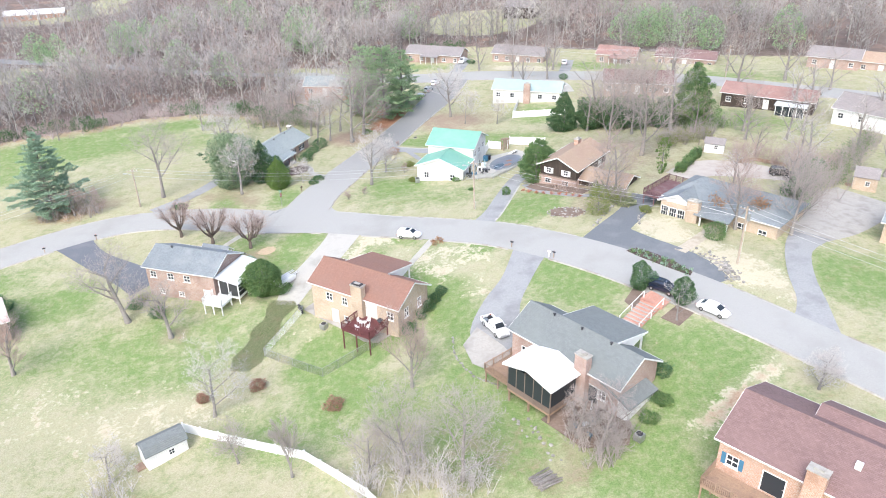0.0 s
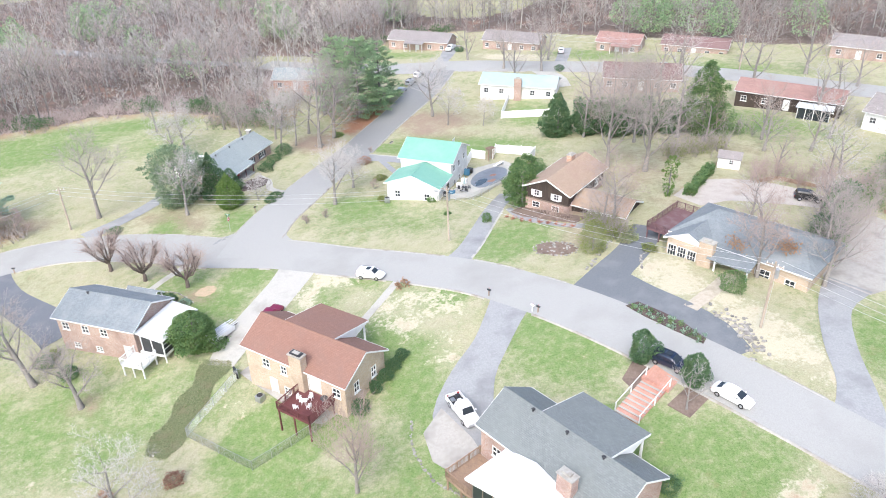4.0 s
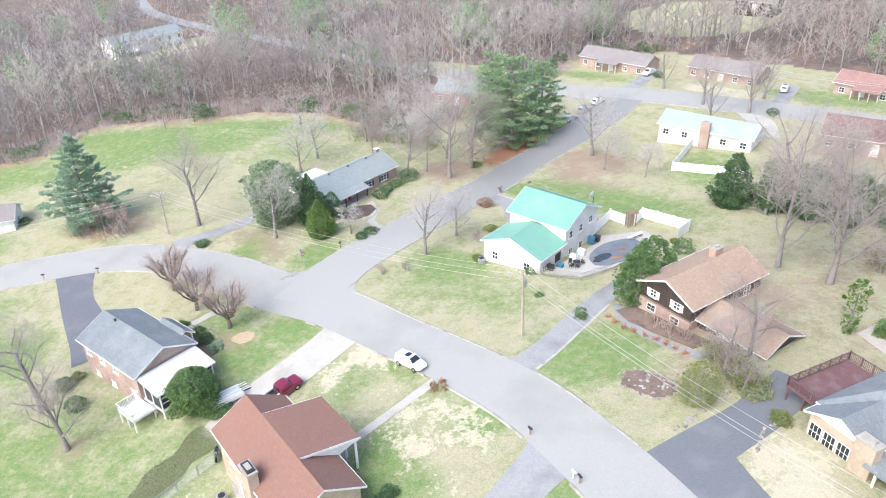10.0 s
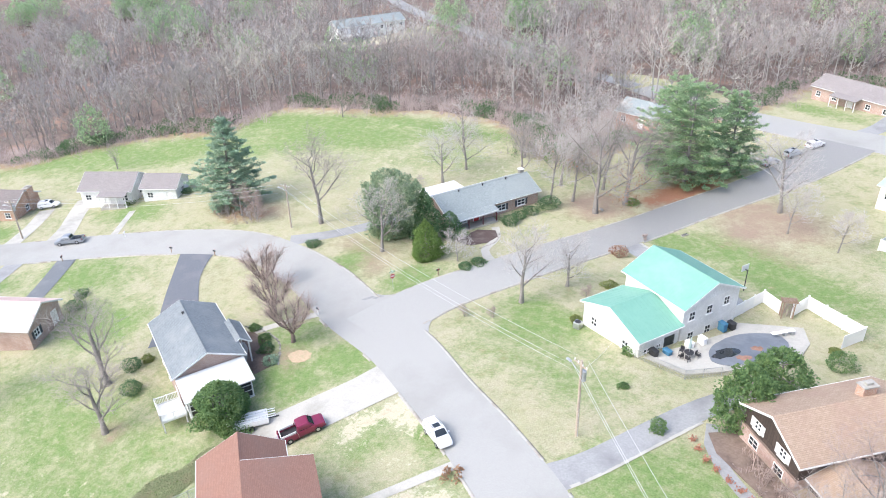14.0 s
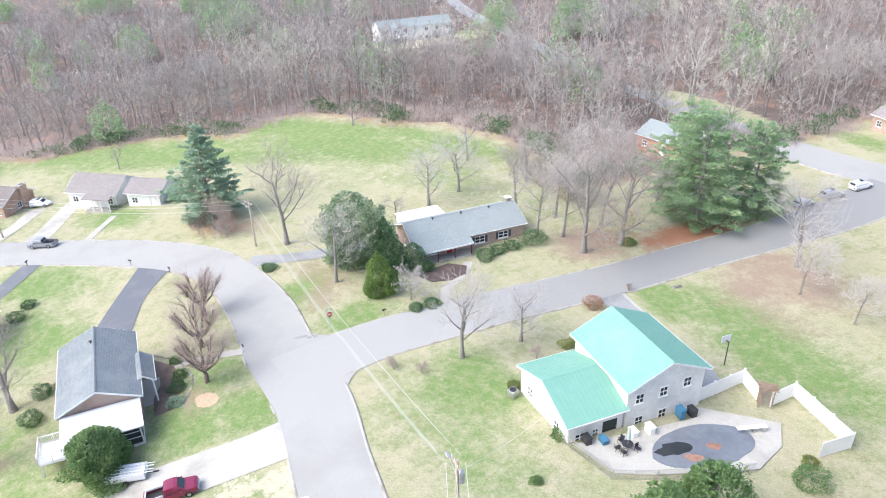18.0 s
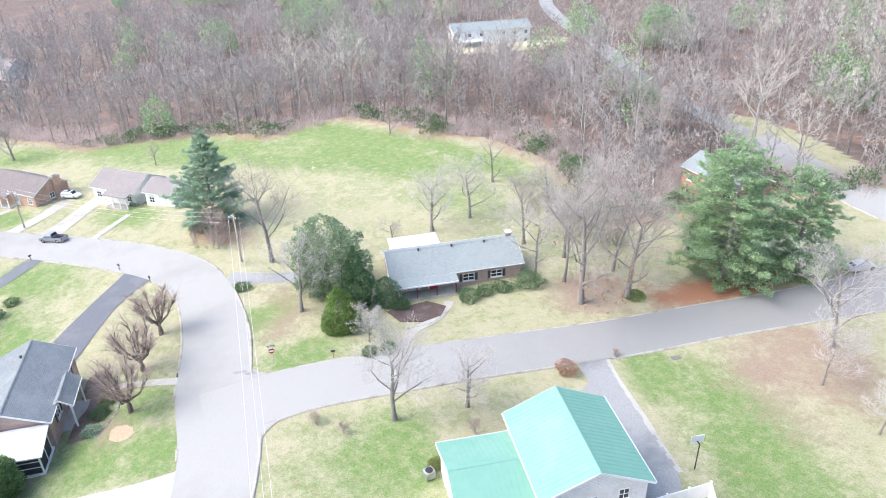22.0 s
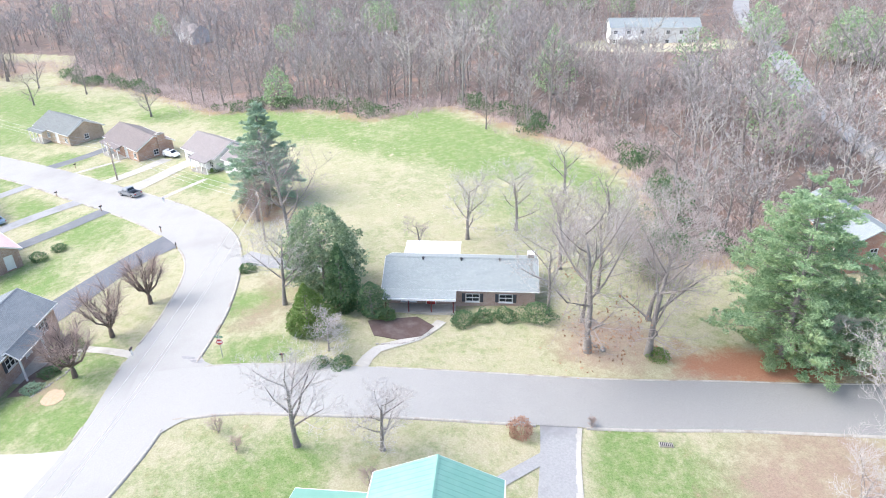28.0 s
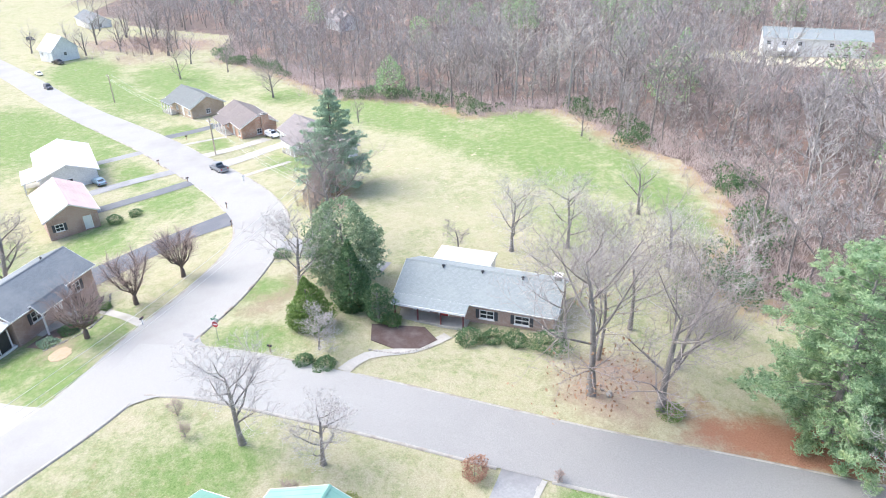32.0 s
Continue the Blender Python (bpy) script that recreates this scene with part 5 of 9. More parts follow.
# grey hipped roof house with a red deck
latticed = house("tan_brick_ranch", "tan brick ranch house with grey hipped roof", 32.2, 98.2, -43.8, 17.5, 11.0, 0.9, 4.6, 2.2, "x", M_TANBRICK, M_SHINGLE_NAVY, hip=3.6,
                 wins=[("S", 12.0, 1.2, 1.8, 1.4, 3), ("S", 15.2, 1.2, 1.2, 1.2), ("W", 4.0, 1.4, 1.2, 1.1)], doors=[("S", 9.0, 0.6, 1.0, 2.1, M_DECK)], chim=[(5.8, -1.4, 1.7, 1.0, 5.6, M_TANBRICK)])
gable_roof(latticed, 6.2, 5.4, 3.55, 1.5, "y", M_SHINGLE_NAVY, x0=0.2, y0=-1.6, name="bay_roof")
part("bay_wall", boxes((0.6, 6.0, -1.2, 1.0, 0.0, 3.5)), M_TANBRICK, latticed)
bm = bmesh.new()
prism(bm, [(0.65, -1.18, 3.45), (5.95, -1.18, 3.45), (3.3, -1.18, 4.8)], 0, 0.15, 0)
part("bay_gable", bm, M_TRIM, latticed)
for u in (1.35, 2.65, 3.95):
    key = window_mesh(1.15, 1.6, 3)
    wo = part("window", CACHE[key], None, latticed, m=Matrix(((1, 0, 0, u), (0, -1, 0, -1.22), (0, 0, 1, 1.1), (0, 0, 0, 1))))
    part("pane", CACHE[key + ("pane",)], None, wo, m=Matrix.Translation((0, 0.09, 0)))
pr = bmesh.new()
prism(pr, [(6.2, 0.2, 3.7), (11.4, 0.2, 3.7), (11.4, -2.2, 3.05), (6.2, -2.2, 3.05)], 0, 0, -0.14)
part("porch_roof", pr, M_SHINGLE_NAVY, latticed)
part("porch_slab", boxes((6.2, 11.4, -2.4, 0.5, 0.2, 1.3)), M_SALMONSTEP, latticed)
for px in (7.2, 11.1):
    post(latticed, px, -1.95, 1.3, 3.1, 0.18)
deck(latticed, -3.3, 0.3, 0.6, 8.6, 2.75, M_PLUM, 0.2, "SWN", label="dark red deck over a carport")

# maroon-roofed brick house nearest the start
maroon = house("maroon_roof_house", "orange brick two-storey house with maroon shingle roof", 22.6, 46.6, -44.5, 22.0, 10.6, -3.2, 3.7, 2.2, "x", M_ORANGEBRICK, M_SHINGLE_MAROON,
               wins=[("S", 1.7, 4.4, 1.1, 1.2, 2, "blue"), ("S", 10.5, 4.4, 1.4, 1.2, 2), ("S", 15.0, 4.4, 1.4, 1.2, 2), ("S", 2.0, 1.4, 1.1, 1.2), ("W", 4.5, 4.4, 1.1, 1.2)], doors=[("S", 5.2, 3.6, 1.8, 2.1, M_GLASS)],
               chim=[(8.2, 0.1, 1.5, 0.9, 5.3, M_ORANGEBRICK)])
gable_roof(maroon, 16.0, 6.5, 7.5, 1.6, "x", M_SHINGLE_MAROON, x0=5.6, y0=4.6, name="front_roof")
deck(maroon, 0.4, 7.0, -2.4, 0.35, 3.5, M_WOOD, -0.6, "SEW", label="brown wooden deck along the wall")
for sx, sy in ((10.2, 3.0), (14.0, 2.2)):
    part("skylight", boxes((sx - 0.25, sx + 0.25, sy - 0.25, sy + 0.25, 8.0, 8.0 + 0.6)), M_TRIM, maroon)

# plainer houses further off: name, label, x, y, heading, length, depth, foot, eaves, rise, walls, roof, storeys
def plain_house(name, label, x, y, head, L, W, zb, ze, rise, wallm, roofm, axis="x", chim=(), porch=None, shut="", hip=0.0):
    wins = []
    n = max(2, int(L / 3.6))
    h = ze - zb
    sill = h - 2.0
    for s, ln in (("S", L), ("N", L)):
        k = max(2, int(ln / 3.4))
        for j in range(k):
            if not (s == "S" and j == k // 2):
                wins.append((s, ln * (j + 0.5) / k, sill, 1.15, 1.15, 2, shut))
    for s in "EW":
        wins.append((s, W / 2, sill, 1.1, 1.15, 2, ""))
    if h > 5.2:
        wins += [(s, u, sill - 2.7, w, hh, g, "") for s, u, _, w, hh, g, _ in wins]
    k = max(2, int(L / 3.4))
    ob = house(name, label, x, y, head, L, W, zb, ze, rise, axis, wallm, roofm, wins=wins, doors=[("S", L * (k // 2 + 0.5) / k, max(0.35, h - 2.75), 1.0, 2.05, M_TRIM)], chim=chim, hip=hip)
    if porch:
        x0, x1, d = porch
        bm = bmesh.new()
        prism(bm, [(x0, 0.2, h + 0.05), (x1, 0.2, h + 0.05), (x1, -d, h - 0.35), (x0, -d, h - 0.35)], 0, 0, -0.12)
        part("porch_roof", bm, roofm, ob)
        part("porch_slab", boxes((x0 + 0.1, x1 - 0.1, -d + 0.2, 0.35, 0.0, max(0.45, h - 2.75))), M_CONC, ob)
        for j in range(4):
            post(ob, x0 + 0.2 + (x1 - x0 - 0.4) * j / 3, -d + 0.3, max(0.4, h - 2.8), h - 0.4, 0.14)
    return ob


plain_house("white_cottage", "white siding house with warm grey shingle roof", -103.5, 107.8, 38, 10.5, 8.5, -11.6, -7.6, 2.2, M_SIDING, M_SHINGLE_WARM, porch=(4.5, 9.8, 1.6))
plain_house("white_cottage_wing", "white siding wing with warm grey roof", -94.6, 115.4, 38, 7.2, 7.0, -11.0, -7.3, 1.7, M_SIDING, M_SHINGLE_WARM)
plain_house("orange_brick_ranch", "orange brick ranch house with dark grey roof", -121.8, 90.4, 35, 14.0, 8.5, -13.9, -9.9, 2.1, M_ORANGEBRICK, M_SHINGLE_UMBER, chim=[(13.7, 5.6, 1.0, 1.6, -7.9, M_ORANGEBRICK)], porch=(1.5, 8.5, 1.6))
plain_house("tan_gabled_ranch", "tan brick house with blue-grey roof and white porch", -140.5, 72.0, 42, 14.0, 9.0, -16.3, -11.8, 2.3, M_TANBRICK, M_SHINGLE_BLACK, porch=(0.5, 6.0, 1.8))
plain_house("pink_roof_house", "tan brick house with pale pink metal roof", -61.5, 83.2, 126, 7.8, 12.5, -10.6, -6.6, 2.0, M_PINKBRICK, M_SHINGLE_PINK, axis="y", shut="shutter")
plain_house("silver_roof_house", "low house with silver metal roof and carport", -95.5, 63.0, 31, 15.5, 10.0, -13.5, -8.8, 1.9, M_SIDING, M_SILVERROOF, porch=(8, 15, 2.4))
plain_house("grey_ranch", "white-trimmed brick ranch house with grey roof", -13.2, 229.0, -21, 19.0, 8.5, -4.2, -0.2, 2.0, M_PINKBRICK, M_SHINGLE_WARM, porch=(6, 12, 2.0))
plain_house("brown_ranch", "brown brick ranch house with grey roof", 14.0, 221.5, -24, 17.0, 8.5, -2.6, 0.9, 2.0, M_PINKBRICK, M_SHINGLE_WARM)
plain_house("red_roof_ranch", "pink brick ranch house with faded red roof", 44.0, 211.0, -27, 12.0, 8.0, -1.2, 2.2, 2.0, M_PINKBRICK, M_SHINGLE_RED, porch=(4.5, 10, 2.2))
plain_house("long_brick_ranch", "red brick ranch house with grey-brown roof", 60.0, 206.0, -27, 17.0, 8.0, -0.6, 2.4, 1.8, M_PINKBRICK, M_SHINGLE_MAROON)
plain_house("aqua_roof_house", "white brick ranch house with faded aqua metal roof", 11.5, 178.6, -16.5, 17.8, 8.5, -4.2, 0.6, 1.7, M_WHITEWALL, M_TEALFADE, chim=[(9.2, -0.1, 1.6, 0.9, 2.4, M_PINKBRICK)])
plain_house("pink_brick_two_storey", "pink brick house with maroon shingle roof", 38.6, 173.6, -12, 17.0, 9.0, -1.6, 3.0, 2.4, M_PINKBRICK, M_SHINGLE_MAROON)
redroof = plain_house("dark_ranch", "dark-walled ranch house with faded red roof", 62.2, 159.0, -33.0, 20.0, 8.6, -0.2, 4.0, 1.7, M_DARKWOOD, M_SHINGLE_RED)
part("sunroom_roof", boxes((12.2, 18.6, -3.2, 0.35, 3.5, 3.66)), M_SILVERROOF, redroof, "pale metal sunroom roof")
part("sunroom_glass", boxes((12.6, 18.2, -2.95, -2.9, 1.2, 3.4), (12.55, 12.6, -2.9, 0.4, 1.2, 3.4), (18.2, 18.25, -2.9, 0.4, 1.2, 3.4)), M_GLASS, redroof)
part("sunroom_floor", boxes((12.4, 18.4, -3.0, 0.4, 0, 1.2)), M_TRIM, redroof)
for k in range(5):
    post(redroof, 12.6 + 1.4 * k, -3.0, 0, 3.5, 0.12)
plain_house("colonial_house", "two-storey brown brick house with grey roof", 96.0, 190.5, -35, 13.0, 8.0, 0.8, 5.0, 2.2, M_PINKBRICK, M_SHINGLE_WARM)
plain_house("colonial_wing", "orange brick wing with salmon roof", 106.4, 185.2, -35, 8.0, 7.5, 0.8, 4.6, 2.0, M_PINKBRICK, M_SHINGLE_TAN)
plain_house("white_gable_house", "white house with pale grey roofs", 79.5, 143.0, -50, 16.0, 9.0, 0.3, 4.6, 2.6, M_SIDING, M_SHINGLE_WARM)
plain_house("blue_roof_house", "tan house with pale blue-grey roof", 58.5, 86.5, -40, 16.0, 10.0, 1.2, 5.0, 2.0, M_TANBRICK, M_SHINGLE_GREY)
plain_house("red_brick_cottage", "red brick cottage with grey roof among trees", -39.0, 190.5, -5, 12.0, 8.0, -6.2, -0.8, 1.9, M_REDBRICK, M_SHINGLE_GREY)
hill = plain_house("hillside_house", "long white house with grey roof on a wooded rise", -166.5, 226.5, 72, 27.0, 9.0, -11.8, -6.0, 2.0, M_SIDING, M_SHINGLE_GREY)
deck(hill, 2.0, 9.0, -3.5, 0.35, 3.2, M_TRIM, -0.6, "SEW", label="white raised deck")
plain_house("ridge_house", "long brick house with pale roof", -232.0, 384.0, 18, 30.0, 11.0, -13.2, -9.0, 2.0, M_REDBRICK, M_WHITEROOF)
plain_house("dark_barn", "dark timber house at the edge of a field", 23.0, 292.0, -25, 13.0, 9.0, -0.6, 4.6, 2.4, M_DARKWOOD, M_SHINGLE_WARM)
plain_house("grey_gable_house", "grey house with grey gabled roof behind trees", -262.0, 92.0, 30, 14.0, 9.0, -21.6, -16.5, 3.0, M_SIDING, M_SHINGLE_WARM)
plain_house("white_a_frame", "steep white gabled house beside the street", -212.0, 2.0, 55, 9.0, 10.0, -20.5, -15.8, 4.4, M_SIDING, M_SILVERROOF)
plain_house("dark_roof_house", "white house with dark roof beyond the street", -300.0, -28.0, 40, 22.0, 10.0, -26.0, -21.5, 2.8, M_SIDING, M_SHINGLE_NAVY)

# ---- trees ----
def grow(seed, height, radius, spread=0.9, levels=3, kids=6, first=0.3, up=0.35, twigs=5, droop=0.0, lean=(0, 0), bare=0.25):
    """Limbs of a bare tree: (points, radii, level) rows, from one leading stem that forks and forks again."""
    rng = random.Random(seed)
    out = []

    def limb(p, d, length, r, level):
        n = 5 if level == 0 else 4 if level == 1 else 1 if level == 4 else 2
        pts, rad = [Vector(p)], [r]
        d = Vector(d).normalized()
        for k in range(n):
            wob = 0.10 if level == 0 else 0.22
            d = (d + Vector((rng.uniform(-wob, wob), rng.uniform(-wob, wob), rng.uniform(-wob, wob) * 0.5 + (up * 0.25 if level else 0.06) - droop * 0.12))).normalized()
            pts.append(pts[-1] + d * length / n)
            rad.append(r * (1 - (0.62 if level == 0 else 0.75) * (k + 1) / n))
        out.append((pts, rad, level))
        if level >= levels:
            return
        m = kids if level == 0 else (kids - 1 if level == 1 else twigs)
        for j in range(m):
            t = (first if level == 0 else bare) + (1 - (first if level == 0 else bare)) * (j + rng.random() * 0.8) / m
            k = min(n - 1, int(t * n))
            base = pts[k].lerp(pts[k + 1], t * n - k)
            ang = 2.4 * j + rng.uniform(-0.6, 0.6)
            side = Vector((math.cos(ang), math.sin(ang), 0))
            side = (side - d * side.dot(d)).normalized()
            dd = (pts[k + 1] - pts[k]).normalized() * (1.05 - 0.45 * spread) + side * spread + Vector((0, 0, up * 0.6))
            rr = (rad[k] * (0.55 if level == 0 else 0.6)) * rng.uniform(0.75, 1.0)
            ll = length * (0.7 if level == 0 else 0.58) * rng.uniform(0.7, 1.1) * (1.15 - 0.45 * t)
            limb(base, dd, ll, max(rr, 0.008), level + 1)

    limb((0, 0, 0), (lean[0], lean[1], 1), height, radius, 0)
    return out


def limbs_mesh(limbs, pick, thin=0.012):
    verts, tris = [], []
    for pts, rad, level in limbs:
        if not pick(level):
            continue
        sides = 7 if level == 0 else 5 if level == 1 else 3
        base = None
        for k, (p, r) in enumerate(zip(pts, rad)):
            d = (pts[min(k + 1, len(pts) - 1)] - pts[max(k - 1, 0)]).normalized()
            a = d.orthogonal().normalized()
            b = d.cross(a)
            if level == 0 and k == 0:
                r = r * 1.45
            r = max(r, thin)
            now = len(verts)
            if k == len(pts) - 1:
                verts.append(tuple(p))
                for j in range(sides):
                    tris.append((base + j, base + (j + 1) % sides, now))
            else:
                for j in range(sides):
                    q = p + (a * math.cos(6.2832 * j / sides) + b * math.sin(6.2832 * j / sides)) * r
                    verts.append(tuple(q))
                if base is not None:
                    for j in range(sides):
                        n = (j + 1) % sides
                        tris += [(base + j, base + n, now + n), (base + j, now + n, now + j)]
                base = now
    return np.array(verts, np.float32), np.array(tris, np.int32)


def slivers(rows, width, seed):
    """Very thin twigs, each one tapering blade from a root along its way."""
    g = np.random.RandomState(seed)
    o, d = np.array([tuple(r[0]) for r in rows]), np.array([tuple(r[1]) for r in rows])
    w = np.cross(d, g.normal(size=d.shape))
    w *= width / (np.linalg.norm(w, axis=1)[:, None] + 1e-6)
    v = np.stack([o - w, o + w, o + d], 1).reshape(-1, 3)
    return v.astype(np.float32), np.arange(len(v), dtype=np.int32).reshape(-1, 3)


def bare_tree(name, label, x, y, seed, height, radius, twig=None, bark=None, head=0.0, group="", dead=0, thin=0.012, **kw):
    limbs = grow(seed, height, radius, **kw)
    ob = thing(name, label, "tree" if height > 3 else "shrub", at_plan(x, y, head, -0.15), group)
    part("trunk", mesh_np("trunk", *limbs_mesh(limbs, lambda l: l <= 1, thin), bark or M_BARK, True), None, ob)
    v, t = limbs_mesh(limbs, lambda l: l in (2, 3), max(thin, 0.012))
    fine = [(p[0], p[-1] - p[0]) for p, _, l in limbs if l == 4]
    if fine:
        fv, ft = slivers(fine, 0.012, seed)
        v, t = np.vstack([v, fv]), np.vstack([t, ft + len(v)])
    part("crown", mesh_np("crown", v, t, twig or M_TWIG), None, ob)
    if dead:
        tips = [p[-1] for p, _, l in limbs if l >= 2 and p[-1].z < height * 0.55]
        rng = random.Random(seed)
        pts = [rng.choice(tips) + Vector((rng.gauss(0, .5), rng.gauss(0, .5), rng.gauss(0, .4))) for _ in range(dead)] if tips else []
        part("dry_leaves", mesh_np("dry_leaves", *leaf_cloud(pts, 0.16, seed), M_DEADLEAF), None, ob, "brown leaves still hanging")
    return ob


def leaf_cloud(points, size, seed, flat=0.0, wide=0.55, lie=0.0):
    """A small two-triangle leaf, bent along its middle, at every point."""
    g = np.random.RandomState(seed)
    p = np.array([tuple(q) for q in points], np.float32).reshape(-1, 3)
    n = len(p)
    u = g.normal(size=(n, 3))
    u[:, 2] *= 1 - flat
    u /= np.linalg.norm(u, axis=1)[:, None] + 1e-6
    w = np.cross(u, g.normal(size=(n, 3)) * (1 - lie) + [0, 0, 2.0 * lie])
    w /= np.linalg.norm(w, axis=1)[:, None] + 1e-6
    s = size * g.uniform(0.6, 1.3, (n, 1))
    nn = np.cross(u, w)
    v = np.stack([p - u * s, p + w * s * wide + nn * s * 0.12, p + u * s, p - w * s * wide + nn * s * 0.12], 1).reshape(-1, 3)
    k = np.arange(n)[:, None] * 4
    t = np.vstack([k + [0, 1, 2], k + [0, 2, 3]])
    return v, t


def evergreen_shape(seed, n, fn, lumps=9):
    """Points in the outer part of a lumpy crown; fn(t) gives the radius at height fraction t."""
    rng = random.Random(seed)
    ls = [(rng.uniform(0, 6.28), rng.uniform(0.08, 0.95), rng.uniform(0.07, 0.2), rng.uniform(0.15, 0.5)) for _ in range(lumps * 3)]
    out = []
    while len(out) < n:
        t, a = rng.random(), rng.uniform(0, 6.2832)
        r = fn(t)
        if rng.random() * 1.0 > r / fn.top:
            continue
        bulge = 1.14
        for la, lt, lw, lh in ls:
            da = (a - la + 3.1416) % 6.2832 - 3.1416
            bulge += lh * math.exp(-((da / 0.4) ** 2 + ((t - lt) / lw) ** 2)) - 0.012
        q = r * min(bulge, 1.6) * (0.5 + 0.5 * math.sqrt(rng.random())) + abs(rng.gauss(0, 0.05)) * r
        out.append((q * math.cos(a), q * math.sin(a), t))
    return out


def clumped_shape(seed, n, fn, height, each=55):
    """Leaves gathered in billowing clumps over the outside of a crown, with dark gaps between; z in fractions of the height."""
    rng = random.Random(seed + 5)
    out = []
    for cx, cy, t in evergreen_shape(seed, max(8, n // each), fn):
        q = fn.top * rng.uniform(0.1, 0.2)
        for _ in range(each):
            u = Vector((rng.gauss(0, 1), rng.gauss(0, 1), rng.gauss(0, 1))).normalized() * q * rng.uniform(0.55, 1.1)
            out.append((cx + u.x, cy + u.y, max(0.01, t + abs(u.z) * (0.9 if u.z > 0 else -0.5) / height)))
    return out


class Profile:
    def __init__(self, rows):
        self.t, self.r = [r[0] for r in rows], [r[1] for r in rows]
        self.top = max(self.r)

    def __call__(self, t):
        return float(np.interp(t, self.t, self.r))


def leafy(name, label, x, y, seed, height, prof, n, size, mat, trunk=0.2, clear=0.0, category="tree", head=0.0, group="", sx=1.0, clumps=None):
    clumps = category == "tree" if clumps is None else clumps
    fn = Profile(prof)
    pts = [(p[0] * sx, p[1], clear + p[2] * (height - clear)) for p in (clumped_shape(seed, int(n * 0.6), fn, height - clear) + evergreen_shape(seed + 1, int(n * 0.4), fn) if clumps else evergreen_shape(seed, n, fn))]
    ob = thing(name, label, category, at_plan(x, y, head, -0.1), group)
    bm = tube(bmesh.new(), (0, 0, -0.1), (0, 0, height * 0.75), trunk, trunk * 0.3, 7)
    rng = random.Random(seed)
    part("trunk", bm, M_BARK, ob)
    for k in range(9 if category == "tree" else 0):
        z = height * (0.12 + 0.08 * k)
        a = 2.4 * k
        r = fn((z - clear) / max(0.1, height - clear)) * 0.7
        part("bough", tube(bmesh.new(), (0, 0, z), (r * math.cos(a) * sx, r * math.sin(a), z + 0.25 * r), trunk * 0.35, 0.02, 5), M_BARK, ob)
    part("crown", mesh_np("crown", *leaf_cloud(pts, size, seed, 0.2, 0.55, 0.4), mat), None, ob)
    return ob


def conifer(name, label, x, y, seed, height, width, mat, clear=0.06, n_whorl=22, droop=0.15, head=0.0, dens=1.0, irregular=0.25, taper=0.75, fan=0.34):
    """A conifer: stem, whorls of boughs and fans of needles along them."""
    rng = random.Random(seed)
    ob = thing(name, label, "tree", at_plan(x, y, head, -0.15))
    part("trunk", tube(bmesh.new(), (0, 0, 0), (0, 0, height * 0.97), height * 0.018 + 0.05, 0.03, 8), M_BARK, ob)
    bough, needle = bmesh.new(), []
    for w in range(n_whorl):
        t = clear + (1 - clear) * (w + rng.uniform(-.3, .3)) / n_whorl
        z = height * max(0.02, t)
        reach = width * min(1.0, 0.45 + 2.6 * t) * (1 - t) ** taper * 1.15
        for b in range(5 if t < 0.85 else 4):
            a = b * 6.2832 / 5 + w * 1.1 + rng.uniform(-.35, .35)
            r = max(0.35, reach * rng.uniform(1 - irregular * 1.6, 1 + irregular))
            d = Vector((math.cos(a), math.sin(a), 0))
            rise = rng.uniform(-droop, 0.22) + 0.35 * t
            tip = Vector((0, 0, z)) + d * r + Vector((0, 0, rise * r))
            tube(bough, (0, 0, z), tip, 0.05 * (1.2 - t) + 0.012, 0.008, 4)
            side = Vector((-d.y, d.x, 0))
            for k in range(int(3 + 2.6 * r)):
                f = 0.3 + 0.72 * rng.random() ** 0.8
                o = Vector((0, 0, z)) + d * r * f + side * rng.gauss(0, 0.08 + 0.2 * r * (1.12 - f))
                o.z += rise * r * f + rng.gauss(0, 0.06)
                q = rng.uniform(0.26, 0.52) * (1.15 - 0.4 * t)
                for _ in range(int(11 * dens * q / 0.4)):
                    u = Vector((rng.gauss(0, 1), rng.gauss(0, 1), rng.gauss(0, 1))).normalized() * q * rng.uniform(0.4, 1.0)
                    needle.append(o + Vector((u.x * 1.1, u.y * 1.1, u.z * 0.5)))
    part("branchwork", bough, M_BARK, ob)
    part("needles", mesh_np("needles", *leaf_cloud(needle, fan, seed, 0.5, 0.3, 0.6), mat), None, ob)
    return ob


# evergreens
conifer("spruce", "broad feathery blue-green conifer with low sweeping boughs", -75.5, 123.5, 3, 16.5, 6.9, M_SPRUCE, n_whorl=30, irregular=0.26, dens=2.5, fan=0.2, taper=0.85)
conifer("white_pine", "tall dense green pine beside the street", -15.5, 173.0, 5, 18.0, 6.4, M_PINE, clear=0.05, n_whorl=27, irregular=0.3, dens=2.2, taper=0.42, fan=0.2)
conifer("white_pine", "tall green pine behind another pine", -21.0, 178.0, 6, 17.0, 6.0, M_PINE, clear=0.06, n_whorl=24, irregular=0.3, dens=1.8, taper=0.42, fan=0.22)
conifer("white_pine", "green pine at the roadside", -11.5, 181.5, 7, 15.0, 5.6, M_PINE, clear=0.05, n_whorl=22, irregular=0.3, dens=1.8, taper=0.42, fan=0.22)
DOME = [(0, .55), (.15, .9), (.4, 1), (.7, .82), (.9, .5), (1, .12)]
CONE = [(0, .85), (.15, 1), (.5, .72), (.8, .38), (1, .04)]
BALL = [(0, .55), (.2, .92), (.5, 1), (.8, .72), (1, .15)]


def scaled(rows, k):
    return [(t, r * k) for t, r in rows]


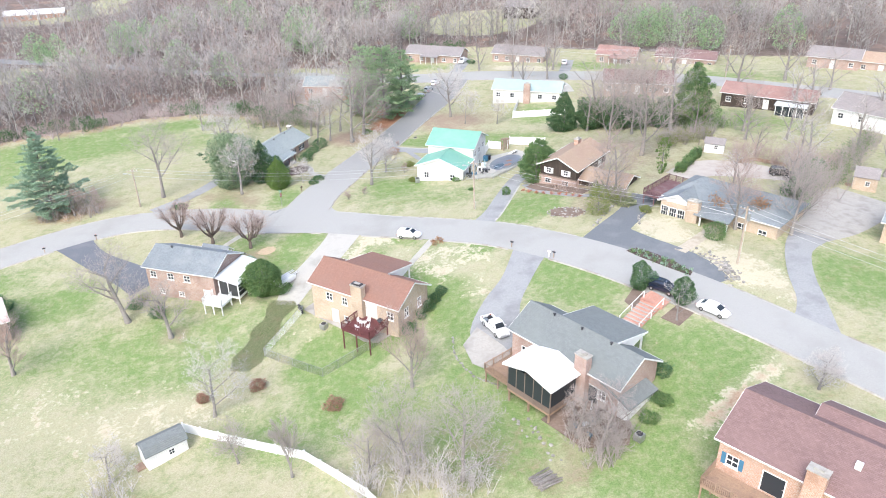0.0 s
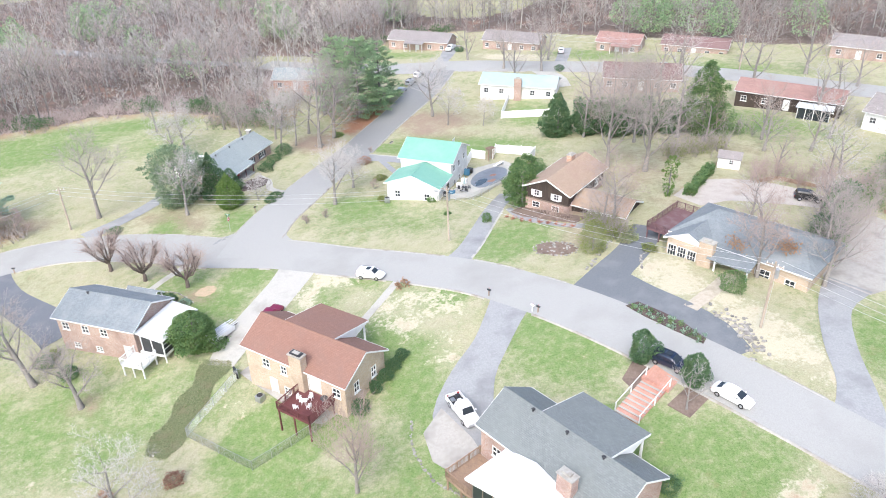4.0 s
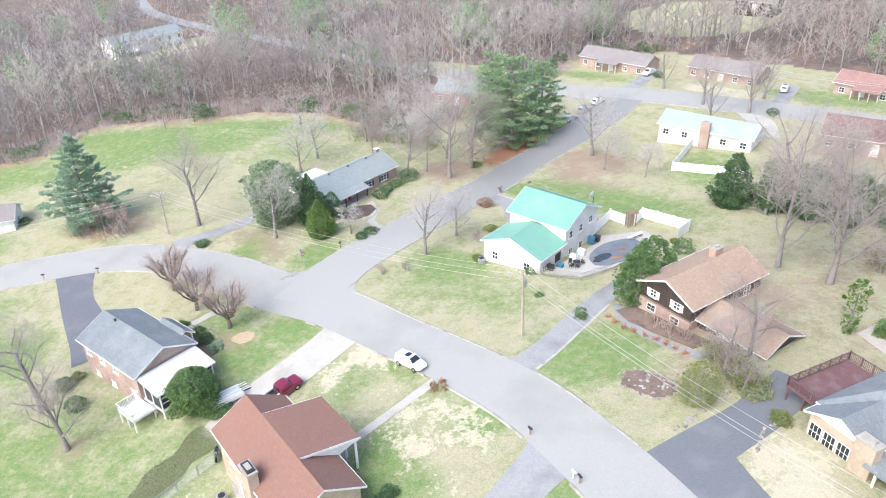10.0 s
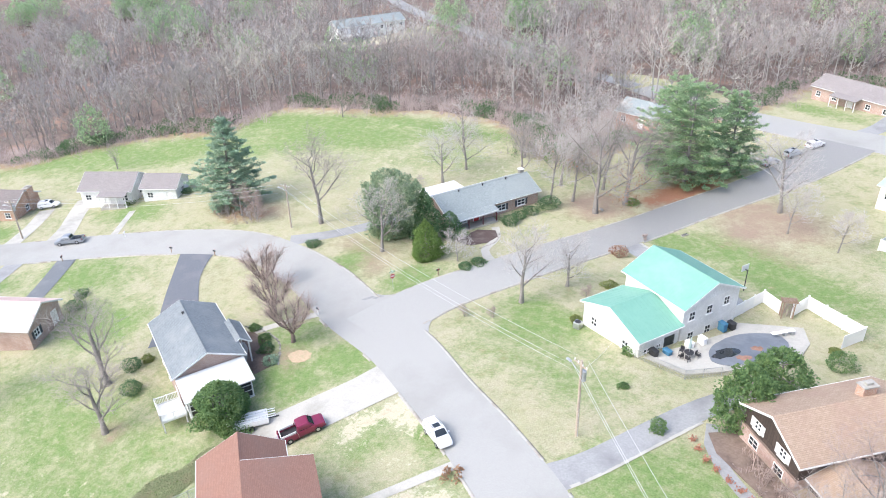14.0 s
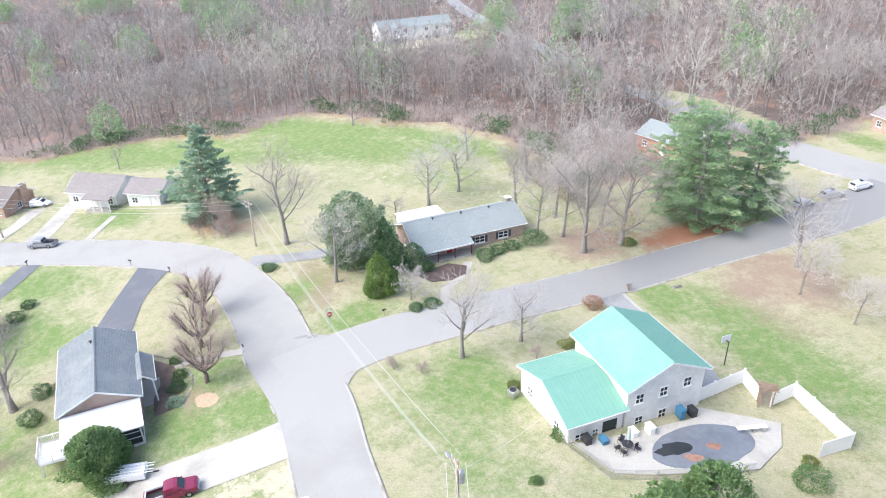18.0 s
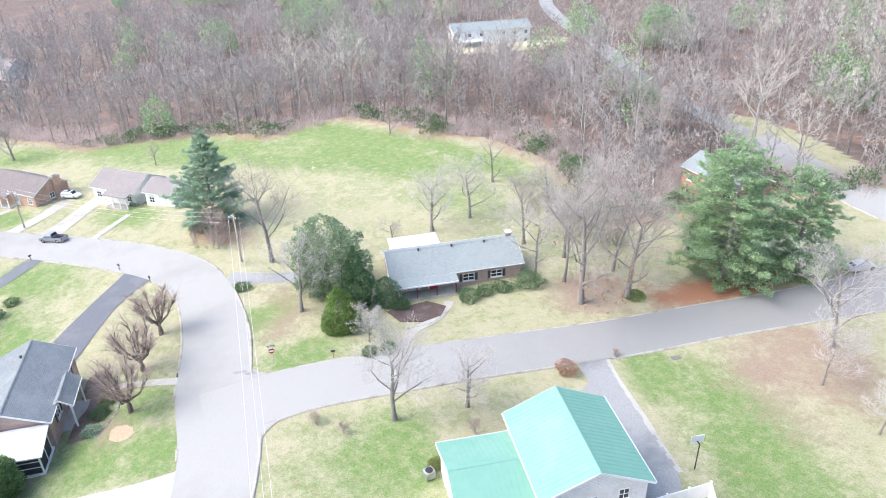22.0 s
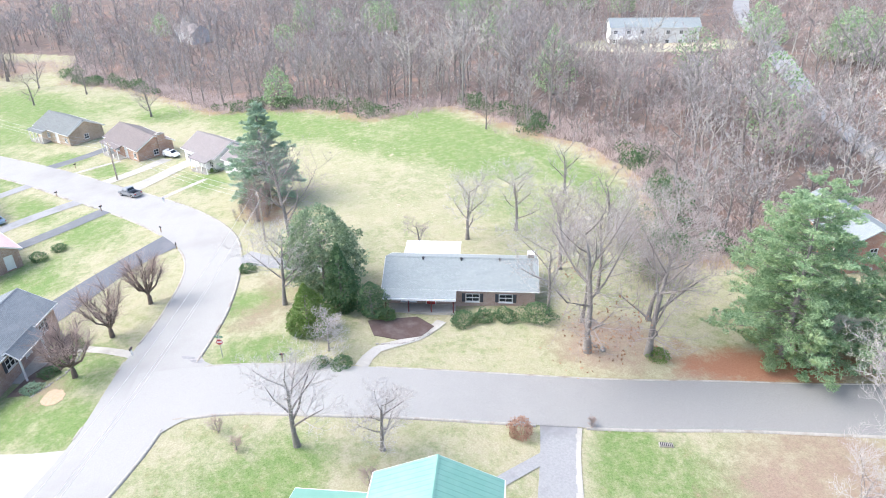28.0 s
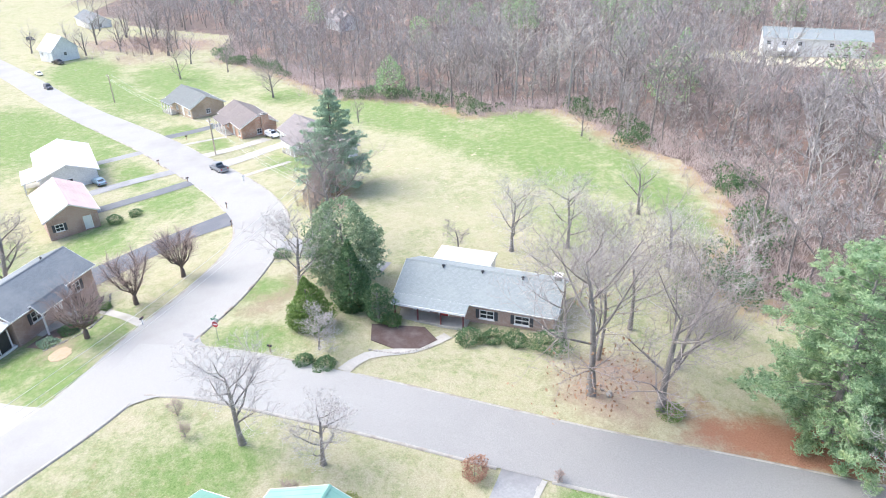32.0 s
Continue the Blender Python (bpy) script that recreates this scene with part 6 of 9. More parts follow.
leafy("magnolia", "large glossy dark green magnolia", -42.0, 129.5, 11, 10.4, [(0, 2.6), (.1, 3.4), (.4, 4.0), (.7, 3.8), (.88, 3.0), (1, 1.7)], 17000, 0.17, M_MAGNOLIA)
leafy("holly_tree", "dark green conical holly", -36.5, 131.0, 12, 8.5, scaled(CONE, 2.1), 5200, 0.17, M_CEDAR, clumps=False)
leafy("arborvitae", "rounded dark green arborvitae beside the porch", -34.3, 134.0, 13, 4.4, scaled(DOME, 1.5), 2600, 0.12, M_CEDAR, clumps=False)
leafy("young_conifer", "bright green young conifer", -32.6, 126.9, 14, 6.2, scaled(CONE, 2.2), 6500, 0.14, M_LIMEGREEN, clumps=False)
leafy("holly_bush", "large round green holly", -27.3, 90.2, 15, 5.6, scaled(BALL, 2.75), 15000, 0.14, M_HOLLY, trunk=0.25, clumps=False)
leafy("cedar", "tall conical bright green cedar", 50.8, 142.5, 16, 13.5, [(0, 2.6), (.12, 3.5), (.4, 3.4), (.7, 2.3), (.9, 1.0), (1, .1)], 24000, 0.17, M_HOLLY)
for k, (bx, by, bh) in enumerate(((31.4, 148.0, 6.0), (36.0, 145.5, 6.6), (40.9, 145.2, 7.2), (45.6, 144.4, 6.4))):
    leafy("cedar", "dark green cedar in a row behind bare trees", bx, by, 160 + k, bh, scaled(DOME, 2.6), 6500, 0.19, M_CEDAR, group="cedars in a row")
leafy("cedar", "dark green cedar behind a house", 25.6, 149.2, 17, 8.6, scaled(CONE, 3.0), 11000, 0.18, M_CEDAR)
leafy("bamboo_clump", "tall green evergreen clump beside a drive", 15.6, 116.4, 18, 6.9, scaled(DOME, 2.3), 8000, 0.15, M_HOLLY)
leafy("bamboo_clump", "tall green evergreen clump beside a pool", 16.6, 121.4, 19, 6.2, scaled(DOME, 2.7), 9000, 0.15, M_HOLLY)
leafy("vine_snag", "slender trunk wrapped in pale green vines", 36.8, 114.2, 171, 6.4, [(0, .5), (.3, .8), (.6, .7), (.85, 1.1), (1, .3)], 1300, 0.16, M_LIMEGREEN, 0.14)
leafy("privet", "loose yellow-green privet beside a driveway", 23.0, 99.0, 172, 4.6, scaled(DOME, 1.7), 2200, 0.11, M_YELLOWGREEN, 0.12, clumps=False)
for k, (bx, by, bh) in enumerate(((23.9, 76.6, 4.0), (28.0, 72.8, 3.6))):
    leafy("clipped_holly", "clipped oval dark green holly by steps", bx, by, 30 + k, bh * 1.06, scaled(BALL, 1.28), 4600, 0.1, M_CEDAR, 0.07, 0.2, "shrub")
for k, (bx, by, r, hh) in enumerate(((-5.3, 76.0, 0.85, 1.7), (-3.8, 78.7, 0.68, 1.3), (-2.9, 80.1, 0.74, 1.5), (-2.0, 81.5, 0.72, 1.5), (-1.2, 82.9, 0.7, 1.5))):
    leafy("ball_shrub", "round dark green clipped shrub along a wall", bx, by, 40 + k, hh, scaled(BALL, r), 1500, 0.09, M_CEDAR, 0.05, 0.0, "shrub", group="round shrubs along the wall")
SHRUBS = [(-49.8, 120.2, 1.0, 1.1, M_CEDAR, "rounded green hedge shrub at a corner"), (-25.9, 127.6, 0.9, 1.0, M_CEDAR, "low rounded green shrub"), (-25.4, 129.6, 1.0, 1.0, M_CEDAR, "low rounded green shrub"), (-30.3, 143.5, 1.3, 1.6, M_CEDAR, "dense green foundation shrub"),
          (-30.3, 146.0, 1.2, 1.1, M_CEDAR, "dense green foundation shrub"), (-29.6, 148.4, 1.2, 1.2, M_CEDAR, "dense green foundation shrub"), (-28.6, 151.6, 1.7, 2.2, M_CEDAR, "large green shrub at a house corner"), (-33.4, 135.6, 1.0, 1.2, M_HOLLY, "rounded green shrub by the porch"),
          (-19.0, 161.2, 1.0, 1.0, M_LIMEGREEN, "fresh green shrub at a trunk"), (10.0, 111.5, 0.7, 1.5, M_HOLLY, "small dark shrub beside a drive"), (19.5, 131.4, 1.3, 2.0, M_HOLLY, "round green shrub by a fence"), (-7.6, 134.4, 0.9, 1.1, M_YELLOWGREEN, "olive shrub beside a house"),
          (29.8, 97.6, 0.8, 1.2, M_YELLOWGREEN, "yellow-green shrub at the foot of a wall"), (36.8, 87.6, 1.6, 2.6, M_HOLLY, "broad green shrub by the porch"), (-46.3, 89.3, 1.0, 1.6, M_CEDAR, "dark green shrub at a rear wall"), (-42.3, 87.0, 1.2, 1.7, M_CEDAR, "dark green shrub at a rear wall"),
          (-46.0, 91.0, 0.7, 1.0, M_YELLOWGREEN, "small shrub at a rear wall"), (-39.0, 102.0, 0.7, 0.9, M_HOLLY, "small green shrub by an entry"), (-36.0, 101.3, 0.8, 1.0, M_HOLLY, "small green shrub by an entry"), (-34.0, 100.2, 0.9, 1.1, M_CEDAR, "blue-green shrub at a bed"), (-31.6, 99.0, 0.9, 0.9, M_SPRUCE, "blue-green spreading shrub at a bed"),
          (20.6, 59.0, 1.0, 1.1, M_CEDAR, "dark green shrub at a wall"), (21.8, 57.6, 0.9, 1.0, M_HOLLY, "green shrub at a wall"), (19.8, 55.6, 0.9, 1.0, M_HOLLY, "green shrub at a wall"), (22.8, 61.8, 1.1, 1.2, M_CEDAR, "dark green shrub at a wall"), (-66.8, 90.8, 1.1, 1.6, M_CEDAR, "round shrub at a brick wall"), (-69.5, 93.0, 0.9, 1.2, M_CEDAR, "round shrub at a brick wall"),
          (-91.8, 121.0, 1.0, 1.2, M_CEDAR, "dark shrub at a white wall"), (-90.0, 122.4, 0.9, 1.1, M_CEDAR, "dark shrub at a white wall"), (-96.5, 114.0, 0.9, 1.0, M_HOLLY, "shrub at a white wall"), (32.5, 195.4, 1.1, 1.6, M_CEDAR, "round dark shrub by the street"), (8.0, 221.0, 1.2, 1.5, M_CEDAR, "dark shrub by a drive"), (-2.0, 228.0, 1.3, 1.7, M_HOLLY, "green shrub at a house front"), (2.2, 227.0, 1.3, 1.5, M_CEDAR, "green shrub at a house front"),
          (66.5, 162.2, 1.1, 1.2, M_YELLOWGREEN, "yellow-green shrub at a dark wall"), (69.0, 160.3, 1.1, 1.1, M_YELLOWGREEN, "yellow-green shrub at a dark wall"), (1.6, 122.0, 0.8, 0.9, M_HOLLY, "low shrub at a white wall"), (-6.6, 124.6, 0.7, 0.8, M_YELLOWGREEN, "small shrub at a white wall"), (4.2, 116.0, 0.5, 0.5, M_HOLLY, "small green tuft in a lawn"), (18.6, 134.0, 0.7, 0.7, M_YELLOWGREEN, "yellow-green shrub by a pool")]
for k, (bx, by, r, hh, mt, lb) in enumerate(SHRUBS):
    leafy("shrub", lb, bx, by, 60 + k, hh, scaled(BALL, r), int(700 + 500 * r * r), 0.09, mt, 0.04, 0.0, "shrub")

# bare trees in the yards
big = dict(spread=0.95, levels=4, kids=9, twigs=7, up=0.36)
bare_tree("bare_tree", "tall grey bare tree with forked limbs", -21.7, 154.6, 101, 15.0, 0.36, M_TWIG, M_BARK, first=0.13, dead=350, **big)
bare_tree("bare_tree", "broad leaning bare tree with pale limbs", -19.6, 160.4, 102, 12.0, 0.36, M_TWIG, M_BARK, lean=(0.12, -0.05), first=0.18, **{**big, "spread": 1.05})
bare_tree("bare_tree", "slender bare tree behind a house", -29.3, 153.2, 103, 10.0, 0.2, M_TWIG_PALE, **big)
bare_tree("bare_tree", "slender bare tree behind a house", -26.9, 156.2, 104, 11.0, 0.2, M_TWIG_PALE, **big)
bare_tree("bare_tree", "slender bare tree in a side yard", -32.0, 160.5, 105, 11.5, 0.22, M_TWIG_PALE, **big)
bare_tree("bare_tree", "slender bare tree in a side yard", -25.5, 163.5, 106, 12.0, 0.22, M_TWIG_PALE, **big)
bare_tree("bare_tree", "spreading bare tree in a meadow", -49.5, 149.5, 107, 7.5, 0.24, M_TWIG_PALE, first=0.22, **{**big, "spread": 1.1})
bare_tree("bare_tree", "spreading bare tree in a meadow", -50.0, 156.6, 108, 8.0, 0.24, M_TWIG_PALE, first=0.22, **{**big, "spread": 1.1})
bare_tree("bare_tree", "spreading bare tree in a meadow", -38.5, 158.4, 109, 8.0, 0.26, M_TWIG, first=0.25, **big)
bare_tree("bare_tree", "small bare tree behind a house", -49.6, 142.8, 110, 3.4, 0.14, M_TWIG, first=0.15, **{**big, "spread": 1.1, "kids": 6})
bare_tree("bare_tree", "tall bare tree beside the street", -55.0, 126.2, 111, 12.0, 0.32, M_TWIG, **big)
bare_tree("bare_tree", "pale bare tree before a magnolia", -39.2, 124.6, 112, 8.5, 0.24, M_TWIG_PALE, first=0.25, **big)
bare_tree("bare_tree", "low bare tree beneath a conifer", -70.5, 121.5, 113, 4.2, 0.16, M_TWIG_RED, first=0.12, **{**big, "spread": 1.1})
bare_tree("bare_tree", "low bare tree beneath a conifer", -66.5, 121.8, 114, 4.0, 0.16, M_TWIG_RED, first=0.12, **{**big, "spread": 1.1})
bare_tree("bare_tree", "grey bare tree on a corner lawn", -14.4, 124.6, 115, 8.0, 0.26, M_TWIG_PALE, first=0.25, **{**big, "spread": 0.95})
bare_tree("bare_tree", "small grey bare tree on a corner lawn", -12.2, 131.6, 116, 5.2, 0.2, M_TWIG_PALE, first=0.18, **{**big, "spread": 1.1})
bare_tree("bare_tree", "pale bare tree by the side street", 1.0, 170.8, 117, 10.0, 0.3, M_TWIG_PALE, first=0.25, **big)
bare_tree("bare_tree", "slender pale sapling on leaf litter", 4.4, 163.9, 118, 6.0, 0.12, M_TWIG_PALE, **big)
bare_tree("bare_tree", "slender pale sapling on a lawn", 11.8, 161.0, 119, 5.0, 0.1, M_TWIG_PALE, **big)


def pruned_tree(x, y, seed, high, wide):
    """A street tree cut back to knuckled limbs, each with a fan of long thin shoots."""
    rng = random.Random(seed)
    stem, shoots = [], []
    top = Vector((0, 0, 1.4))
    stem.append(([Vector((0, 0, 0)), Vector((0.04, 0, 0.8)), top], [0.25, 0.2, 0.2], 1))
    for j in range(11):
        a = 2.4 * j + rng.uniform(-.3, .3)
        out = rng.uniform(0.45, 1.35)
        k1 = Vector((math.cos(a) * out * 0.8, math.sin(a) * out * 0.8, 1.4 + rng.uniform(0.4, 0.9)))
        k2 = k1 + Vector((math.cos(a) * out * 0.6, math.sin(a) * out * 0.6, rng.uniform(1.0, 1.9)))
        stem.append(([top * rng.uniform(0.65, 1.0), k1, k2], [0.12, 0.09, 0.05], 1))
        for f in (0.1, 0.3, 0.5, 0.7, 0.9, 1.0):
            o = k1.lerp(k2, f)
            aa = a + rng.uniform(-1.4, 1.4)
            e = o + Vector((math.cos(aa) * rng.uniform(0.2, 0.7), math.sin(aa) * rng.uniform(0.2, 0.7), rng.uniform(0.5, 1.2)))
            stem.append(([o, o.lerp(e, 0.5) + Vector((rng.gauss(0, .06), rng.gauss(0, .06), 0)), e], [0.045, 0.034, 0.016], 2))
            for _ in range(17):
                d = Vector((math.cos(aa) * 0.55 + rng.gauss(0, .6), math.sin(aa) * 0.55 + rng.gauss(0, .6), rng.uniform(0.25, 1.2))).normalized()
                ln = rng.uniform(0.25, 0.85) * (high - o.z)
                shoots.append((o.lerp(e, rng.random()), d * ln * 0.75 * wide))
    ob = thing("pruned_tree", "pruned bare street tree with reddish twigs", "tree", at_plan(x, y, rng.uniform(0, 360), -0.1) @ Matrix.Scale(1.3, 4), "pruned trees along the street")
    part("trunk", mesh_np("trunk", *limbs_mesh(stem, lambda l: True), M_KNUCKLE, True), None, ob)
    part("crown", mesh_np("crown", *slivers(shoots, 0.014, seed), M_TWIG_RED), None, ob)


for k, (tx, ty, hh) in enumerate(((-32.4, 103.0, 6.2), (-39.4, 105.5, 6.0), (-45.8, 108.8, 5.8))):
    pruned_tree(tx, ty, 130 + k, hh, 1.15)
bare_tree("bare_tree", "old bare tree with heavy limbs behind a house", -46.4, 85.9, 141, 9.0, 0.36, M_TWIG, first=0.2, lean=(-0.2, 0.1), **{**big, "spread": 1.0})
bare_tree("bare_tree", "old pollarded bare tree behind a house", -38.8, 81.9, 142, 7.0, 0.3, M_TWIG, first=0.25, lean=(-0.1, 0.0), **big)
bare_tree("bare_tree", "pale dead tree in a back yard", -28.3, 66.2, 143, 7.5, 0.2, M_TWIG_PALE, first=0.2, **{**big, "spread": 1.05})
bare_tree("bare_tree", "twiggy bare tree in a back yard", -4.5, 66.0, 144, 7.5, 0.18, M_TWIG_RED, first=0.12, **{**big, "spread": 0.6, "kids": 10})
bare_tree("bare_tree", "pale twiggy tree clump", 1.0, 51.5, 145, 8.5, 0.22, M_TWIG, first=0.1, **{**big, "kids": 10})
bare_tree("bare_tree", "pale twiggy tree clump", -4.5, 53.5, 146, 7.5, 0.2, M_TWIG, first=0.1, **{**big, "kids": 10})
bare_tree("bare_tree", "twiggy bare thicket tree", -8.5, 54.5, 147, 5.0, 0.14, M_TWIG, first=0.1, **{**big, "kids": 9})
bare_tree("bare_tree", "slender bare tree by a white fence", -16.8, 55.2, 148, 5.5, 0.14, M_TWIG, first=0.15, **{**big, "spread": 0.5, "kids": 9})
bare_tree("bare_tree", "small bare tree by a white fence", -23.4, 58.2, 149, 4.2, 0.13, M_TWIG, first=0.2, **big)
bare_tree("bare_tree", "pale weeping shrub by a shed", -37.2, 56.8, 150, 4.0, 0.14, M_TWIG_PALE, first=0.08, droop=0.3, **{**big, "spread": 1.2, "kids": 9})
bare_tree("bare_tree", "bare tree at a lawn's edge", -57.8, 75.5, 151, 6.5, 0.24, M_TWIG_RED, first=0.1, **{**big, "spread": 0.6})
bare_tree("bare_tree", "tangled bare shrub tree by a terrace", 14.5, 52.5, 152, 5.6, 0.24, M_TWIG, first=0.1, **{**big, "spread": 1.2, "kids": 10})
bare_tree("bare_tree", "tangled bare shrub tree by a terrace", 12.6, 54.6, 153, 5.0, 0.2, M_TWIG, first=0.1, **{**big, "spread": 1.2, "kids": 9})
bare_tree("bare_tree", "small bare tree beside brick steps", 26.6, 69.8, 154, 4.0, 0.1, M_TWIG_PALE, first=0.25, **{**big, "levels": 3, "kids": 6, "twigs": 4})
bare_tree("bare_tree", "pale spreading bare shrub on a lawn", 37.5, 57.5, 155, 3.4, 0.14, M_TWIG_PALE, first=0.08, **{**big, "spread": 1.25, "kids": 10})
bare_tree("bare_tree", "tall forked bare tree behind houses", 30.8, 128.2, 156, 14.5, 0.29, M_TWIG, M_BARK, first=0.14, **{**big, "kids": 12})
bare_tree("bare_tree", "tall straight bare tree behind houses", 36.2, 125.0, 157, 14.0, 0.34, M_TWIG, first=0.14, **{**big, "spread": 0.85, "kids": 12})
bare_tree("bare_tree", "bare tree with bushy twigs before a house", 27.4, 107.2, 158, 8.0, 0.2, M_TWIG_RED, first=0.15, **big)
bare_tree("bare_tree", "bare tree with olive twigs beside a drive", 25.2, 104.0, 159, 6.2, 0.16, M_TWIG, first=0.15, **big)
bare_tree("bare_tree", "bare tree with brown leaves before a porch", 40.6, 90.2, 160, 7.5, 0.22, M_TWIG_RED, first=0.2, dead=500, **big)
bare_tree("bare_tree", "bare tree beside a house", 47.5, 88.0, 161, 8.0, 0.22, M_TWIG, first=0.2, **big)
bare_tree("bare_tree", "bare tree beside a house", 50.5, 94.0, 162, 8.5, 0.22, M_TWIG, first=0.15, **big)
bare_tree("bare_tree", "bare tree by the far street", 19.0, 201.2, 163, 8.5, 0.3, M_TWIG, first=0.2, **big)
bare_tree("bare_tree", "bare tree by the far street", 28.2, 196.4, 164, 9.5, 0.28, M_TWIG, first=0.2, **big)
bare_tree("bare_tree", "pale bushy bare tree by a drive", -28.2, 128.6, 165, 3.8, 0.1, M_TWIG_PALE, first=0.05, **{**big, "spread": 1.25})
bare_tree("bare_tree", "bare tree at a lawn's far end", -150.0, 96.0, 166, 7.0, 0.25, M_TWIG, first=0.2, **{**big, "spread": 1.1})
for k, (tx, ty, hh) in enumerate(((33, 151, 12), (38, 146, 12), (46, 141, 11), (21, 189, 9), (50, 169, 11), (56, 176, 12), (71, 171, 12), (86, 179, 12), (31, 206, 9), (52, 214, 11), (10, 212, 9), (75, 150, 10), (88, 132, 10), (60, 138, 8), (66, 132, 8), (72, 138, 9), (56, 122, 6), (62, 118, 7), (78, 128, 8), (54, 104, 7), (58, 108, 6), (84, 160, 9), (92, 168, 9), (58, 178, 9), (76, 192, 10), (44, 148, 9), (34, 152, 9), (-118, 122, 4), (-95, 166, 5), (-60, 168, 7), (-45, 168, 8), (-24, 176, 9), (44, 98, 7), (53, 99, 7), (46, 106, 6), (66, 122, 8), (58, 132, 8), (50, 138, 7), (88, 140, 9), (96, 150, 9), (30, 146, 8), (38, 140, 8), (40, 160, 9), (64, 146, 7), (68, 98, 7), (74, 112, 8), (-178, 62, 7), (-200, 58, 8), (-186, 74, 7), (-228, 44, 9), (-236, 20, 9), (-242, 8, 9), (-226, 24, 8), (-246, 30, 10), (-218, 12, 7), (-214, 46, 6), (-256, 14, 10), (-262, -2, 9))):
    bare_tree("bare_tree", "bare winter tree among houses" if tx > 0 else "bare winter tree at a wood's edge", tx, ty, 180 + k, hh, 0.03 * hh, (M_TWIG, M_TWIG_RED, M_TWIG_PALE)[k % 3], first=0.1, **{**big, "levels": 3, "kids": 7, "twigs": 7, "spread": 0.95})
rng = random.Random(77)
for k in range(18):
    bare_tree("bare_tree", "bare winter tree on a cleared bank", -212 - 80 * rng.random(), -14 + 62 * rng.random(), 600 + k, 8 + 4 * rng.random(), 0.28, (M_HAZE, M_HAZE_RED)[k % 2], first=0.12, **{**big, "levels": 3, "kids": 8, "twigs": 6})
M_RUSTY = leaves("rusty_dry_foliage", (0.33, 0.19, 0.13), (0.46, 0.29, 0.21), (0.38, 0.25, 0.18))
for k, (tx, ty, hh) in enumerate(((-24.0, 70.2, 1.5), (-13.6, 64.8, 1.6), (-11.4, 143.6, 1.7), (-30.6, 69.0, 1.2))):
    leafy("rusty_shrub", "round rusty brown winter shrub in the grass", tx, ty, 520 + k, hh, scaled(BALL, hh * 0.6), 900, 0.1, M_RUSTY, 0.04, 0.0, "shrub")
for k, (tx, ty, hh) in enumerate(((-11.0, 150.2, 1.0), (-18.0, 118.0, 1.4), (-8.4, 130.0, 1.6), (-15.2, 119.6, 1.2))):
    bare_tree("twiggy_shrub", "small rusty twiggy shrub in the grass", tx, ty, 220 + k, hh, 0.05, M_TWIG_RED, first=0.02, **{**big, "levels": 3, "kids": 9, "twigs": 5, "spread": 0.9})


# the woods, one body of hundreds of bare trees with a few evergreens
def wood_tree(seed, height, low, girth, lush):
    """A tree of the woods: an upright stem that forks into rising limbs, their branches, and a rounded haze of short twigs."""
    rnd = random.Random(seed)
    limbs, boughs, haze = [], [], []
    stem = [Vector((0, 0, 0))]
    for k in range(3):
        stem.append(stem[-1] + Vector((rnd.uniform(-.35, .35), rnd.uniform(-.35, .35), height * (0.34, 0.3, 0.24)[k])))
    limbs.append((stem, [girth, girth * 0.8, girth * 0.5, 0.02], 2))
    n = 9 if lush > 30 else 6
    for j in range(n):
        t = low + (0.92 - low) * (j + rnd.random()) / n
        k = min(2, int(t * 3))
        b = stem[k].lerp(stem[k + 1], t * 3 - k)
        a = 2.4 * j + rnd.uniform(-.5, .5)
        ln = height * 0.48 * (1.1 - 0.6 * t) * rnd.uniform(0.75, 1.2)
        d = Vector((math.cos(a), math.sin(a), rnd.uniform(0.5, 1.25))).normalized()
        mid = b + d * ln * 0.5
        d2 = (d + Vector((rnd.uniform(-.3, .3), rnd.uniform(-.3, .3), 0.35))).normalized()
        tip = mid + d2 * ln * 0.55
        limbs.append(([b, mid, tip], [girth * 0.48, girth * 0.32, 0.018], 2))
        for q in range(5):
            f = 0.3 + 0.7 * (q + rnd.random()) / 5
            o = b.lerp(mid, f * 2) if f < 0.5 else mid.lerp(tip, f * 2 - 1)
            e = (d2 + Vector((rnd.gauss(0, .6), rnd.gauss(0, .6), rnd.uniform(0, .5)))).normalized() * ln * rnd.uniform(0.25, 0.5)
            boughs.append((o, e))
            for _ in range(lush // 5):
                g = (e.normalized() * 0.7 + Vector((rnd.gauss(0, .7), rnd.gauss(0, .7), rnd.gauss(.3, .5)))).normalized()
                haze.append((o + e * (0.3 + 0.75 * rnd.random()), g * height * rnd.uniform(0.035, 0.09)))
    lv, lt = limbs_mesh(limbs, lambda l: True, 0.018)
    bv, bt = slivers(boughs, 0.05, seed)
    return (np.vstack([lv, bv]), np.vstack([lt, bt + len(lv)])), slivers(haze, 0.04 if lush > 30 else 0.07, seed)


def drift(x, y, s, o):
    return 0.5 + 0.5 * math.sin(x / s + o + 1.7 * math.sin(y / s * 0.8 + o)) * math.sin(y / s * 1.1 + 2 * o)


# stands of evergreens in the woods: place, spread, number
PINE_STANDS = [(-364, 198, 9, 14), (-332, 230, 9, 14), (-262, 223, 2, 2), (-227, 165, 4, 3), (-388, 158, 3, 3), (-121, 271, 4, 4), (-149, 265, 3, 3), (-48, 251, 6, 5), (-118, 266, 5, 4), (-251, 206, 6, 6), (-12, 262, 2, 2), (-260, 250, 5, 4), (-242, 256, 8, 5)]


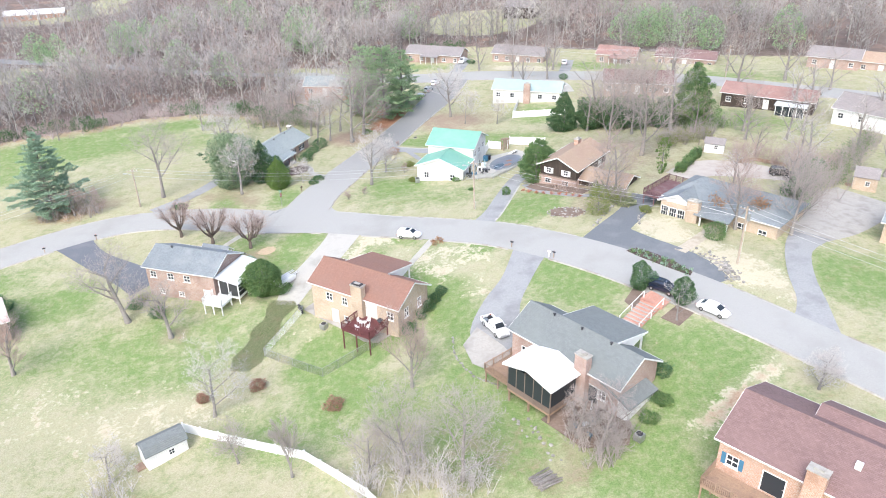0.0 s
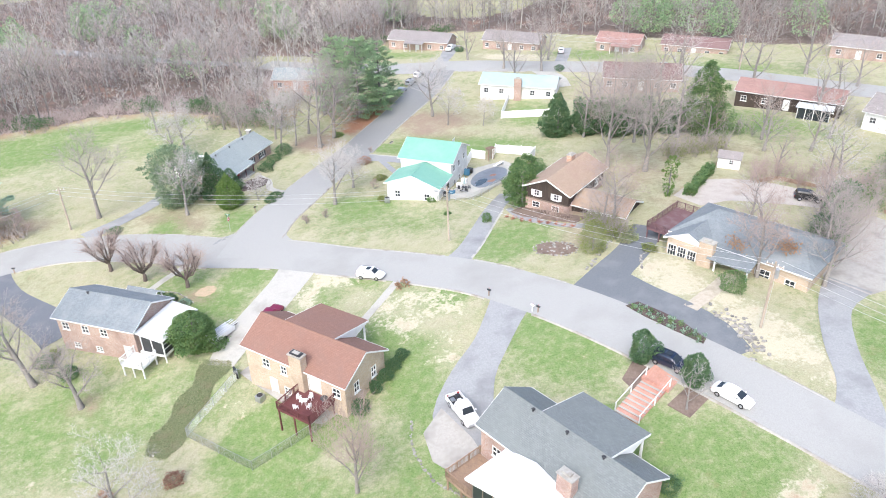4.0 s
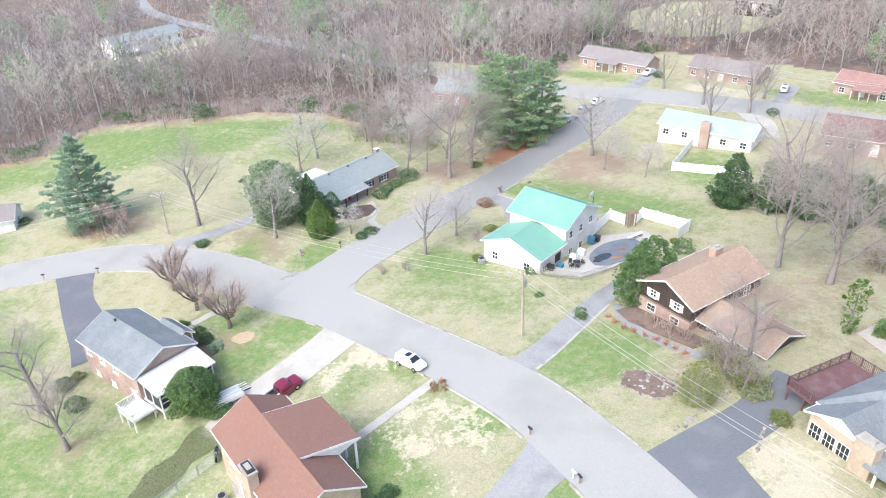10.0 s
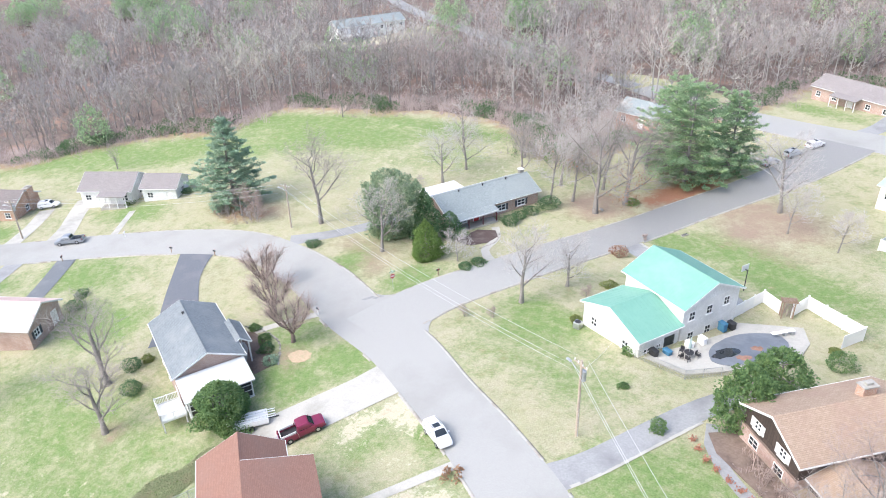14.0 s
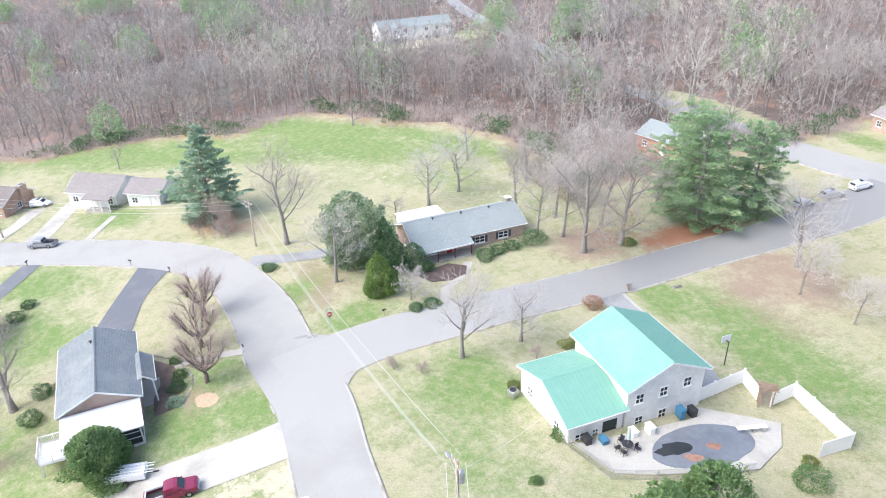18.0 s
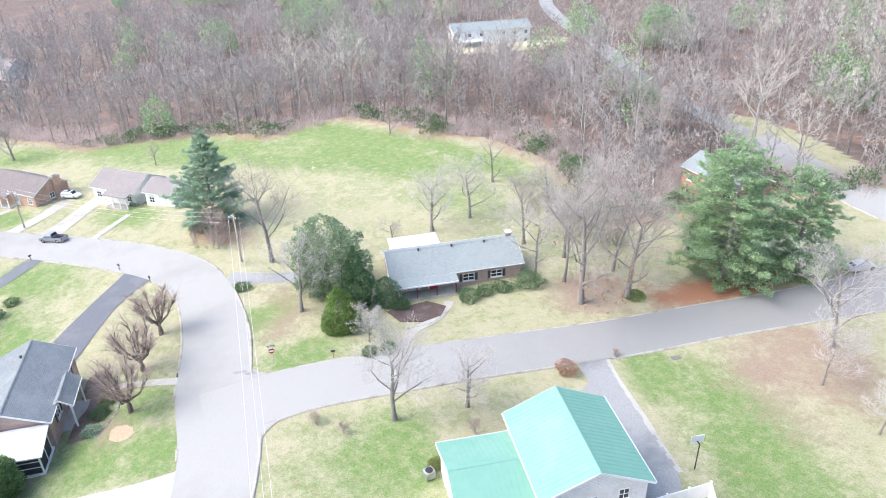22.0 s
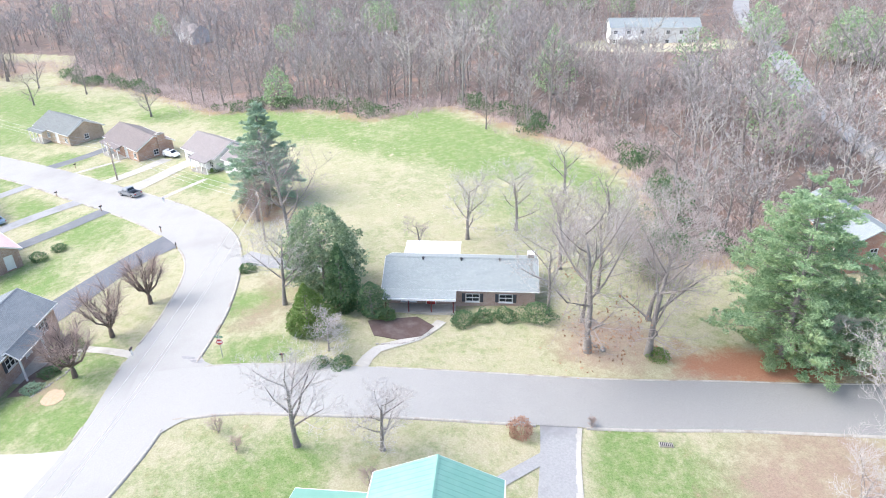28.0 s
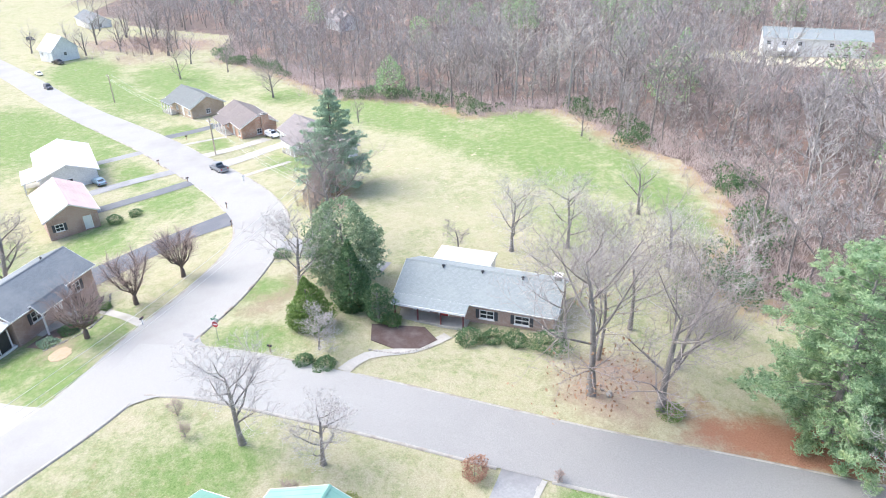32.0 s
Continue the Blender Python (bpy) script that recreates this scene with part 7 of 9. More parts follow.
def woods():
    rng = np.random.RandomState(7)
    forms = [(13.0, .3, .19), (11.5, .22, .17), (14.5, .38, .2), (9.5, .15, .15), (8.5, .12, .14), (10.5, .2, .17), (5.0, .04, .07), (4.2, .03, .06)]
    kinds = [[wood_tree(300 + s, *f, lush if s < 6 else 25) for s, f in enumerate(forms)] for lush in (45, 25)]
    stems = {0: ([], [], [0]), 1: ([], [], [0])}
    hazes = {0: ([], [], [0]), 1: ([], [], [0]), 2: ([], [], [0])}
    pts = []
    cell = 4.9
    for gx in np.arange(-360, 170, cell):
        for gy in np.arange(-60, 430, cell):
            x, y = gx + rng.uniform(0, cell), gy + rng.uniform(0, cell)
            far = math.hypot(x - 10, y - 100)
            if far > 370 or rng.rand() < (far - 150) / 330 or (x > 120 and rng.rand() < .5):
                continue
            pts.append((x, y))
    pts = np.array(pts)
    px, py = pts[:, 0], pts[:, 1]
    keep = in_woods(px, py)
    keep &= np.minimum.reduce([lane_distance(px, py, l) for l in ROAD_LINES]) > 2.7
    hill_near = lane_distance(px + 5, py + 5, ROAD_LINES[3]) < 10
    slope_near = ellipse(px, py, -142, 226, 27, 22, -36) < 1
    far_off = np.hypot(px - 10, py - 110) > 165
    green = [(x + rng.normal(0, r), y + rng.normal(0, r)) for x, y, r, n in PINE_STANDS for _ in range(n)]

    def add(store, vt, w):
        vs, ts, cnt = store
        vs.append(w)
        ts.append(vt + cnt[0])
        cnt[0] += len(w)

    for i in np.nonzero(keep)[0]:
        x, y = pts[i]
        if slope_near[i] and rng.rand() < 0.82:
            continue
        if not far_off[i] and rng.rand() < 0.6:
            ux, uy = x + rng.uniform(-2.4, 2.4), y + rng.uniform(-2.4, 2.4)
            wood, haze = kinds[0][rng.randint(6, 8)]
            k, a = rng.uniform(0.7, 1.2), rng.uniform(0, 6.2832)
            c, s = math.cos(a) * k, math.sin(a) * k
            place = [np.column_stack([v[:, 0] * c - v[:, 1] * s + ux, v[:, 0] * s + v[:, 1] * c + uy, v[:, 2] * k + land(ux, uy) - 0.1]) for v in (wood[0], haze[0])]
            add(stems[0], wood[1], place[0])
            add(hazes[rng.randint(0, 3)], haze[1], place[1])
        low = slope_near[i] or (hill_near[i] and x < -116)
        red, pale = drift(x, y, 19, 0.4), drift(x, y, 14, 2.1)
        if not low and rng.rand() < 0.012 + 0.05 * (drift(x, y, 26, 4.0) > 0.84):
            green.append((x, y))
            continue
        far = far_off[i]
        kind = rng.randint(6, 8) if low or (red > 0.72 and rng.rand() < .6) else rng.choice(6)
        wood, haze = kinds[1 if far else 0][kind]
        k = rng.uniform(0.7, 1.25)
        a = rng.uniform(0, 6.2832)
        c, s = math.cos(a) * k, math.sin(a) * k
        up, z = k * rng.uniform(0.85, 1.15), land(x, y) - 0.2
        place = [np.column_stack([v[:, 0] * c - v[:, 1] * s + x, v[:, 0] * s + v[:, 1] * c + y, v[:, 2] * up + z]) for v in (wood[0], haze[0])]
        add(stems[1 if rng.rand() < 0.26 + 0.3 * (pale > 0.6) else 0], wood[1], place[0])
        p1, p2 = 0.12 + 0.6 * (red > 0.66), 0.1 + 0.5 * (pale > 0.7)
        r = rng.rand()
        add(hazes[1 if r < p1 else 2 if r < p1 + p2 else 0], haze[1], place[1])
    ob = tagged(new("woods"), "dense leafless winter woods on a slope", "woods", kind="stuff")
    for store, nm, mt in ((stems[0], "dark_stems", M_WOODBARK), (stems[1], "pale_stems", M_PALEBARK), (hazes[0], "bare_crowns", M_HAZE), (hazes[1], "russet_crowns", M_HAZE_RED), (hazes[2], "straw_crowns", M_HAZE_PALE)):
        tagged(part(nm, mesh_np(nm, np.vstack(store[0]), np.vstack(store[1]), mt), None, ob), kind="stuff")
    cloud = []
    for x, y in green:
        h = rng.uniform(8, 13)
        fn = Profile(scaled(CONE if rng.rand() < .35 else DOME, h * rng.uniform(0.34, 0.46)))
        cloud += [(x + p[0], y + p[1], land(x, y) + 0.12 * h + p[2] * h * 0.95) for p in evergreen_shape(int(rng.randint(9999)), 850, fn, 7)]
    tagged(part("evergreens", mesh_np("evergreens", *leaf_cloud(cloud, 0.36, 5, 0.2, 0.5, 0.4), M_PINE), None, ob), kind="stuff")
    edge = smooth_line([(x, y, 1) for x, y in WOODS_EDGE if -262 < x < 20], 1.0)
    shrubs = []
    for x, y, _ in edge:
        if rng.rand() < 0.75 * (drift(x, y, 12, 1.0) > 0.42):
            r, qx, qy = rng.uniform(0.8, 2.3), x + rng.normal(0, 1.2), y + 2.2 + rng.normal(0, 1.6)
            q = rng.normal(size=(int(60 * r * r), 3))
            q /= np.linalg.norm(q, axis=1)[:, None]
            q *= rng.uniform(0.6, 1.05, (len(q), 1)) * [r, r, r * 0.8]
            shrubs += [(qx + a, qy + b, land(qx, qy) + 0.5 * r + c) for a, b, c in q]
    tagged(part("evergreen_undergrowth", mesh_np("evergreen_undergrowth", *leaf_cloud(shrubs, 0.2, 6), M_CEDAR), None, ob), kind="stuff")
    brush = []
    for x, y, _ in edge:
        for _k in range(13):
            brush.append((x + rng.normal(0, 2.5), y + 4.5 + rng.normal(0, 3.4)))
    for _k in range(420):
        brush.append((-236 + rng.normal(0, 13), 28 + rng.normal(0, 14)))
    bv, bt, n = [], [], 0
    for x, y in brush:
        z = land(x, y)
        hgt = rng.uniform(0.5, 2.4)
        for _k in range(7):
            d = np.array([rng.normal(0, .55), rng.normal(0, .55), 1.0]) * hgt
            o = np.array([x + rng.normal(0, .4), y + rng.normal(0, .4), z - 0.05])
            side = np.array([0.035, 0.025, 0])
            bv += [o - side, o + side, o + side[[1, 0, 2]] * [-1, 1, 1], o + d]
            bt += [(n, n + 1, n + 3), (n + 1, n + 2, n + 3), (n + 2, n, n + 3)]
            n += 4
    tagged(part("undergrowth", mesh_np("undergrowth", bv, bt, M_HAZE_RED), None, ob), kind="stuff")


woods()


def brush_belt(label, a, b, half, n, high, mat, seed, leaf=None, leaves_n=0):
    """A tangled belt of bare brush between two points, with a few evergreen sprays in it."""
    g = np.random.RandomState(seed)
    d = np.array(b, float) - a
    nn = np.array([-d[1], d[0]]) / np.linalg.norm(d)
    ob = tagged(new("thicket"), label, "thicket", kind="stuff")
    rows = []
    for _k in range(n):
        x, y = np.array(a) + d * g.rand() + nn * g.normal(0, half * 0.5)
        z, h = land(x, y) - 0.05, high * g.uniform(0.5, 1.1)
        for _s in range(4):
            o = np.array([x + g.normal(0, .15), y + g.normal(0, .15), z])
            e = np.array([g.normal(0, .3), g.normal(0, .3), 1.0]) * h
            rows.append((o, e, 0.04))
            for _t in range(15):
                f = g.uniform(0.25, 0.95)
                rows.append((o + e * f, np.array([g.normal(0, .5), g.normal(0, .5), g.uniform(0.1, 0.8)]) * h * 0.42 * (1.15 - f), 0.02))
    parts = [slivers([r[:2] for r in rows if r[2] == w], w, seed) for w in (0.04, 0.02)]
    v, t = np.vstack([p[0] for p in parts]), np.vstack([parts[0][1], parts[1][1] + len(parts[0][0])])
    tagged(part("brush", mesh_np("brush", v, t, mat), None, ob), kind="stuff")
    if leaf:
        k = g.rand(leaves_n // 60 + 1)
        pts = []
        for f in k:
            c = np.array(a) + d * f + nn * g.normal(0, half * 0.45)
            r = g.uniform(0.6, 1.3)
            q = g.normal(size=(60, 3)) * [r * .5, r * .5, r * .5]
            pts += [(c[0] + u[0], c[1] + u[1], land(*c) + abs(u[2]) + g.uniform(0, high * 0.4)) for u in q]
        tagged(part("foliage", mesh_np("foliage", *leaf_cloud(pts, 0.15, seed, 0.2, 0.5, 0.4), leaf), None, ob), kind="stuff")


for k, (lb, a, b, half, n, high, mt, lf, ln) in enumerate((
        ("tangled bare hedgerow with green sprays beside a forecourt", (47, 92), (66, 113), 2.6, 130, 4.2, M_TWIG, M_HOLLY, 4200),
        ("tangled bare hedgerow with green sprays behind houses", (66, 113), (82, 131), 2.6, 90, 4.0, M_TWIG, M_HOLLY, 2400),
        ("dense reddish brush beyond a gravel yard", (51, 120), (66, 114), 3.4, 90, 4.4, M_TWIG_RED, None, 0),
        ("grey brush behind a garden shed", (41, 131), (52, 134), 2.6, 60, 4.2, M_TWIG, M_YELLOWGREEN, 1500),
        ("olive brush beside a driveway", (23.6, 108.2), (27.6, 101.2), 1.5, 34, 3.4, M_TWIG, M_YELLOWGREEN, 1500),
        ("low bare shrubs in a plant bed", (15.6, 113.4), (21.8, 109.0), 1.1, 18, 1.7, M_TWIG_RED, None, 0),
        ("pale winter brush in a back yard", (-9, 53.4), (4, 50.0), 3.4, 80, 4.0, M_TWIG_PALE, None, 0),
        ("dense brown brush beside a terrace", (11.8, 55.6), (16.2, 51.2), 2.2, 60, 3.0, M_TWIG, None, 0),
        ("bare brush along a garden boundary", (-38, 56), (-34, 52), 2.4, 26, 2.6, M_TWIG_PALE, None, 0),
        ("grey brush beneath a tall conifer", (-77, 120), (-65, 121.4), 1.8, 46, 2.4, M_TWIG, None, 0),
        ("brush at a meadow's end beside woods", (-50, 171), (-30, 168), 3.2, 90, 4.0, M_TWIG, M_HOLLY, 900),
        ("grey brush between gardens", (46, 152), (60, 140), 2.4, 60, 3.4, M_TWIG, M_HOLLY, 1800),
        ("scrub on a cleared bank", (-250, 20), (-216, 44), 8, 110, 3.4, M_TWIG_RED, None, 0))):
    brush_belt(lb, a, b, half, n, high, mt, 400 + k, lf, ln)

# ---- vehicles ----
def loft(bm, stations):
    """A closed hull through stations (x, half width, z low, z high, half width at top)."""
    rings = []
    for x, w, z0, z1, wt in stations:
        ring = [(x, -w * 0.92, z0), (x, -w, z0 + 0.25 * (z1 - z0)), (x, -w * 0.985, z0 + 0.7 * (z1 - z0)), (x, -wt, z1), (x, 0, z1 + 0.025), (x, wt, z1), (x, w * 0.985, z0 + 0.7 * (z1 - z0)), (x, w, z0 + 0.25 * (z1 - z0)), (x, w * 0.92, z0)]
        rings.append([bm.verts.new(p) for p in ring])
    for a, b in zip(rings, rings[1:]):
        for k in range(len(a)):
            n = (k + 1) % len(a)
            bm.faces.new((a[k], a[n], b[n], b[k]))
    bm.faces.new(rings[0])
    bm.faces.new(rings[-1][::-1])
    return bm


def quad(bm, pts):
    bm.faces.new([bm.verts.new(p) for p in pts])
    return bm


LAMP_WHITE = paint("headlamp_lens", (0.75, 0.76, 0.78))
LAMP_RED = paint("tail_lamp_lens", (0.4, 0.02, 0.02))


def car(name, label, x, y, head, col, kind="sedan", z=None, group=""):
    """A parked vehicle facing along its heading, standing on its wheels."""
    gx = math.cos(radians(head)), math.sin(radians(head))
    za, zb = land(x + gx[0] * 1.4, y + gx[1] * 1.4), land(x - gx[0] * 1.4, y - gx[1] * 1.4)
    tilt = -math.degrees(math.atan2(za - zb, 2.8))
    ob = thing(name, label, "car" if kind != "pickup" else "pickup truck", pose(x, y, (za + zb) / 2 + 0.06, 0, 0, head) @ pose(0, 0, 0, 0, tilt, 0) @ Matrix.Scale(1 / PLAN, 4), group)
    if kind == "sedan":
        ln, hw, hood, belt, roof, r = 4.65, 0.9, 0.80, 0.92, 1.44, 0.32
        cab = (-1.75, -0.95, 0.55, 1.35)
    elif kind == "suv":
        ln, hw, hood, belt, roof, r = 4.65, 0.93, 0.98, 1.06, 1.72, 0.36
        cab = (-2.2, -1.95, 0.55, 1.25)
    else:
        ln, hw, hood, belt, roof, r = 5.75, 0.99, 1.1, 1.15, 1.88, 0.39
        cab = (-0.62, -0.45, 1.0, 1.6)
    h = ln / 2
    low = 0.24 if kind == "sedan" else 0.34
    bm = bmesh.new()
    if kind == "pickup":
        loft(bm, [(-0.55, hw, low, belt, hw * 0.95), (0.9, hw, low, belt, hw * 0.95), (1.5, hw, low, hood + 0.03, hw * 0.93), (h - 0.35, hw * 0.97, low, hood - 0.06, hw * 0.88), (h - 0.05, hw * 0.9, low + 0.08, hood - 0.2, hw * 0.8)])
    else:
        tail = belt if kind == "suv" else belt - 0.02
        loft(bm, [(-h + 0.02, hw * 0.86, low + 0.12, tail - 0.12, hw * 0.8), (-h + 0.25, hw * 0.96, low, tail, hw * 0.9), (-1.2, hw, low, belt, hw * 0.94), (0.6, hw, low, belt, hw * 0.94), (cab[3], hw, low, hood + 0.04, hw * 0.92), (h - 0.35, hw * 0.95, low, hood - 0.1, hw * 0.84), (h - 0.02, hw * 0.84, low + 0.1, hood - 0.28, hw * 0.74)])
    body = part("body", bm, col, ob, smooth=False)
    bm = bmesh.new()
    r0, r1, r2, r3 = cab
    top = hw * 0.76
    loft(bm, [(r0, hw * 0.9, belt - 0.05, belt + 0.03, hw * 0.86), (r1, hw * 0.9, belt - 0.05, roof - 0.05, top * 0.96), (r1 + 0.35, hw * 0.9, belt - 0.05, roof, top), (r2 - 0.4, hw * 0.9, belt - 0.05, roof, top), (r2, hw * 0.9, belt - 0.05, roof - 0.07, top * 0.96), (r3, hw * 0.88, belt - 0.06, belt + 0.0, hw * 0.84)])
    part("cabin", bm, col, ob)
    o = 0.012
    part("windscreen", quad(bmesh.new(), [(r3 - 0.06 + o, -hw * 0.76, belt + 0.07 + o), (r3 - 0.06 + o, hw * 0.76, belt + 0.07 + o), (r2 + 0.05 + o, top * 0.84, roof - 0.09 + o), (r2 + 0.05 + o, -top * 0.84, roof - 0.09 + o)]), M_GLASS, ob)
    part("rear_window", quad(bmesh.new(), [(r0 + 0.02 - o, hw * 0.7, belt + 0.14 + o), (r0 + 0.02 - o, -hw * 0.7, belt + 0.14 + o), (r1 - 0.04 - o, -top * 0.8, roof - 0.12 + o), (r1 - 0.04 - o, top * 0.8, roof - 0.12 + o)]), M_GLASS, ob)
    for s in (-1, 1):
        yl, yh = s * (hw * 0.895 + o), s * (top * 1.03 + o)
        mid = (r1 + r2) / 2 + 0.1
        for a0, a1, t0, t1 in ((max(r0, r1) + 0.12, mid - 0.05, r1 + 0.3, mid - 0.05), (mid + 0.05, r3 - 0.35, mid + 0.05, r2 - 0.1)):
            if a1 - a0 > 0.2:
                part("side_window", quad(bmesh.new(), [(a0, yl, belt + 0.07), (a1, yl, belt + 0.07), (t1, yh, roof - 0.13), (t0, yh, roof - 0.13)]), M_GLASS, ob)
        part("mirror", boxes((r3 - 0.45, r3 - 0.28, s * (hw + 0.1) - 0.09, s * (hw + 0.1) + 0.09, belt + 0.02, belt + 0.17), bevel=0.03), col, ob)
        part("headlamp", boxes((h - 0.28, h - 0.06, s * hw * 0.62 - 0.16, s * hw * 0.62 + 0.16, hood - 0.36, hood - 0.2), bevel=0.03), LAMP_WHITE, ob)
        part("tail_lamp", boxes((-h - 0.0, -h + 0.18, s * hw * 0.74 - 0.12, s * hw * 0.74 + 0.12, belt - 0.42, belt - 0.14), bevel=0.03), LAMP_RED, ob)
        for wx in (-h * 0.6, h * 0.62):
            w = part("wheel", tube(bmesh.new(), (wx, s * (hw - 0.2), r), (wx, s * (hw + 0.015), r), r, r, 16), M_TIRE, ob)
            part("rim", tube(bmesh.new(), (wx, s * (hw - 0.05), r), (wx, s * (hw + 0.025), r), r * 0.62, r * 0.55, 12), M_RIM, w)
    if kind == "pickup":
        b0, b1 = -h + 0.05, -0.6
        part("bed", boxes((b0, b1, -hw, -hw + 0.09, low, belt - 0.02), (b0, b1, hw - 0.09, hw, low, belt - 0.02), (b0, b0 + 0.08, -hw + 0.09, hw - 0.09, low, belt - 0.03), (b0 + 0.08, b1, -hw + 0.09, hw - 0.09, low, low + 0.3)), col, ob)
        part("bed_liner", boxes((b0 + 0.09, b1 - 0.01, -hw + 0.1, hw - 0.1, low + 0.305, low + 0.33)), M_DARKMETAL, ob)
        part("bumper", boxes((-h - 0.1, -h + 0.04, -hw * 0.95, hw * 0.95, low + 0.02, low + 0.24), bevel=0.03), M_RIM, ob)
    part("front_bumper", boxes((h - 0.1, h + 0.05, -hw * 0.78, hw * 0.78, low + 0.06, low + 0.3), bevel=0.04), M_RIM if kind == "pickup" else col, ob)
    if kind == "suv":
        for s in (-1, 1):
            part("roof_rail", tube(bmesh.new(), (r1 + 0.3, s * top * 0.82, roof + 0.06), (r2 - 0.3, s * top * 0.82, roof + 0.06), 0.025), M_DARKMETAL, ob)
        part("sunroof", boxes((-0.5, 0.25, -0.42, 0.42, roof + 0.0, roof + 0.03)), M_GLASS, ob)
    return ob


P_WHITE, P_SILVER = paint("white_car_paint", (0.8, 0.8, 0.8)), paint("silver_car_paint", (0.52, 0.54, 0.56), 0.5)
P_RED, P_NAVY = paint("maroon_car_paint", (0.2, 0.012, 0.05)), paint("navy_car_paint", (0.012, 0.022, 0.05), 0.2)
P_GREY, P_BLUE = paint("grey_car_paint", (0.3, 0.32, 0.35), 0.4), paint("pale_blue_car_paint", (0.3, 0.42, 0.52), 0.4)
P_BLACK = paint("black_car_paint", (0.015, 0.015, 0.017))
car("suv", "white SUV with roof rails parked at the kerb", -6.1, 99.9, -22, P_WHITE, "suv")
car("sedan", "white sedan parked along the street", 31.0, 70.6, -47, P_WHITE)
car("suv", "dark navy SUV parked beside brick steps", 26.5, 75.7, -43, P_NAVY, "suv")
wp = car("pickup", "white pickup with a loaded bed in a driveway", 5.6, 73.2, -64, P_WHITE, "pickup")
for k, (bx, by, bz) in enumerate(((-1.4, 0.3, 0.95), (-2.0, -0.35, 0.9), (-2.2, 0.4, 1.05))):
    part("load_box", boxes((bx - 0.3, bx + 0.3, by - 0.25, by + 0.25, 0.66, bz), bevel=0.03), (M_WHITEROOF, M_METAL, M_DARKMETAL)[k], wp)
rp = car("pickup", "maroon pickup with tools in its bed", -18.7, 93.6, 66, P_RED, "pickup")
part("tool_rack", boxes((-2.6, -0.7, -0.8, -0.72, 1.1, 1.35), (-2.6, -0.7, 0.72, 0.8, 1.1, 1.35), (-2.6, -2.5, -0.8, 0.8, 1.2, 1.35)), M_VINYL, rp)
car("pickup", "grey pickup parked at the kerb", -89.8, 100.0, 224, P_GREY, "pickup")
for k, (cx, cy, pc, kd) in enumerate(((-6.9, 188.9, P_SILVER, "sedan"), (-4.9, 194.4, P_SILVER, "suv"), (-3.0, 200.2, P_WHITE, "suv"))):
    car(kd, ("silver sedan", "silver SUV", "white SUV")[k] + " parked in a row on the side street", cx, cy, 68, pc, kd, group="cars on the side street")
car("pickup", "white pickup in a far driveway", 5.4, 223.2, 250, P_WHITE, "pickup")
car("suv", "pale blue SUV behind a far house", 3.0, 236.0, 170, P_BLUE, "suv")
car("suv", "white SUV in a far driveway", 35.2, 211.6, 80, P_WHITE, "suv")
car("sedan", "silver sedan on the far street", 57.0, 191.2, 155, P_SILVER)
car("suv", "dark SUV in a gravel yard", 56.1, 111.4, -20, P_BLACK, "suv")
car("sedan", "pale blue car in a driveway", -86.0, 79.6, 225, P_BLUE)
car("pickup", "dark pickup beside a silver-roofed house", -97.0, 70.6, 225, P_BLACK, "pickup")
car("suv", "white SUV beside a brick house", -111.0, 104.8, 45, P_WHITE, "suv")
car("suv", "dark blue SUV on the street", -168.5, 27.5, 44, P_NAVY, "suv")
car("sedan", "white car near a steep-roofed house", -188.0, 14.5, 44, P_WHITE)
car("pickup", "black pickup far down the street", -205.0, 12.0, 60, P_BLACK, "pickup")
car("suv", "dark SUV far down the street", -258.0, -26.0, 60, P_NAVY, "suv")

# ---- poles and wires ----
def utility_pole(label, x, y, high, head, lamp=0.0, transformer=False, lean=(0, 0)):
    ob = thing("utility_pole", label, "utility pole", at_plan(x, y, head, -0.3))
    tip = Vector((lean[0], lean[1], high + 0.3))
    part("pole", tube(bmesh.new(), (0, 0, 0), tip, 0.16, 0.11, 10), M_POLEWOOD, ob)
    for dz in (0.35,):
        arm = part("crossarm", boxes((tip.x - 0.9, tip.x + 0.9, tip.y - 0.13, tip.y - 0.02 + 0.0, tip.z - dz - 0.1, tip.z - dz)), M_POLEWOOD, ob)
        for u in (-0.8, -0.3, 0.3, 0.8):
            part("insulator", tube(bmesh.new(), (tip.x + u, tip.y - 0.08, tip.z - dz), (tip.x + u, tip.y - 0.08, tip.z - dz + 0.18), 0.05, 0.035, 8), M_TRIM, arm)
    if transformer:
        part("transformer", tube(tube(bmesh.new(), (tip.x + 0.05, 0.38, high - 1.9), (tip.x + 0.05, 0.38, high - 0.9), 0.25, 0.25, 12), (tip.x + 0.05, 0.38, high - 0.9), (tip.x + 0.05, 0.38, high - 0.8), 0.2, 0.1, 12), M_METAL, ob)
    if lamp:
        bm = tube(bmesh.new(), (tip.x, 0, high - 1.0), (tip.x - lamp, 0.0, high - 0.55), 0.035, 0.035, 6)
        part("lamp_arm", bm, M_METAL, ob)
        part("lamp_head", boxes((tip.x - lamp - 0.55, tip.x - lamp + 0.05, -0.13, 0.13, high - 0.68, high - 0.5), bevel=0.04), M_METAL, ob)
    part("ground_wire", tube(bmesh.new(), (0.16, 0.0, 0.3), (tip.x + 0.12, 0.0, high * 0.8), 0.015, 0.015, 4), M_WIRE, ob)
    return Vector((x + lean[0], y + lean[1], land(x, y) + high))


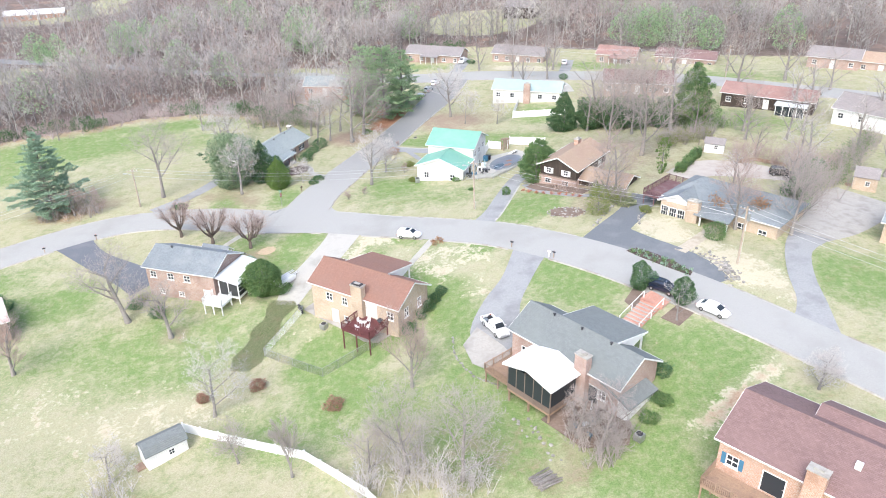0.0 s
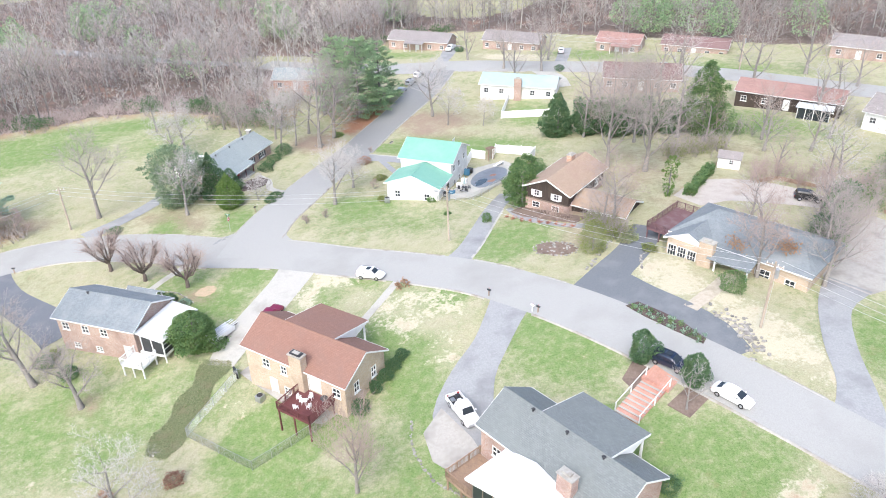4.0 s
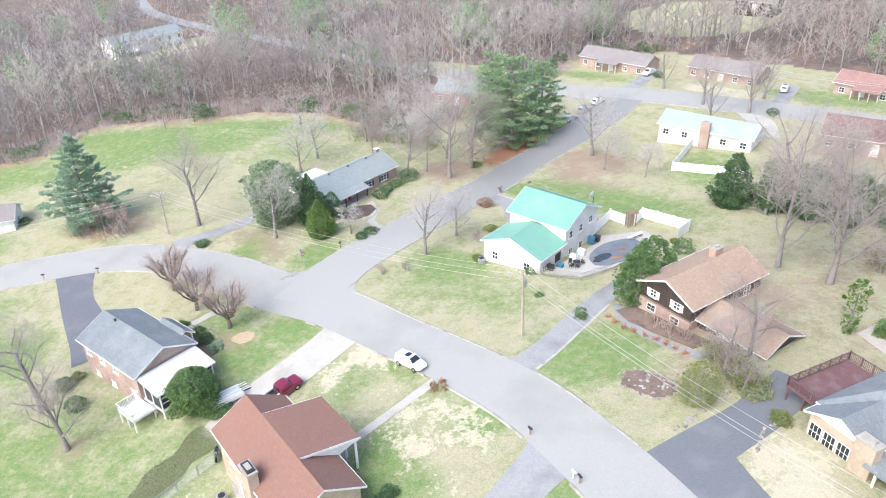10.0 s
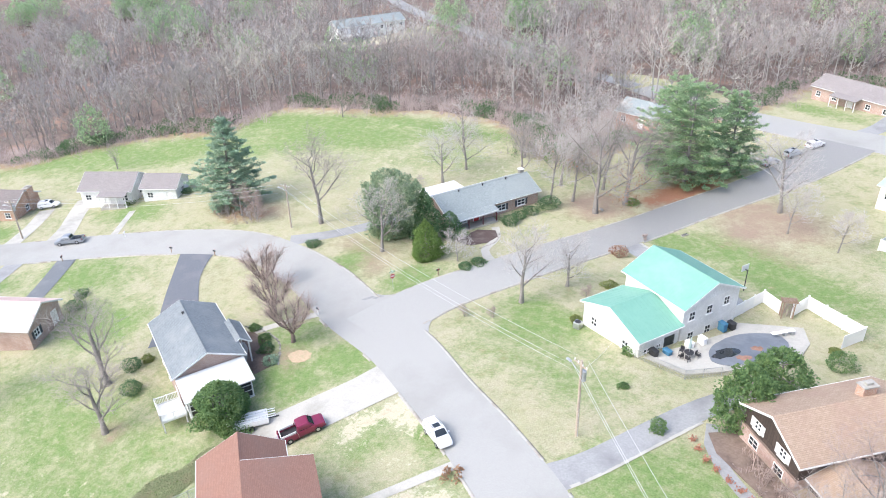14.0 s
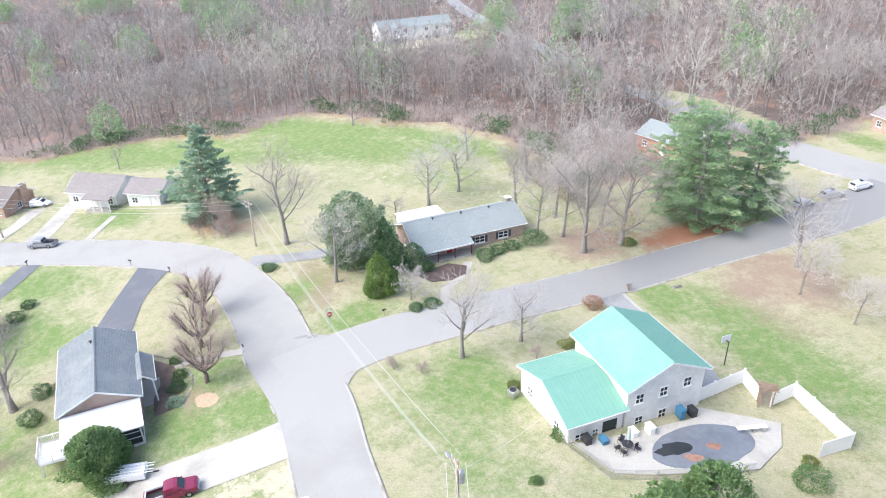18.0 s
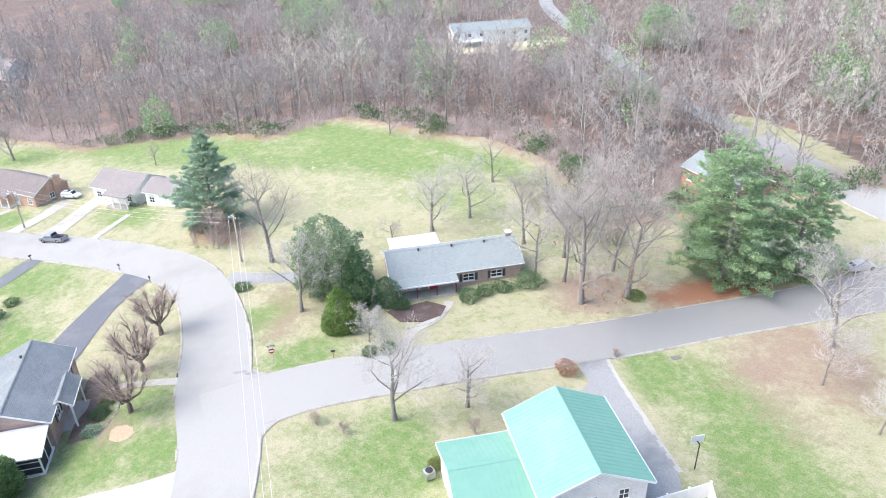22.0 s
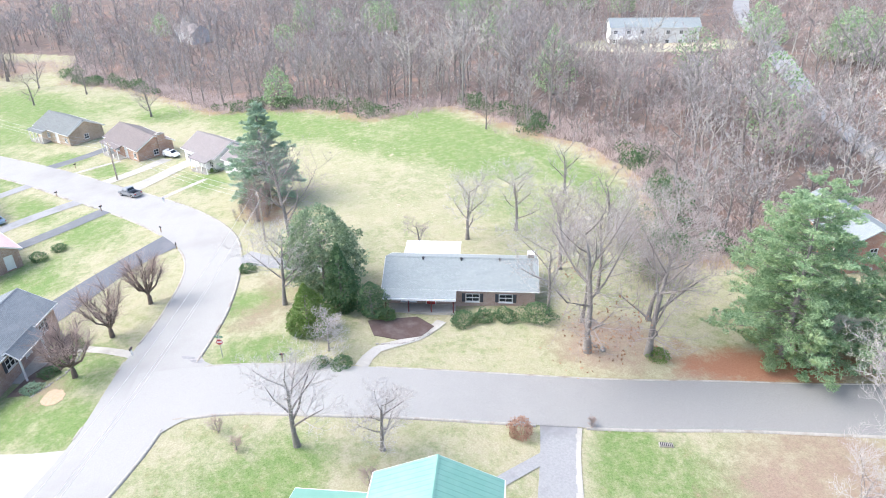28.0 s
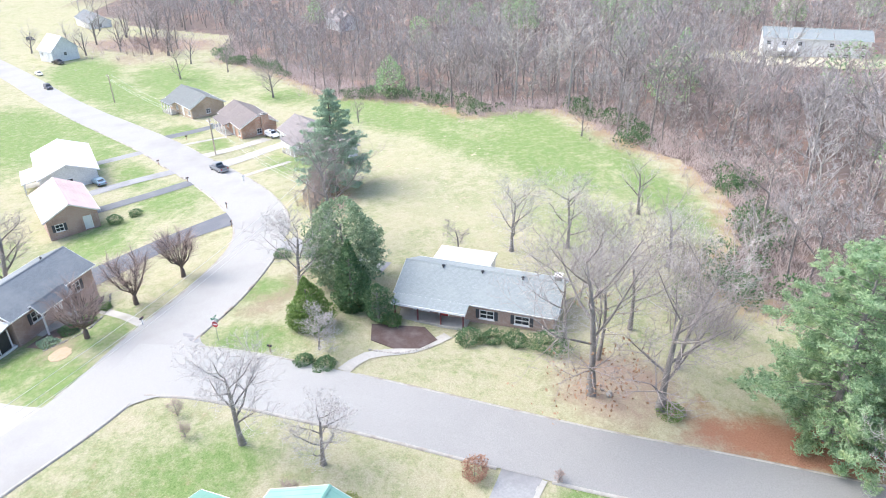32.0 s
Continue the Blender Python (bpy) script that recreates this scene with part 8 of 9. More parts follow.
TOPS = [utility_pole("tall wooden utility pole with a street lamp", 4.4, 107.0, 8.3, -20, 1.3, True, (-0.25, 0.1)), utility_pole("brown wooden utility pole with a transformer", 37.4, 80.6, 8.2, -45, 0, True, (0.1, -0.4)),
        utility_pole("wooden utility pole with a lamp near a conifer", -58.3, 122.7, 7.6, 10, 1.1, False, (0.0, 0.0)), utility_pole("grey wooden utility pole near brick houses", -100.6, 96.0, 7.4, 40, 0.9, True), utility_pole("distant wooden utility pole", -150.6, 54.2, 7.4, 45, 0.0, False),
        utility_pole("wooden utility pole by the far street", 28.5, 200.0, 8.5, -20, 0, True), utility_pole("wooden utility pole by the far street", 73.0, 184.5, 8.5, -35, 0, True)]
RIGHT_END = Vector((78.0, 44.0, land(78, 44) + 8))


def wire(a, b, dz, side, sag, r=0.02, label=""):
    d = (b - a)
    n = Vector((-d.y, d.x, 0)).normalized() * side
    pts = [a.lerp(b, k / 14) + n + Vector((0, 0, dz - sag * 4 * (k / 14) * (1 - k / 14))) for k in range(15)]
    ob = new("overhead_wire", mesh_np("overhead_wire", *limbs_mesh([(pts, [r] * 15, 2)], lambda l: True, r), M_WIRE))
    tagged(ob, label or "thin pale overhead wire slung between poles", "wire", "overhead wires")


for a, b, sg in ((TOPS[0], TOPS[1], 1.0), (TOPS[2], TOPS[0], 1.5), (TOPS[3], TOPS[2], 1.0), (TOPS[4], TOPS[3], 1.2), (TOPS[1], RIGHT_END, 1.2), (TOPS[5], TOPS[6], 1.2)):
    for dz, side in ((-0.2, -0.7), (-0.2, 0.7), (-1.4, 0.05)):
        wire(a, b, dz, side, sg)
wire(TOPS[0], Vector((0.5, 121.9, 1.6)), -1.2, 0, 0.5, 0.015, "thin service wire running to a white house")
wire(TOPS[1], Vector((41.5, 88.9, 4.9)), -1.2, 0, 0.4, 0.015, "thin service wire running to a brick house")


# ---- street furniture ----
def mailbox(label, x, y, head, col, pale=False):
    ob = thing("mailbox", label, "mailbox", at_plan(x, y, head, -0.1) @ Matrix.Scale(1 / PLAN, 4))
    part("post", boxes((-0.06, 0.06, -0.06, 0.06, 0, 1.1)), M_TRIM if pale else M_WOOD, ob)
    bm = bmesh.new()
    prof = [(-0.11, 1.1), (0.11, 1.1)] + [(0.11 * math.cos(a), 1.22 + 0.11 * math.sin(a)) for a in np.linspace(0, math.pi, 7)]
    prism(bm, [(px, -0.28, pz) for px, pz in prof], 0, 0.56, 0)
    part("box", bm, col, ob)
    part("flag", boxes((0.112, 0.125, 0.0, 0.05, 1.2, 1.45)), M_RED, ob)
    part("door", boxes((-0.1, 0.1, -0.3, -0.281, 1.12, 1.3), bevel=0.02), col, ob)


for mx, my, hd, cl, lb, pale in ((9.2, 91.7, 57, M_DARKMETAL, "black mailbox on a wooden post", False), (14.6, 86.9, 45, M_DARKMETAL, "black mailbox beside a white one", False), (14.0, 87.3, 45, M_VINYL, "white mailbox beside a black one", True), (-69.2, 107.4, 120, M_DARKMETAL, "black mailbox at a driveway", False),
                                (-61.4, 110.4, 100, M_DARKMETAL, "black mailbox at a driveway", False), (-34.2, 108.4, 75, M_SHUTTER, "white mailbox pedestal with a dark box", True), (-27.6, 123.9, -15, M_DARKMETAL, "black mailbox on the side street", False), (-82.8, 106.3, 220, M_VINYL, "white mailbox by a footpath", True),
                                (-84.0, 96.2, 40, M_DARKMETAL, "black mailbox at a driveway", False), (-95.6, 86.6, 40, M_DARKMETAL, "black mailbox at a driveway", False), (-112.5, 86.2, 220, M_DARKMETAL, "black mailbox at the kerb", False)):
    mailbox(lb, mx, my, hd, cl, pale)


def stop_sign(x, y, head):
    ob = thing("stop_sign", "red octagonal stop sign with green street blades above", "road sign", at_plan(x, y, head, -0.2))
    part("post", tube(bmesh.new(), (0, 0, 0), (0, 0, 2.95), 0.035, 0.035, 6), M_METAL, ob)
    for nm, r, t, mt in (("plate", 0.38, 0.0, M_VINYL), ("face", 0.35, 0.012, M_RED)):
        bm = bmesh.new()
        prism(bm, [(r * math.sin(radians(22.5 + 45 * k)), -0.045 - t, 2.2 + r * math.cos(radians(22.5 + 45 * k))) for k in range(8)], 0, 0.012, 0)
        part(nm, bm, mt, ob)
    part("lettering", boxes((-0.24, 0.24, -0.0612, -0.058, 2.12, 2.28)), M_VINYL, ob, "white bar of lettering")
    for k, a in enumerate((0, 90)):
        b = part("street_blade", boxes((-0.4, 0.4, -0.01, 0.01, 2.72 + 0.2 * k, 2.9 + 0.2 * k)), M_SIGNGREEN, ob, "green street name blade", m=pose(0, 0, 0, 0, 0, a))
        part("lettering", boxes((-0.28, 0.28, -0.014, 0.014, 2.78 + 0.2 * k, 2.84 + 0.2 * k)), M_VINYL, b, "white bar of lettering")


M_SIGNGREEN = surface("sign_green", (0.02, 0.2, 0.09), (0.03, 0.24, 0.11), 6, 1, None, 0.5, 0.0)
stop_sign(-30.2, 117.9, 75)


# ---- fences ----
def fence(name, label, pts, high, mat, kind):
    ob = thing(name, label, "fence", pose(0, 0, 0))
    for (ax, ay), (bx, by) in zip(pts, pts[1:]):
        ln = math.hypot(bx - ax, by - ay)
        n = max(1, round(ln / 2.4))
        for k in range(n):
            p0 = (ax + (bx - ax) * k / n, ay + (by - ay) * k / n)
            p1 = (ax + (bx - ax) * (k + 1) / n, ay + (by - ay) * (k + 1) / n)
            z0, z1 = land(*p0), land(*p1)
            head = math.degrees(math.atan2(p1[1] - p0[1], p1[0] - p0[0]))
            seg = ln / n
            m = pose(p0[0], p0[1], z0, 0, 0, head)
            sl = (z1 - z0)
            if kind == "vinyl":
                part("post", boxes((-0.065, 0.065, -0.065, 0.065, -0.2, high + 0.08), (-0.085, 0.085, -0.085, 0.085, high + 0.08, high + 0.13)), mat, ob, m=m)
                bm = bmesh.new()
                prism(bm, [(0.065, -0.02, 0.06 + sl * 0.03), (seg - 0.065, -0.02, 0.06 + sl), (seg - 0.065, -0.02, high - 0.12 + sl), (0.065, -0.02, high - 0.12 + sl * 0.03)], 0, 0.04, 0)
                pn = part("panel", bm, mat, ob, m=m)
                for z in (0.05, high - 0.12):
                    bm = bmesh.new()
                    prism(bm, [(0.065, -0.035, z + sl * 0.03), (seg - 0.065, -0.035, z + sl), (seg - 0.065, -0.035, z + 0.11 + sl), (0.065, -0.035, z + 0.11 + sl * 0.03)], 0, 0.07, 0)
                    part("rail", bm, mat, pn)
                bm = bmesh.new()
                for j in range(1, 15):
                    u = seg * j / 15
                    box(bm, u - 0.006, u + 0.006, -0.026, 0.026, 0.16 + sl * j / 15, high - 0.13 + sl * j / 15)
                part("tongue_joints", bm, mat, pn)
            else:
                part("post", tube(bmesh.new(), (0, 0, -0.2), (0, 0, high + 0.05), 0.035, 0.035, 6), M_METAL, ob, m=m)
                part("top_rail", tube(bmesh.new(), (0, 0, high), (seg, 0, high + sl), 0.025, 0.025, 5), M_METAL, ob, m=m)
                bm = bmesh.new()
                step = 0.16
                for s in (-1, 1):
                    u = -high
                    while u < seg:
                        a0, a1 = max(0.0, u), min(seg, u + high)
                        if a1 > a0:
                            f0, f1 = (a0 - u), (a1 - u)
                            za, zb = (f0, f1) if s > 0 else (high - f0, high - f1)
                            tube(bm, (a0, 0, za + sl * a0 / seg), (a1, 0, zb + sl * a1 / seg), 0.008, 0.008, 3)
                        u += step
                part("wire_mesh", bm, M_METAL, ob, "woven wire", m=m)
    return ob


fence("white_fence", "long white vinyl privacy fence across back lawns", [(-31.4, 64.0), (-19.3, 58.9), (-15.8, 57.4), (-11.7, 53.9), (-8.4, 51.0), (-3.5, 45.0)], 1.3, M_VINYL, "vinyl")
fence("pool_fence", "white vinyl privacy fence beside a pool", [(7.4, 135.4), (8.7, 141.6), (11.2, 139.6)], 1.7, M_VINYL, "vinyl")
fence("pool_fence", "white vinyl privacy fence around a pool garden", [(12.5, 139.6), (13.2, 142.8), (20.0, 138.4), (18.7, 135.2)], 1.7, M_VINYL, "vinyl")
fence("yard_fence", "white vinyl fence around a rear yard", [(18.6, 178.0), (15.8, 164.4), (28.0, 161.6)], 1.6, M_VINYL, "vinyl")
fence("chain_link_fence", "grey chain-link fence around a small back yard", [(-20.6, 84.2), (-24.4, 76.2), (-15.8, 70.6), (-8.6, 75.2)], 1.25, M_METAL, "link")
fence("chain_link_fence", "grey chain-link fence behind a terrace", [(2.6, 121.4), (8.4, 120.6), (11.0, 123.2), (16.0, 129.6)], 1.1, M_METAL, "link")


# ---- sheds ----
def shed(name, label, x, y, head, L, W, wall, rise, wallm, roofm, gambrel=False):
    ob = thing(name, label, "shed", at_plan(x, y, head, -0.15))
    part("body", boxes((0, L, 0, W, 0, wall)), wallm, ob)
    if gambrel:
        prof = [(-0.15, wall), (W * 0.18, wall + rise * 0.68), (W / 2, wall + rise), (W * 0.82, wall + rise * 0.68), (W + 0.15, wall)]
    else:
        prof = [(-0.2, wall - 0.08), (W / 2, wall + rise), (W + 0.2, wall - 0.08)]
    for s in range(len(prof) - 1):
        (ya, za), (yb, zb) = prof[s], prof[s + 1]
        bm = bmesh.new()
        prism(bm, [(-0.15, ya, za), (L + 0.15, ya, za), (L + 0.15, yb, zb), (-0.15, yb, zb)], 0, 0, 0.07)
        part("roof", bm, roofm, ob)
    for xx, d in ((0.0, 0.08), (L, -0.08)):
        bm = bmesh.new()
        prism(bm, [(xx, max(0, min(W, p[0])), p[1]) for p in prof], d, 0, 0)
        part("gable", bm, wallm, ob)
    part("door", boxes((-0.04, 0.0, W / 2 - 0.7, W / 2 - 0.02, 0.1, 1.9), (-0.04, 0.0, W / 2 + 0.02, W / 2 + 0.7, 0.1, 1.9)), M_TRIM, ob)
    key = window_mesh(0.7, 0.8, 2)
    wo = part("window", CACHE[key], None, ob, m=Matrix(((1, 0, 0, L * 0.6), (0, -1, 0, -0.01), (0, 0, 1, 0.9), (0, 0, 0, 1))))
    part("pane", CACHE[key + ("pane",)], None, wo, m=Matrix.Translation((0, 0.075, 0)))
    part("step", boxes((-1.0, -0.1, W / 2 - 0.6, W / 2 + 0.6, 0.0, 0.22)), M_WOOD, ob)
    return ob


shed("garden_shed", "white garden shed with dark gambrel roof", -33.4, 58.2, 41, 4.6, 2.6, 2.0, 1.1, M_SIDING, M_SHINGLE_BLACK, True)
shed("garden_shed", "white garden shed on a gravel yard", 47.6, 124.8, -25, 3.4, 2.7, 1.9, 0.8, M_SIDING, M_SHINGLE_WARM)
shed("garden_shed", "tan brick shed with dark doors", 65.4, 106.2, -30, 3.4, 3.4, 2.3, 1.2, M_TANBRICK, M_SHINGLE_WARM)

# ---- brick steps down from the street ----
bs = thing("brick_steps", "salmon brick steps with white handrails", "steps", at_plan(20.9, 69.6, -45.0 + 90, 0.0))
run = 7.2
fall = land(25.9, 74.2) - land(20.9, 69.6)
part("landing", boxes((run - 2.2, run + 0.4, -1.5, 1.5, fall - 1.2, fall + 0.12)), M_SALMONSTEP, bs)
for k in range(8):
    x0 = (run - 2.2) * k / 8
    part("step", boxes((x0, (run - 2.2) * (k + 1) / 8 + 0.02, -1.25, 1.25, -0.8, 0.1 + fall * (k + 1) / 9), bevel=0.02), M_SALMONSTEP, bs)
    part("nosing", boxes((x0 - 0.03, x0 + 0.2, -1.25, 1.25, 0.06 + fall * (k + 1) / 9, 0.115 + fall * (k + 1) / 9)), M_CONC, bs, "pale concrete nosing")
for s in (-1.3, 1.3):
    bm = tube(bmesh.new(), (0.1, s, 1.0), (run - 1.6, s, fall + 1.05), 0.045, 0.045, 6)
    part("handrail", bm, M_TRIM, bs)
    for f in (0.02, 0.5, 0.98):
        x0 = 0.1 + f * (run - 1.7)
        part("rail_post", boxes((x0 - 0.05, x0 + 0.05, s - 0.05, s + 0.05, -0.2 + f * fall, 1.05 + f * fall)), M_TRIM, bs)


# ---- flat beds, terraces, pool ----
def flat(name, label, pts, mat, category, dz=0.05, kind="structure", deep=0.3):
    bm = bmesh.new()
    top = [bm.verts.new((x, y, land(x, y) + dz)) for x, y in pts]
    f = bm.faces.new(top)
    ext = bmesh.ops.extrude_face_region(bm, geom=[f])
    for v in ext["geom"]:
        if isinstance(v, bmesh.types.BMVert):
            v.co.z -= deep
    bmesh.ops.triangulate(bm, faces=bm.faces[:])
    return tagged(new(name, mesh_bm(name, bm, mat)), label, category, kind=kind)


def oval(cx, cy, rx, ry, head, n=28, wob=0.0, seed=1):
    rng = random.Random(seed)
    out = []
    c, s = math.cos(radians(head)), math.sin(radians(head))
    for k in range(n):
        a = 6.2832 * k / n
        q = 1 + rng.uniform(-wob, wob)
        u, v = rx * q * math.cos(a), ry * q * math.sin(a)
        out.append((cx + u * c - v * s, cy + u * s + v * c))
    return out


flat("terrace_pool", "pale concrete pool terrace", [(3.4, 121.9), (8.2, 121.3), (10.7, 123.6), (16.1, 130.2), (16.0, 134.4), (14.4, 137.6), (8.0, 134.6), (8.6, 132.6), (6.0, 127.0)], M_CONC, "terrace", 0.14)
POOL = [(p[0], p[1]) for p in oval(11.3, 129.7, 4.9, 2.75, 66, 30, 0.03, 4)]
flat("pool", "kidney-shaped pool under a slate-blue winter cover", POOL, M_POOLCOVER, "pool", 0.19, "structure", 0.4)
flat("cover_puddle", "dark puddle of rainwater on a pool cover", oval(9.9, 127.4, 1.6, 0.8, 60, 16, 0.22, 5), M_WATER, "puddle", 0.205, "structure", 0.01)
for cx, cy, sd in ((11.6, 127.6, 6), (12.0, 130.2, 7)):
    flat("leaf_drift", "brown leaves lying on a pool cover", oval(cx, cy, 0.75, 0.5, 40, 16, 0.3, sd), surface("wet_leaves", (0.3, 0.16, 0.11), (0.4, 0.24, 0.18), 7, 1, None, 0.9, 0.4), "leaves", 0.21, "structure", 0.012)
db = thing("diving_board", "white diving board on a low stand", "diving board", at_plan(13.5, 135.0, 235, 0.14))
part("board", boxes((-0.8, 2.0, -0.25, 0.25, 0.5, 0.56), bevel=0.02), M_VINYL, db)
part("stand", boxes((-0.7, -0.3, -0.3, 0.3, 0, 0.5), (0.3, 0.5, -0.25, 0.25, 0, 0.5)), M_METAL, db)
flat("plant_bed_grey", "dark mulched plant bed by a porch", [(-33.0, 133.4), (-30.0, 133.6), (-28.6, 136.0), (-28.8, 138.6), (-30.6, 140.4), (-33.0, 139.0)], M_MULCH, "plant bed", 0.06)
flat("plant_bed_lawn", "round stony plant bed in a front lawn", oval(18.4, 100.7, 2.7, 1.7, -20, 30, 0.16, 8), M_LITTER, "plant bed", 0.07)
flat("plant_bed_salmon", "brown plant bed before a timber house", [(13.6, 113.8), (15.2, 111.6), (18.8, 109.4), (22.2, 107.4), (24.0, 109.0), (20.6, 111.2), (15.4, 115.4)], M_LITTER, "plant bed", 0.06)
flat("plant_bed_navy", "stony plant bed along a brick house", [(-42.5, 100.2), (-38.5, 101.6), (-34.6, 101.2), (-31.0, 98.6), (-31.6, 96.6), (-36.0, 98.2), (-41.6, 99.6)], M_LITTER, "plant bed", 0.05)
flat("plant_bed_island", "planted island between a drive and the street", [(24.4, 86.0), (25.9, 86.5), (28.1, 84.1), (29.9, 81.7), (31.2, 79.1), (30.7, 78.4), (28.3, 81.0), (26.0, 83.7)], M_MULCH, "plant bed", 0.12)
flat("plant_bed_steps", "brown mulched beds beside brick steps", [(21.6, 74.6), (23.6, 77.6), (25.4, 76.6), (22.4, 72.8)], M_LITTER, "plant bed", 0.05)
flat("plant_bed_steps_lower", "brown mulched bed beside brick steps", [(25.0, 70.6), (28.6, 73.6), (30.0, 71.8), (26.6, 68.8)], M_LITTER, "plant bed", 0.05)
flat("terrace_brown", "pale concrete terrace behind a tan brick house", [(-20.6, 84.9), (-16.8, 81.4), (-13.9, 78.8), (-11.2, 76.0), (-9.3, 75.2), (-6.6, 77.0), (-13.6, 83.0), (-18.6, 87.0)], M_APRON, "terrace", 0.06)
flat("terrace_black", "worn brown terrace behind a house", [(9.4, 57.6), (13.0, 53.2), (17.4, 52.8), (18.2, 55.4), (13.4, 60.2)], M_LITTER, "terrace", 0.1)
flat("apron_black", "pale concrete apron beside a driveway", [(1.6, 71.6), (2.6, 68.0), (5.2, 65.6), (8.0, 66.4), (6.4, 70.0), (3.4, 74.4)], M_APRON, "terrace", 0.05)
for k, (cx, cy) in enumerate(((-31.3, 114.4), (-30.3, 115.3))):
    flat("road_patch", "small dark tar patch in a street junction", oval(cx, cy, 0.75, 0.28, 60, 16, 0.3, 12 + k), M_ROAD_MID, "road patch", 0.085, "structure", 0.02)
flat("bare_patch", "round patch of bare tan soil in a lawn", oval(-29.4, 101.6, 1.5, 1.1, 20, 26, 0.09, 9), surface("bare_soil", (0.42, 0.31, 0.21), (0.54, 0.42, 0.3), 4, 1.6, (0.36, 0.34, 0.2), 1, 0.5), "bare soil", 0.02)



# ---- stones, plant tufts ----
def stone_mesh(seed):
    rng = random.Random(seed)
    bm = bmesh.new()
    bmesh.ops.create_icosphere(bm, subdivisions=1, radius=1)
    for v in bm.verts:
        v.co *= rng.uniform(0.75, 1.15)
        v.co.z *= 0.6
    return mesh_bm("stone", bm, M_STONE)


STONES = [stone_mesh(s) for s in range(4)]


def stone_row(name, label, pts, size, gap, seed, width=0.15):
    rng = random.Random(seed)
    ob = thing(name, label, "stone edging", pose(0, 0, 0))
    line = smooth_line([(x, y, 0) for x, y in pts], gap)
    for x, y, _ in line:
        x, y = x + rng.gauss(0, width), y + rng.gauss(0, width)
        s = size * rng.uniform(0.6, 1.35)
        m = pose(x, y, land(x, y) + 0.2 * s, 0, 0, rng.uniform(0, 360)) @ Matrix.Diagonal((s, s * rng.uniform(.7, 1), s, 1))
        part("stone", STONES[rng.randrange(4)], None, ob, m=m)
    return ob


stone_row("stone_edging", "rough pale stones edging a dark driveway", [(33.0, 84.4), (35.0, 81.6), (35.2, 78.4), (34.9, 75.4)], 0.26, 0.3, 1, 0.4)
stone_row("stone_edging", "rough pale stones along a driveway bank", [(35.4, 82.4), (36.2, 79.4), (36.0, 76.6)], 0.24, 0.28, 2, 0.45)
stone_row("stone_edging", "low stone wall beside a driveway", [(21.6, 94.6), (24.4, 98.9), (27.0, 102.8)], 0.22, 0.3, 3, 0.2)
stone_row("stone_edging", "stone edging round a dry lawn", [(28.0, 93.4), (28.6, 96.4), (30.4, 97.8)], 0.18, 0.28, 4, 0.06)
stone_row("stone_edging", "curved stone border beside a driveway", [(0.4, 73.4), (0.6, 70.0), (2.6, 66.0), (5.4, 63.6)], 0.17, 0.3, 5, 0.06)
stone_row("stone_edging", "stones ringing a lawn bed", [(15.6, 101.8), (17.4, 102.8), (20.6, 101.4), (21.2, 99.6), (19.2, 98.6), (16.2, 100.0), (15.6, 101.8)], 0.17, 0.34, 6, 0.1)
for k, row in enumerate(([(16.4, 101.6), (18.4, 101.8), (20.2, 100.8)], [(16.6, 100.8), (18.6, 100.6), (20.4, 100.0)], [(17.2, 100.0), (19.2, 99.6)])):
    stone_row("bed_stones", "grey stones lying in a lawn bed", row, 0.22, 0.45, 30 + k, 0.25)
stone_row("stone_edging", "rough pale rocks heaped beside a driveway", [(33.8, 83.2), (35.6, 80.6), (35.9, 77.6)], 0.3, 0.26, 41, 0.5)
stone_row("stone_edging", "pale edging stones along a curved bed", [(-28.2, 133.6), (-27.8, 136.6), (-29.4, 140.0)], 0.15, 0.26, 7, 0.04)
stone_row("stone_edging", "pale edging stones along a curved bed", [(-42.8, 100.8), (-38.6, 102.4), (-34.0, 102.0), (-30.4, 99.2)], 0.15, 0.28, 8, 0.04)
stone_row("stone_pile", "loose stones at the foot of a bare tree", [(-22.6, 155.6), (-21.6, 156.0)], 0.26, 0.3, 9, 0.2)
stone_row("stone_edging", "stones edging a terrace slope", [(7.0, 58.4), (8.6, 55.6), (10.4, 52.4)], 0.25, 0.4, 10, 0.4)


def tuft_mesh(seed, mat, n=26, r=0.3, hgt=0.4):
    rng = random.Random(seed)
    return mesh_np("tuft", *leaf_cloud([(rng.gauss(0, r * .5), rng.gauss(0, r * .5), abs(rng.gauss(hgt * .5, hgt * .3))) for _ in range(n)], 0.12, seed), mat)


TUFT_G, TUFT_R, TUFT_D, TUFT_B = tuft_mesh(1, M_SPRUCE), tuft_mesh(2, M_REDPLANT, 50, 0.34, 0.4), tuft_mesh(4, M_DEADLEAF, 40, 0.34, 0.4), tuft_mesh(3, M_HOLLY, 40, 0.45, 0.5)
rng = random.Random(21)
for k in range(30):
    u = k // 3 / 9.0
    px, py = 25.4 + (30.6 - 25.4) * u + rng.gauss(0, .15) + (k % 3 - 1) * 0.4, 85.4 + (79.2 - 85.4) * u + rng.gauss(0, .15) + (k % 3 - 1) * 0.3
    ob = thing("bedding_plant", "low grey-green bedding plant in a planted island", "plant", at_plan(px, py, rng.uniform(0, 360), 0.08), "island plants")
    part("foliage", TUFT_G if k % 4 else TUFT_B, None, ob)
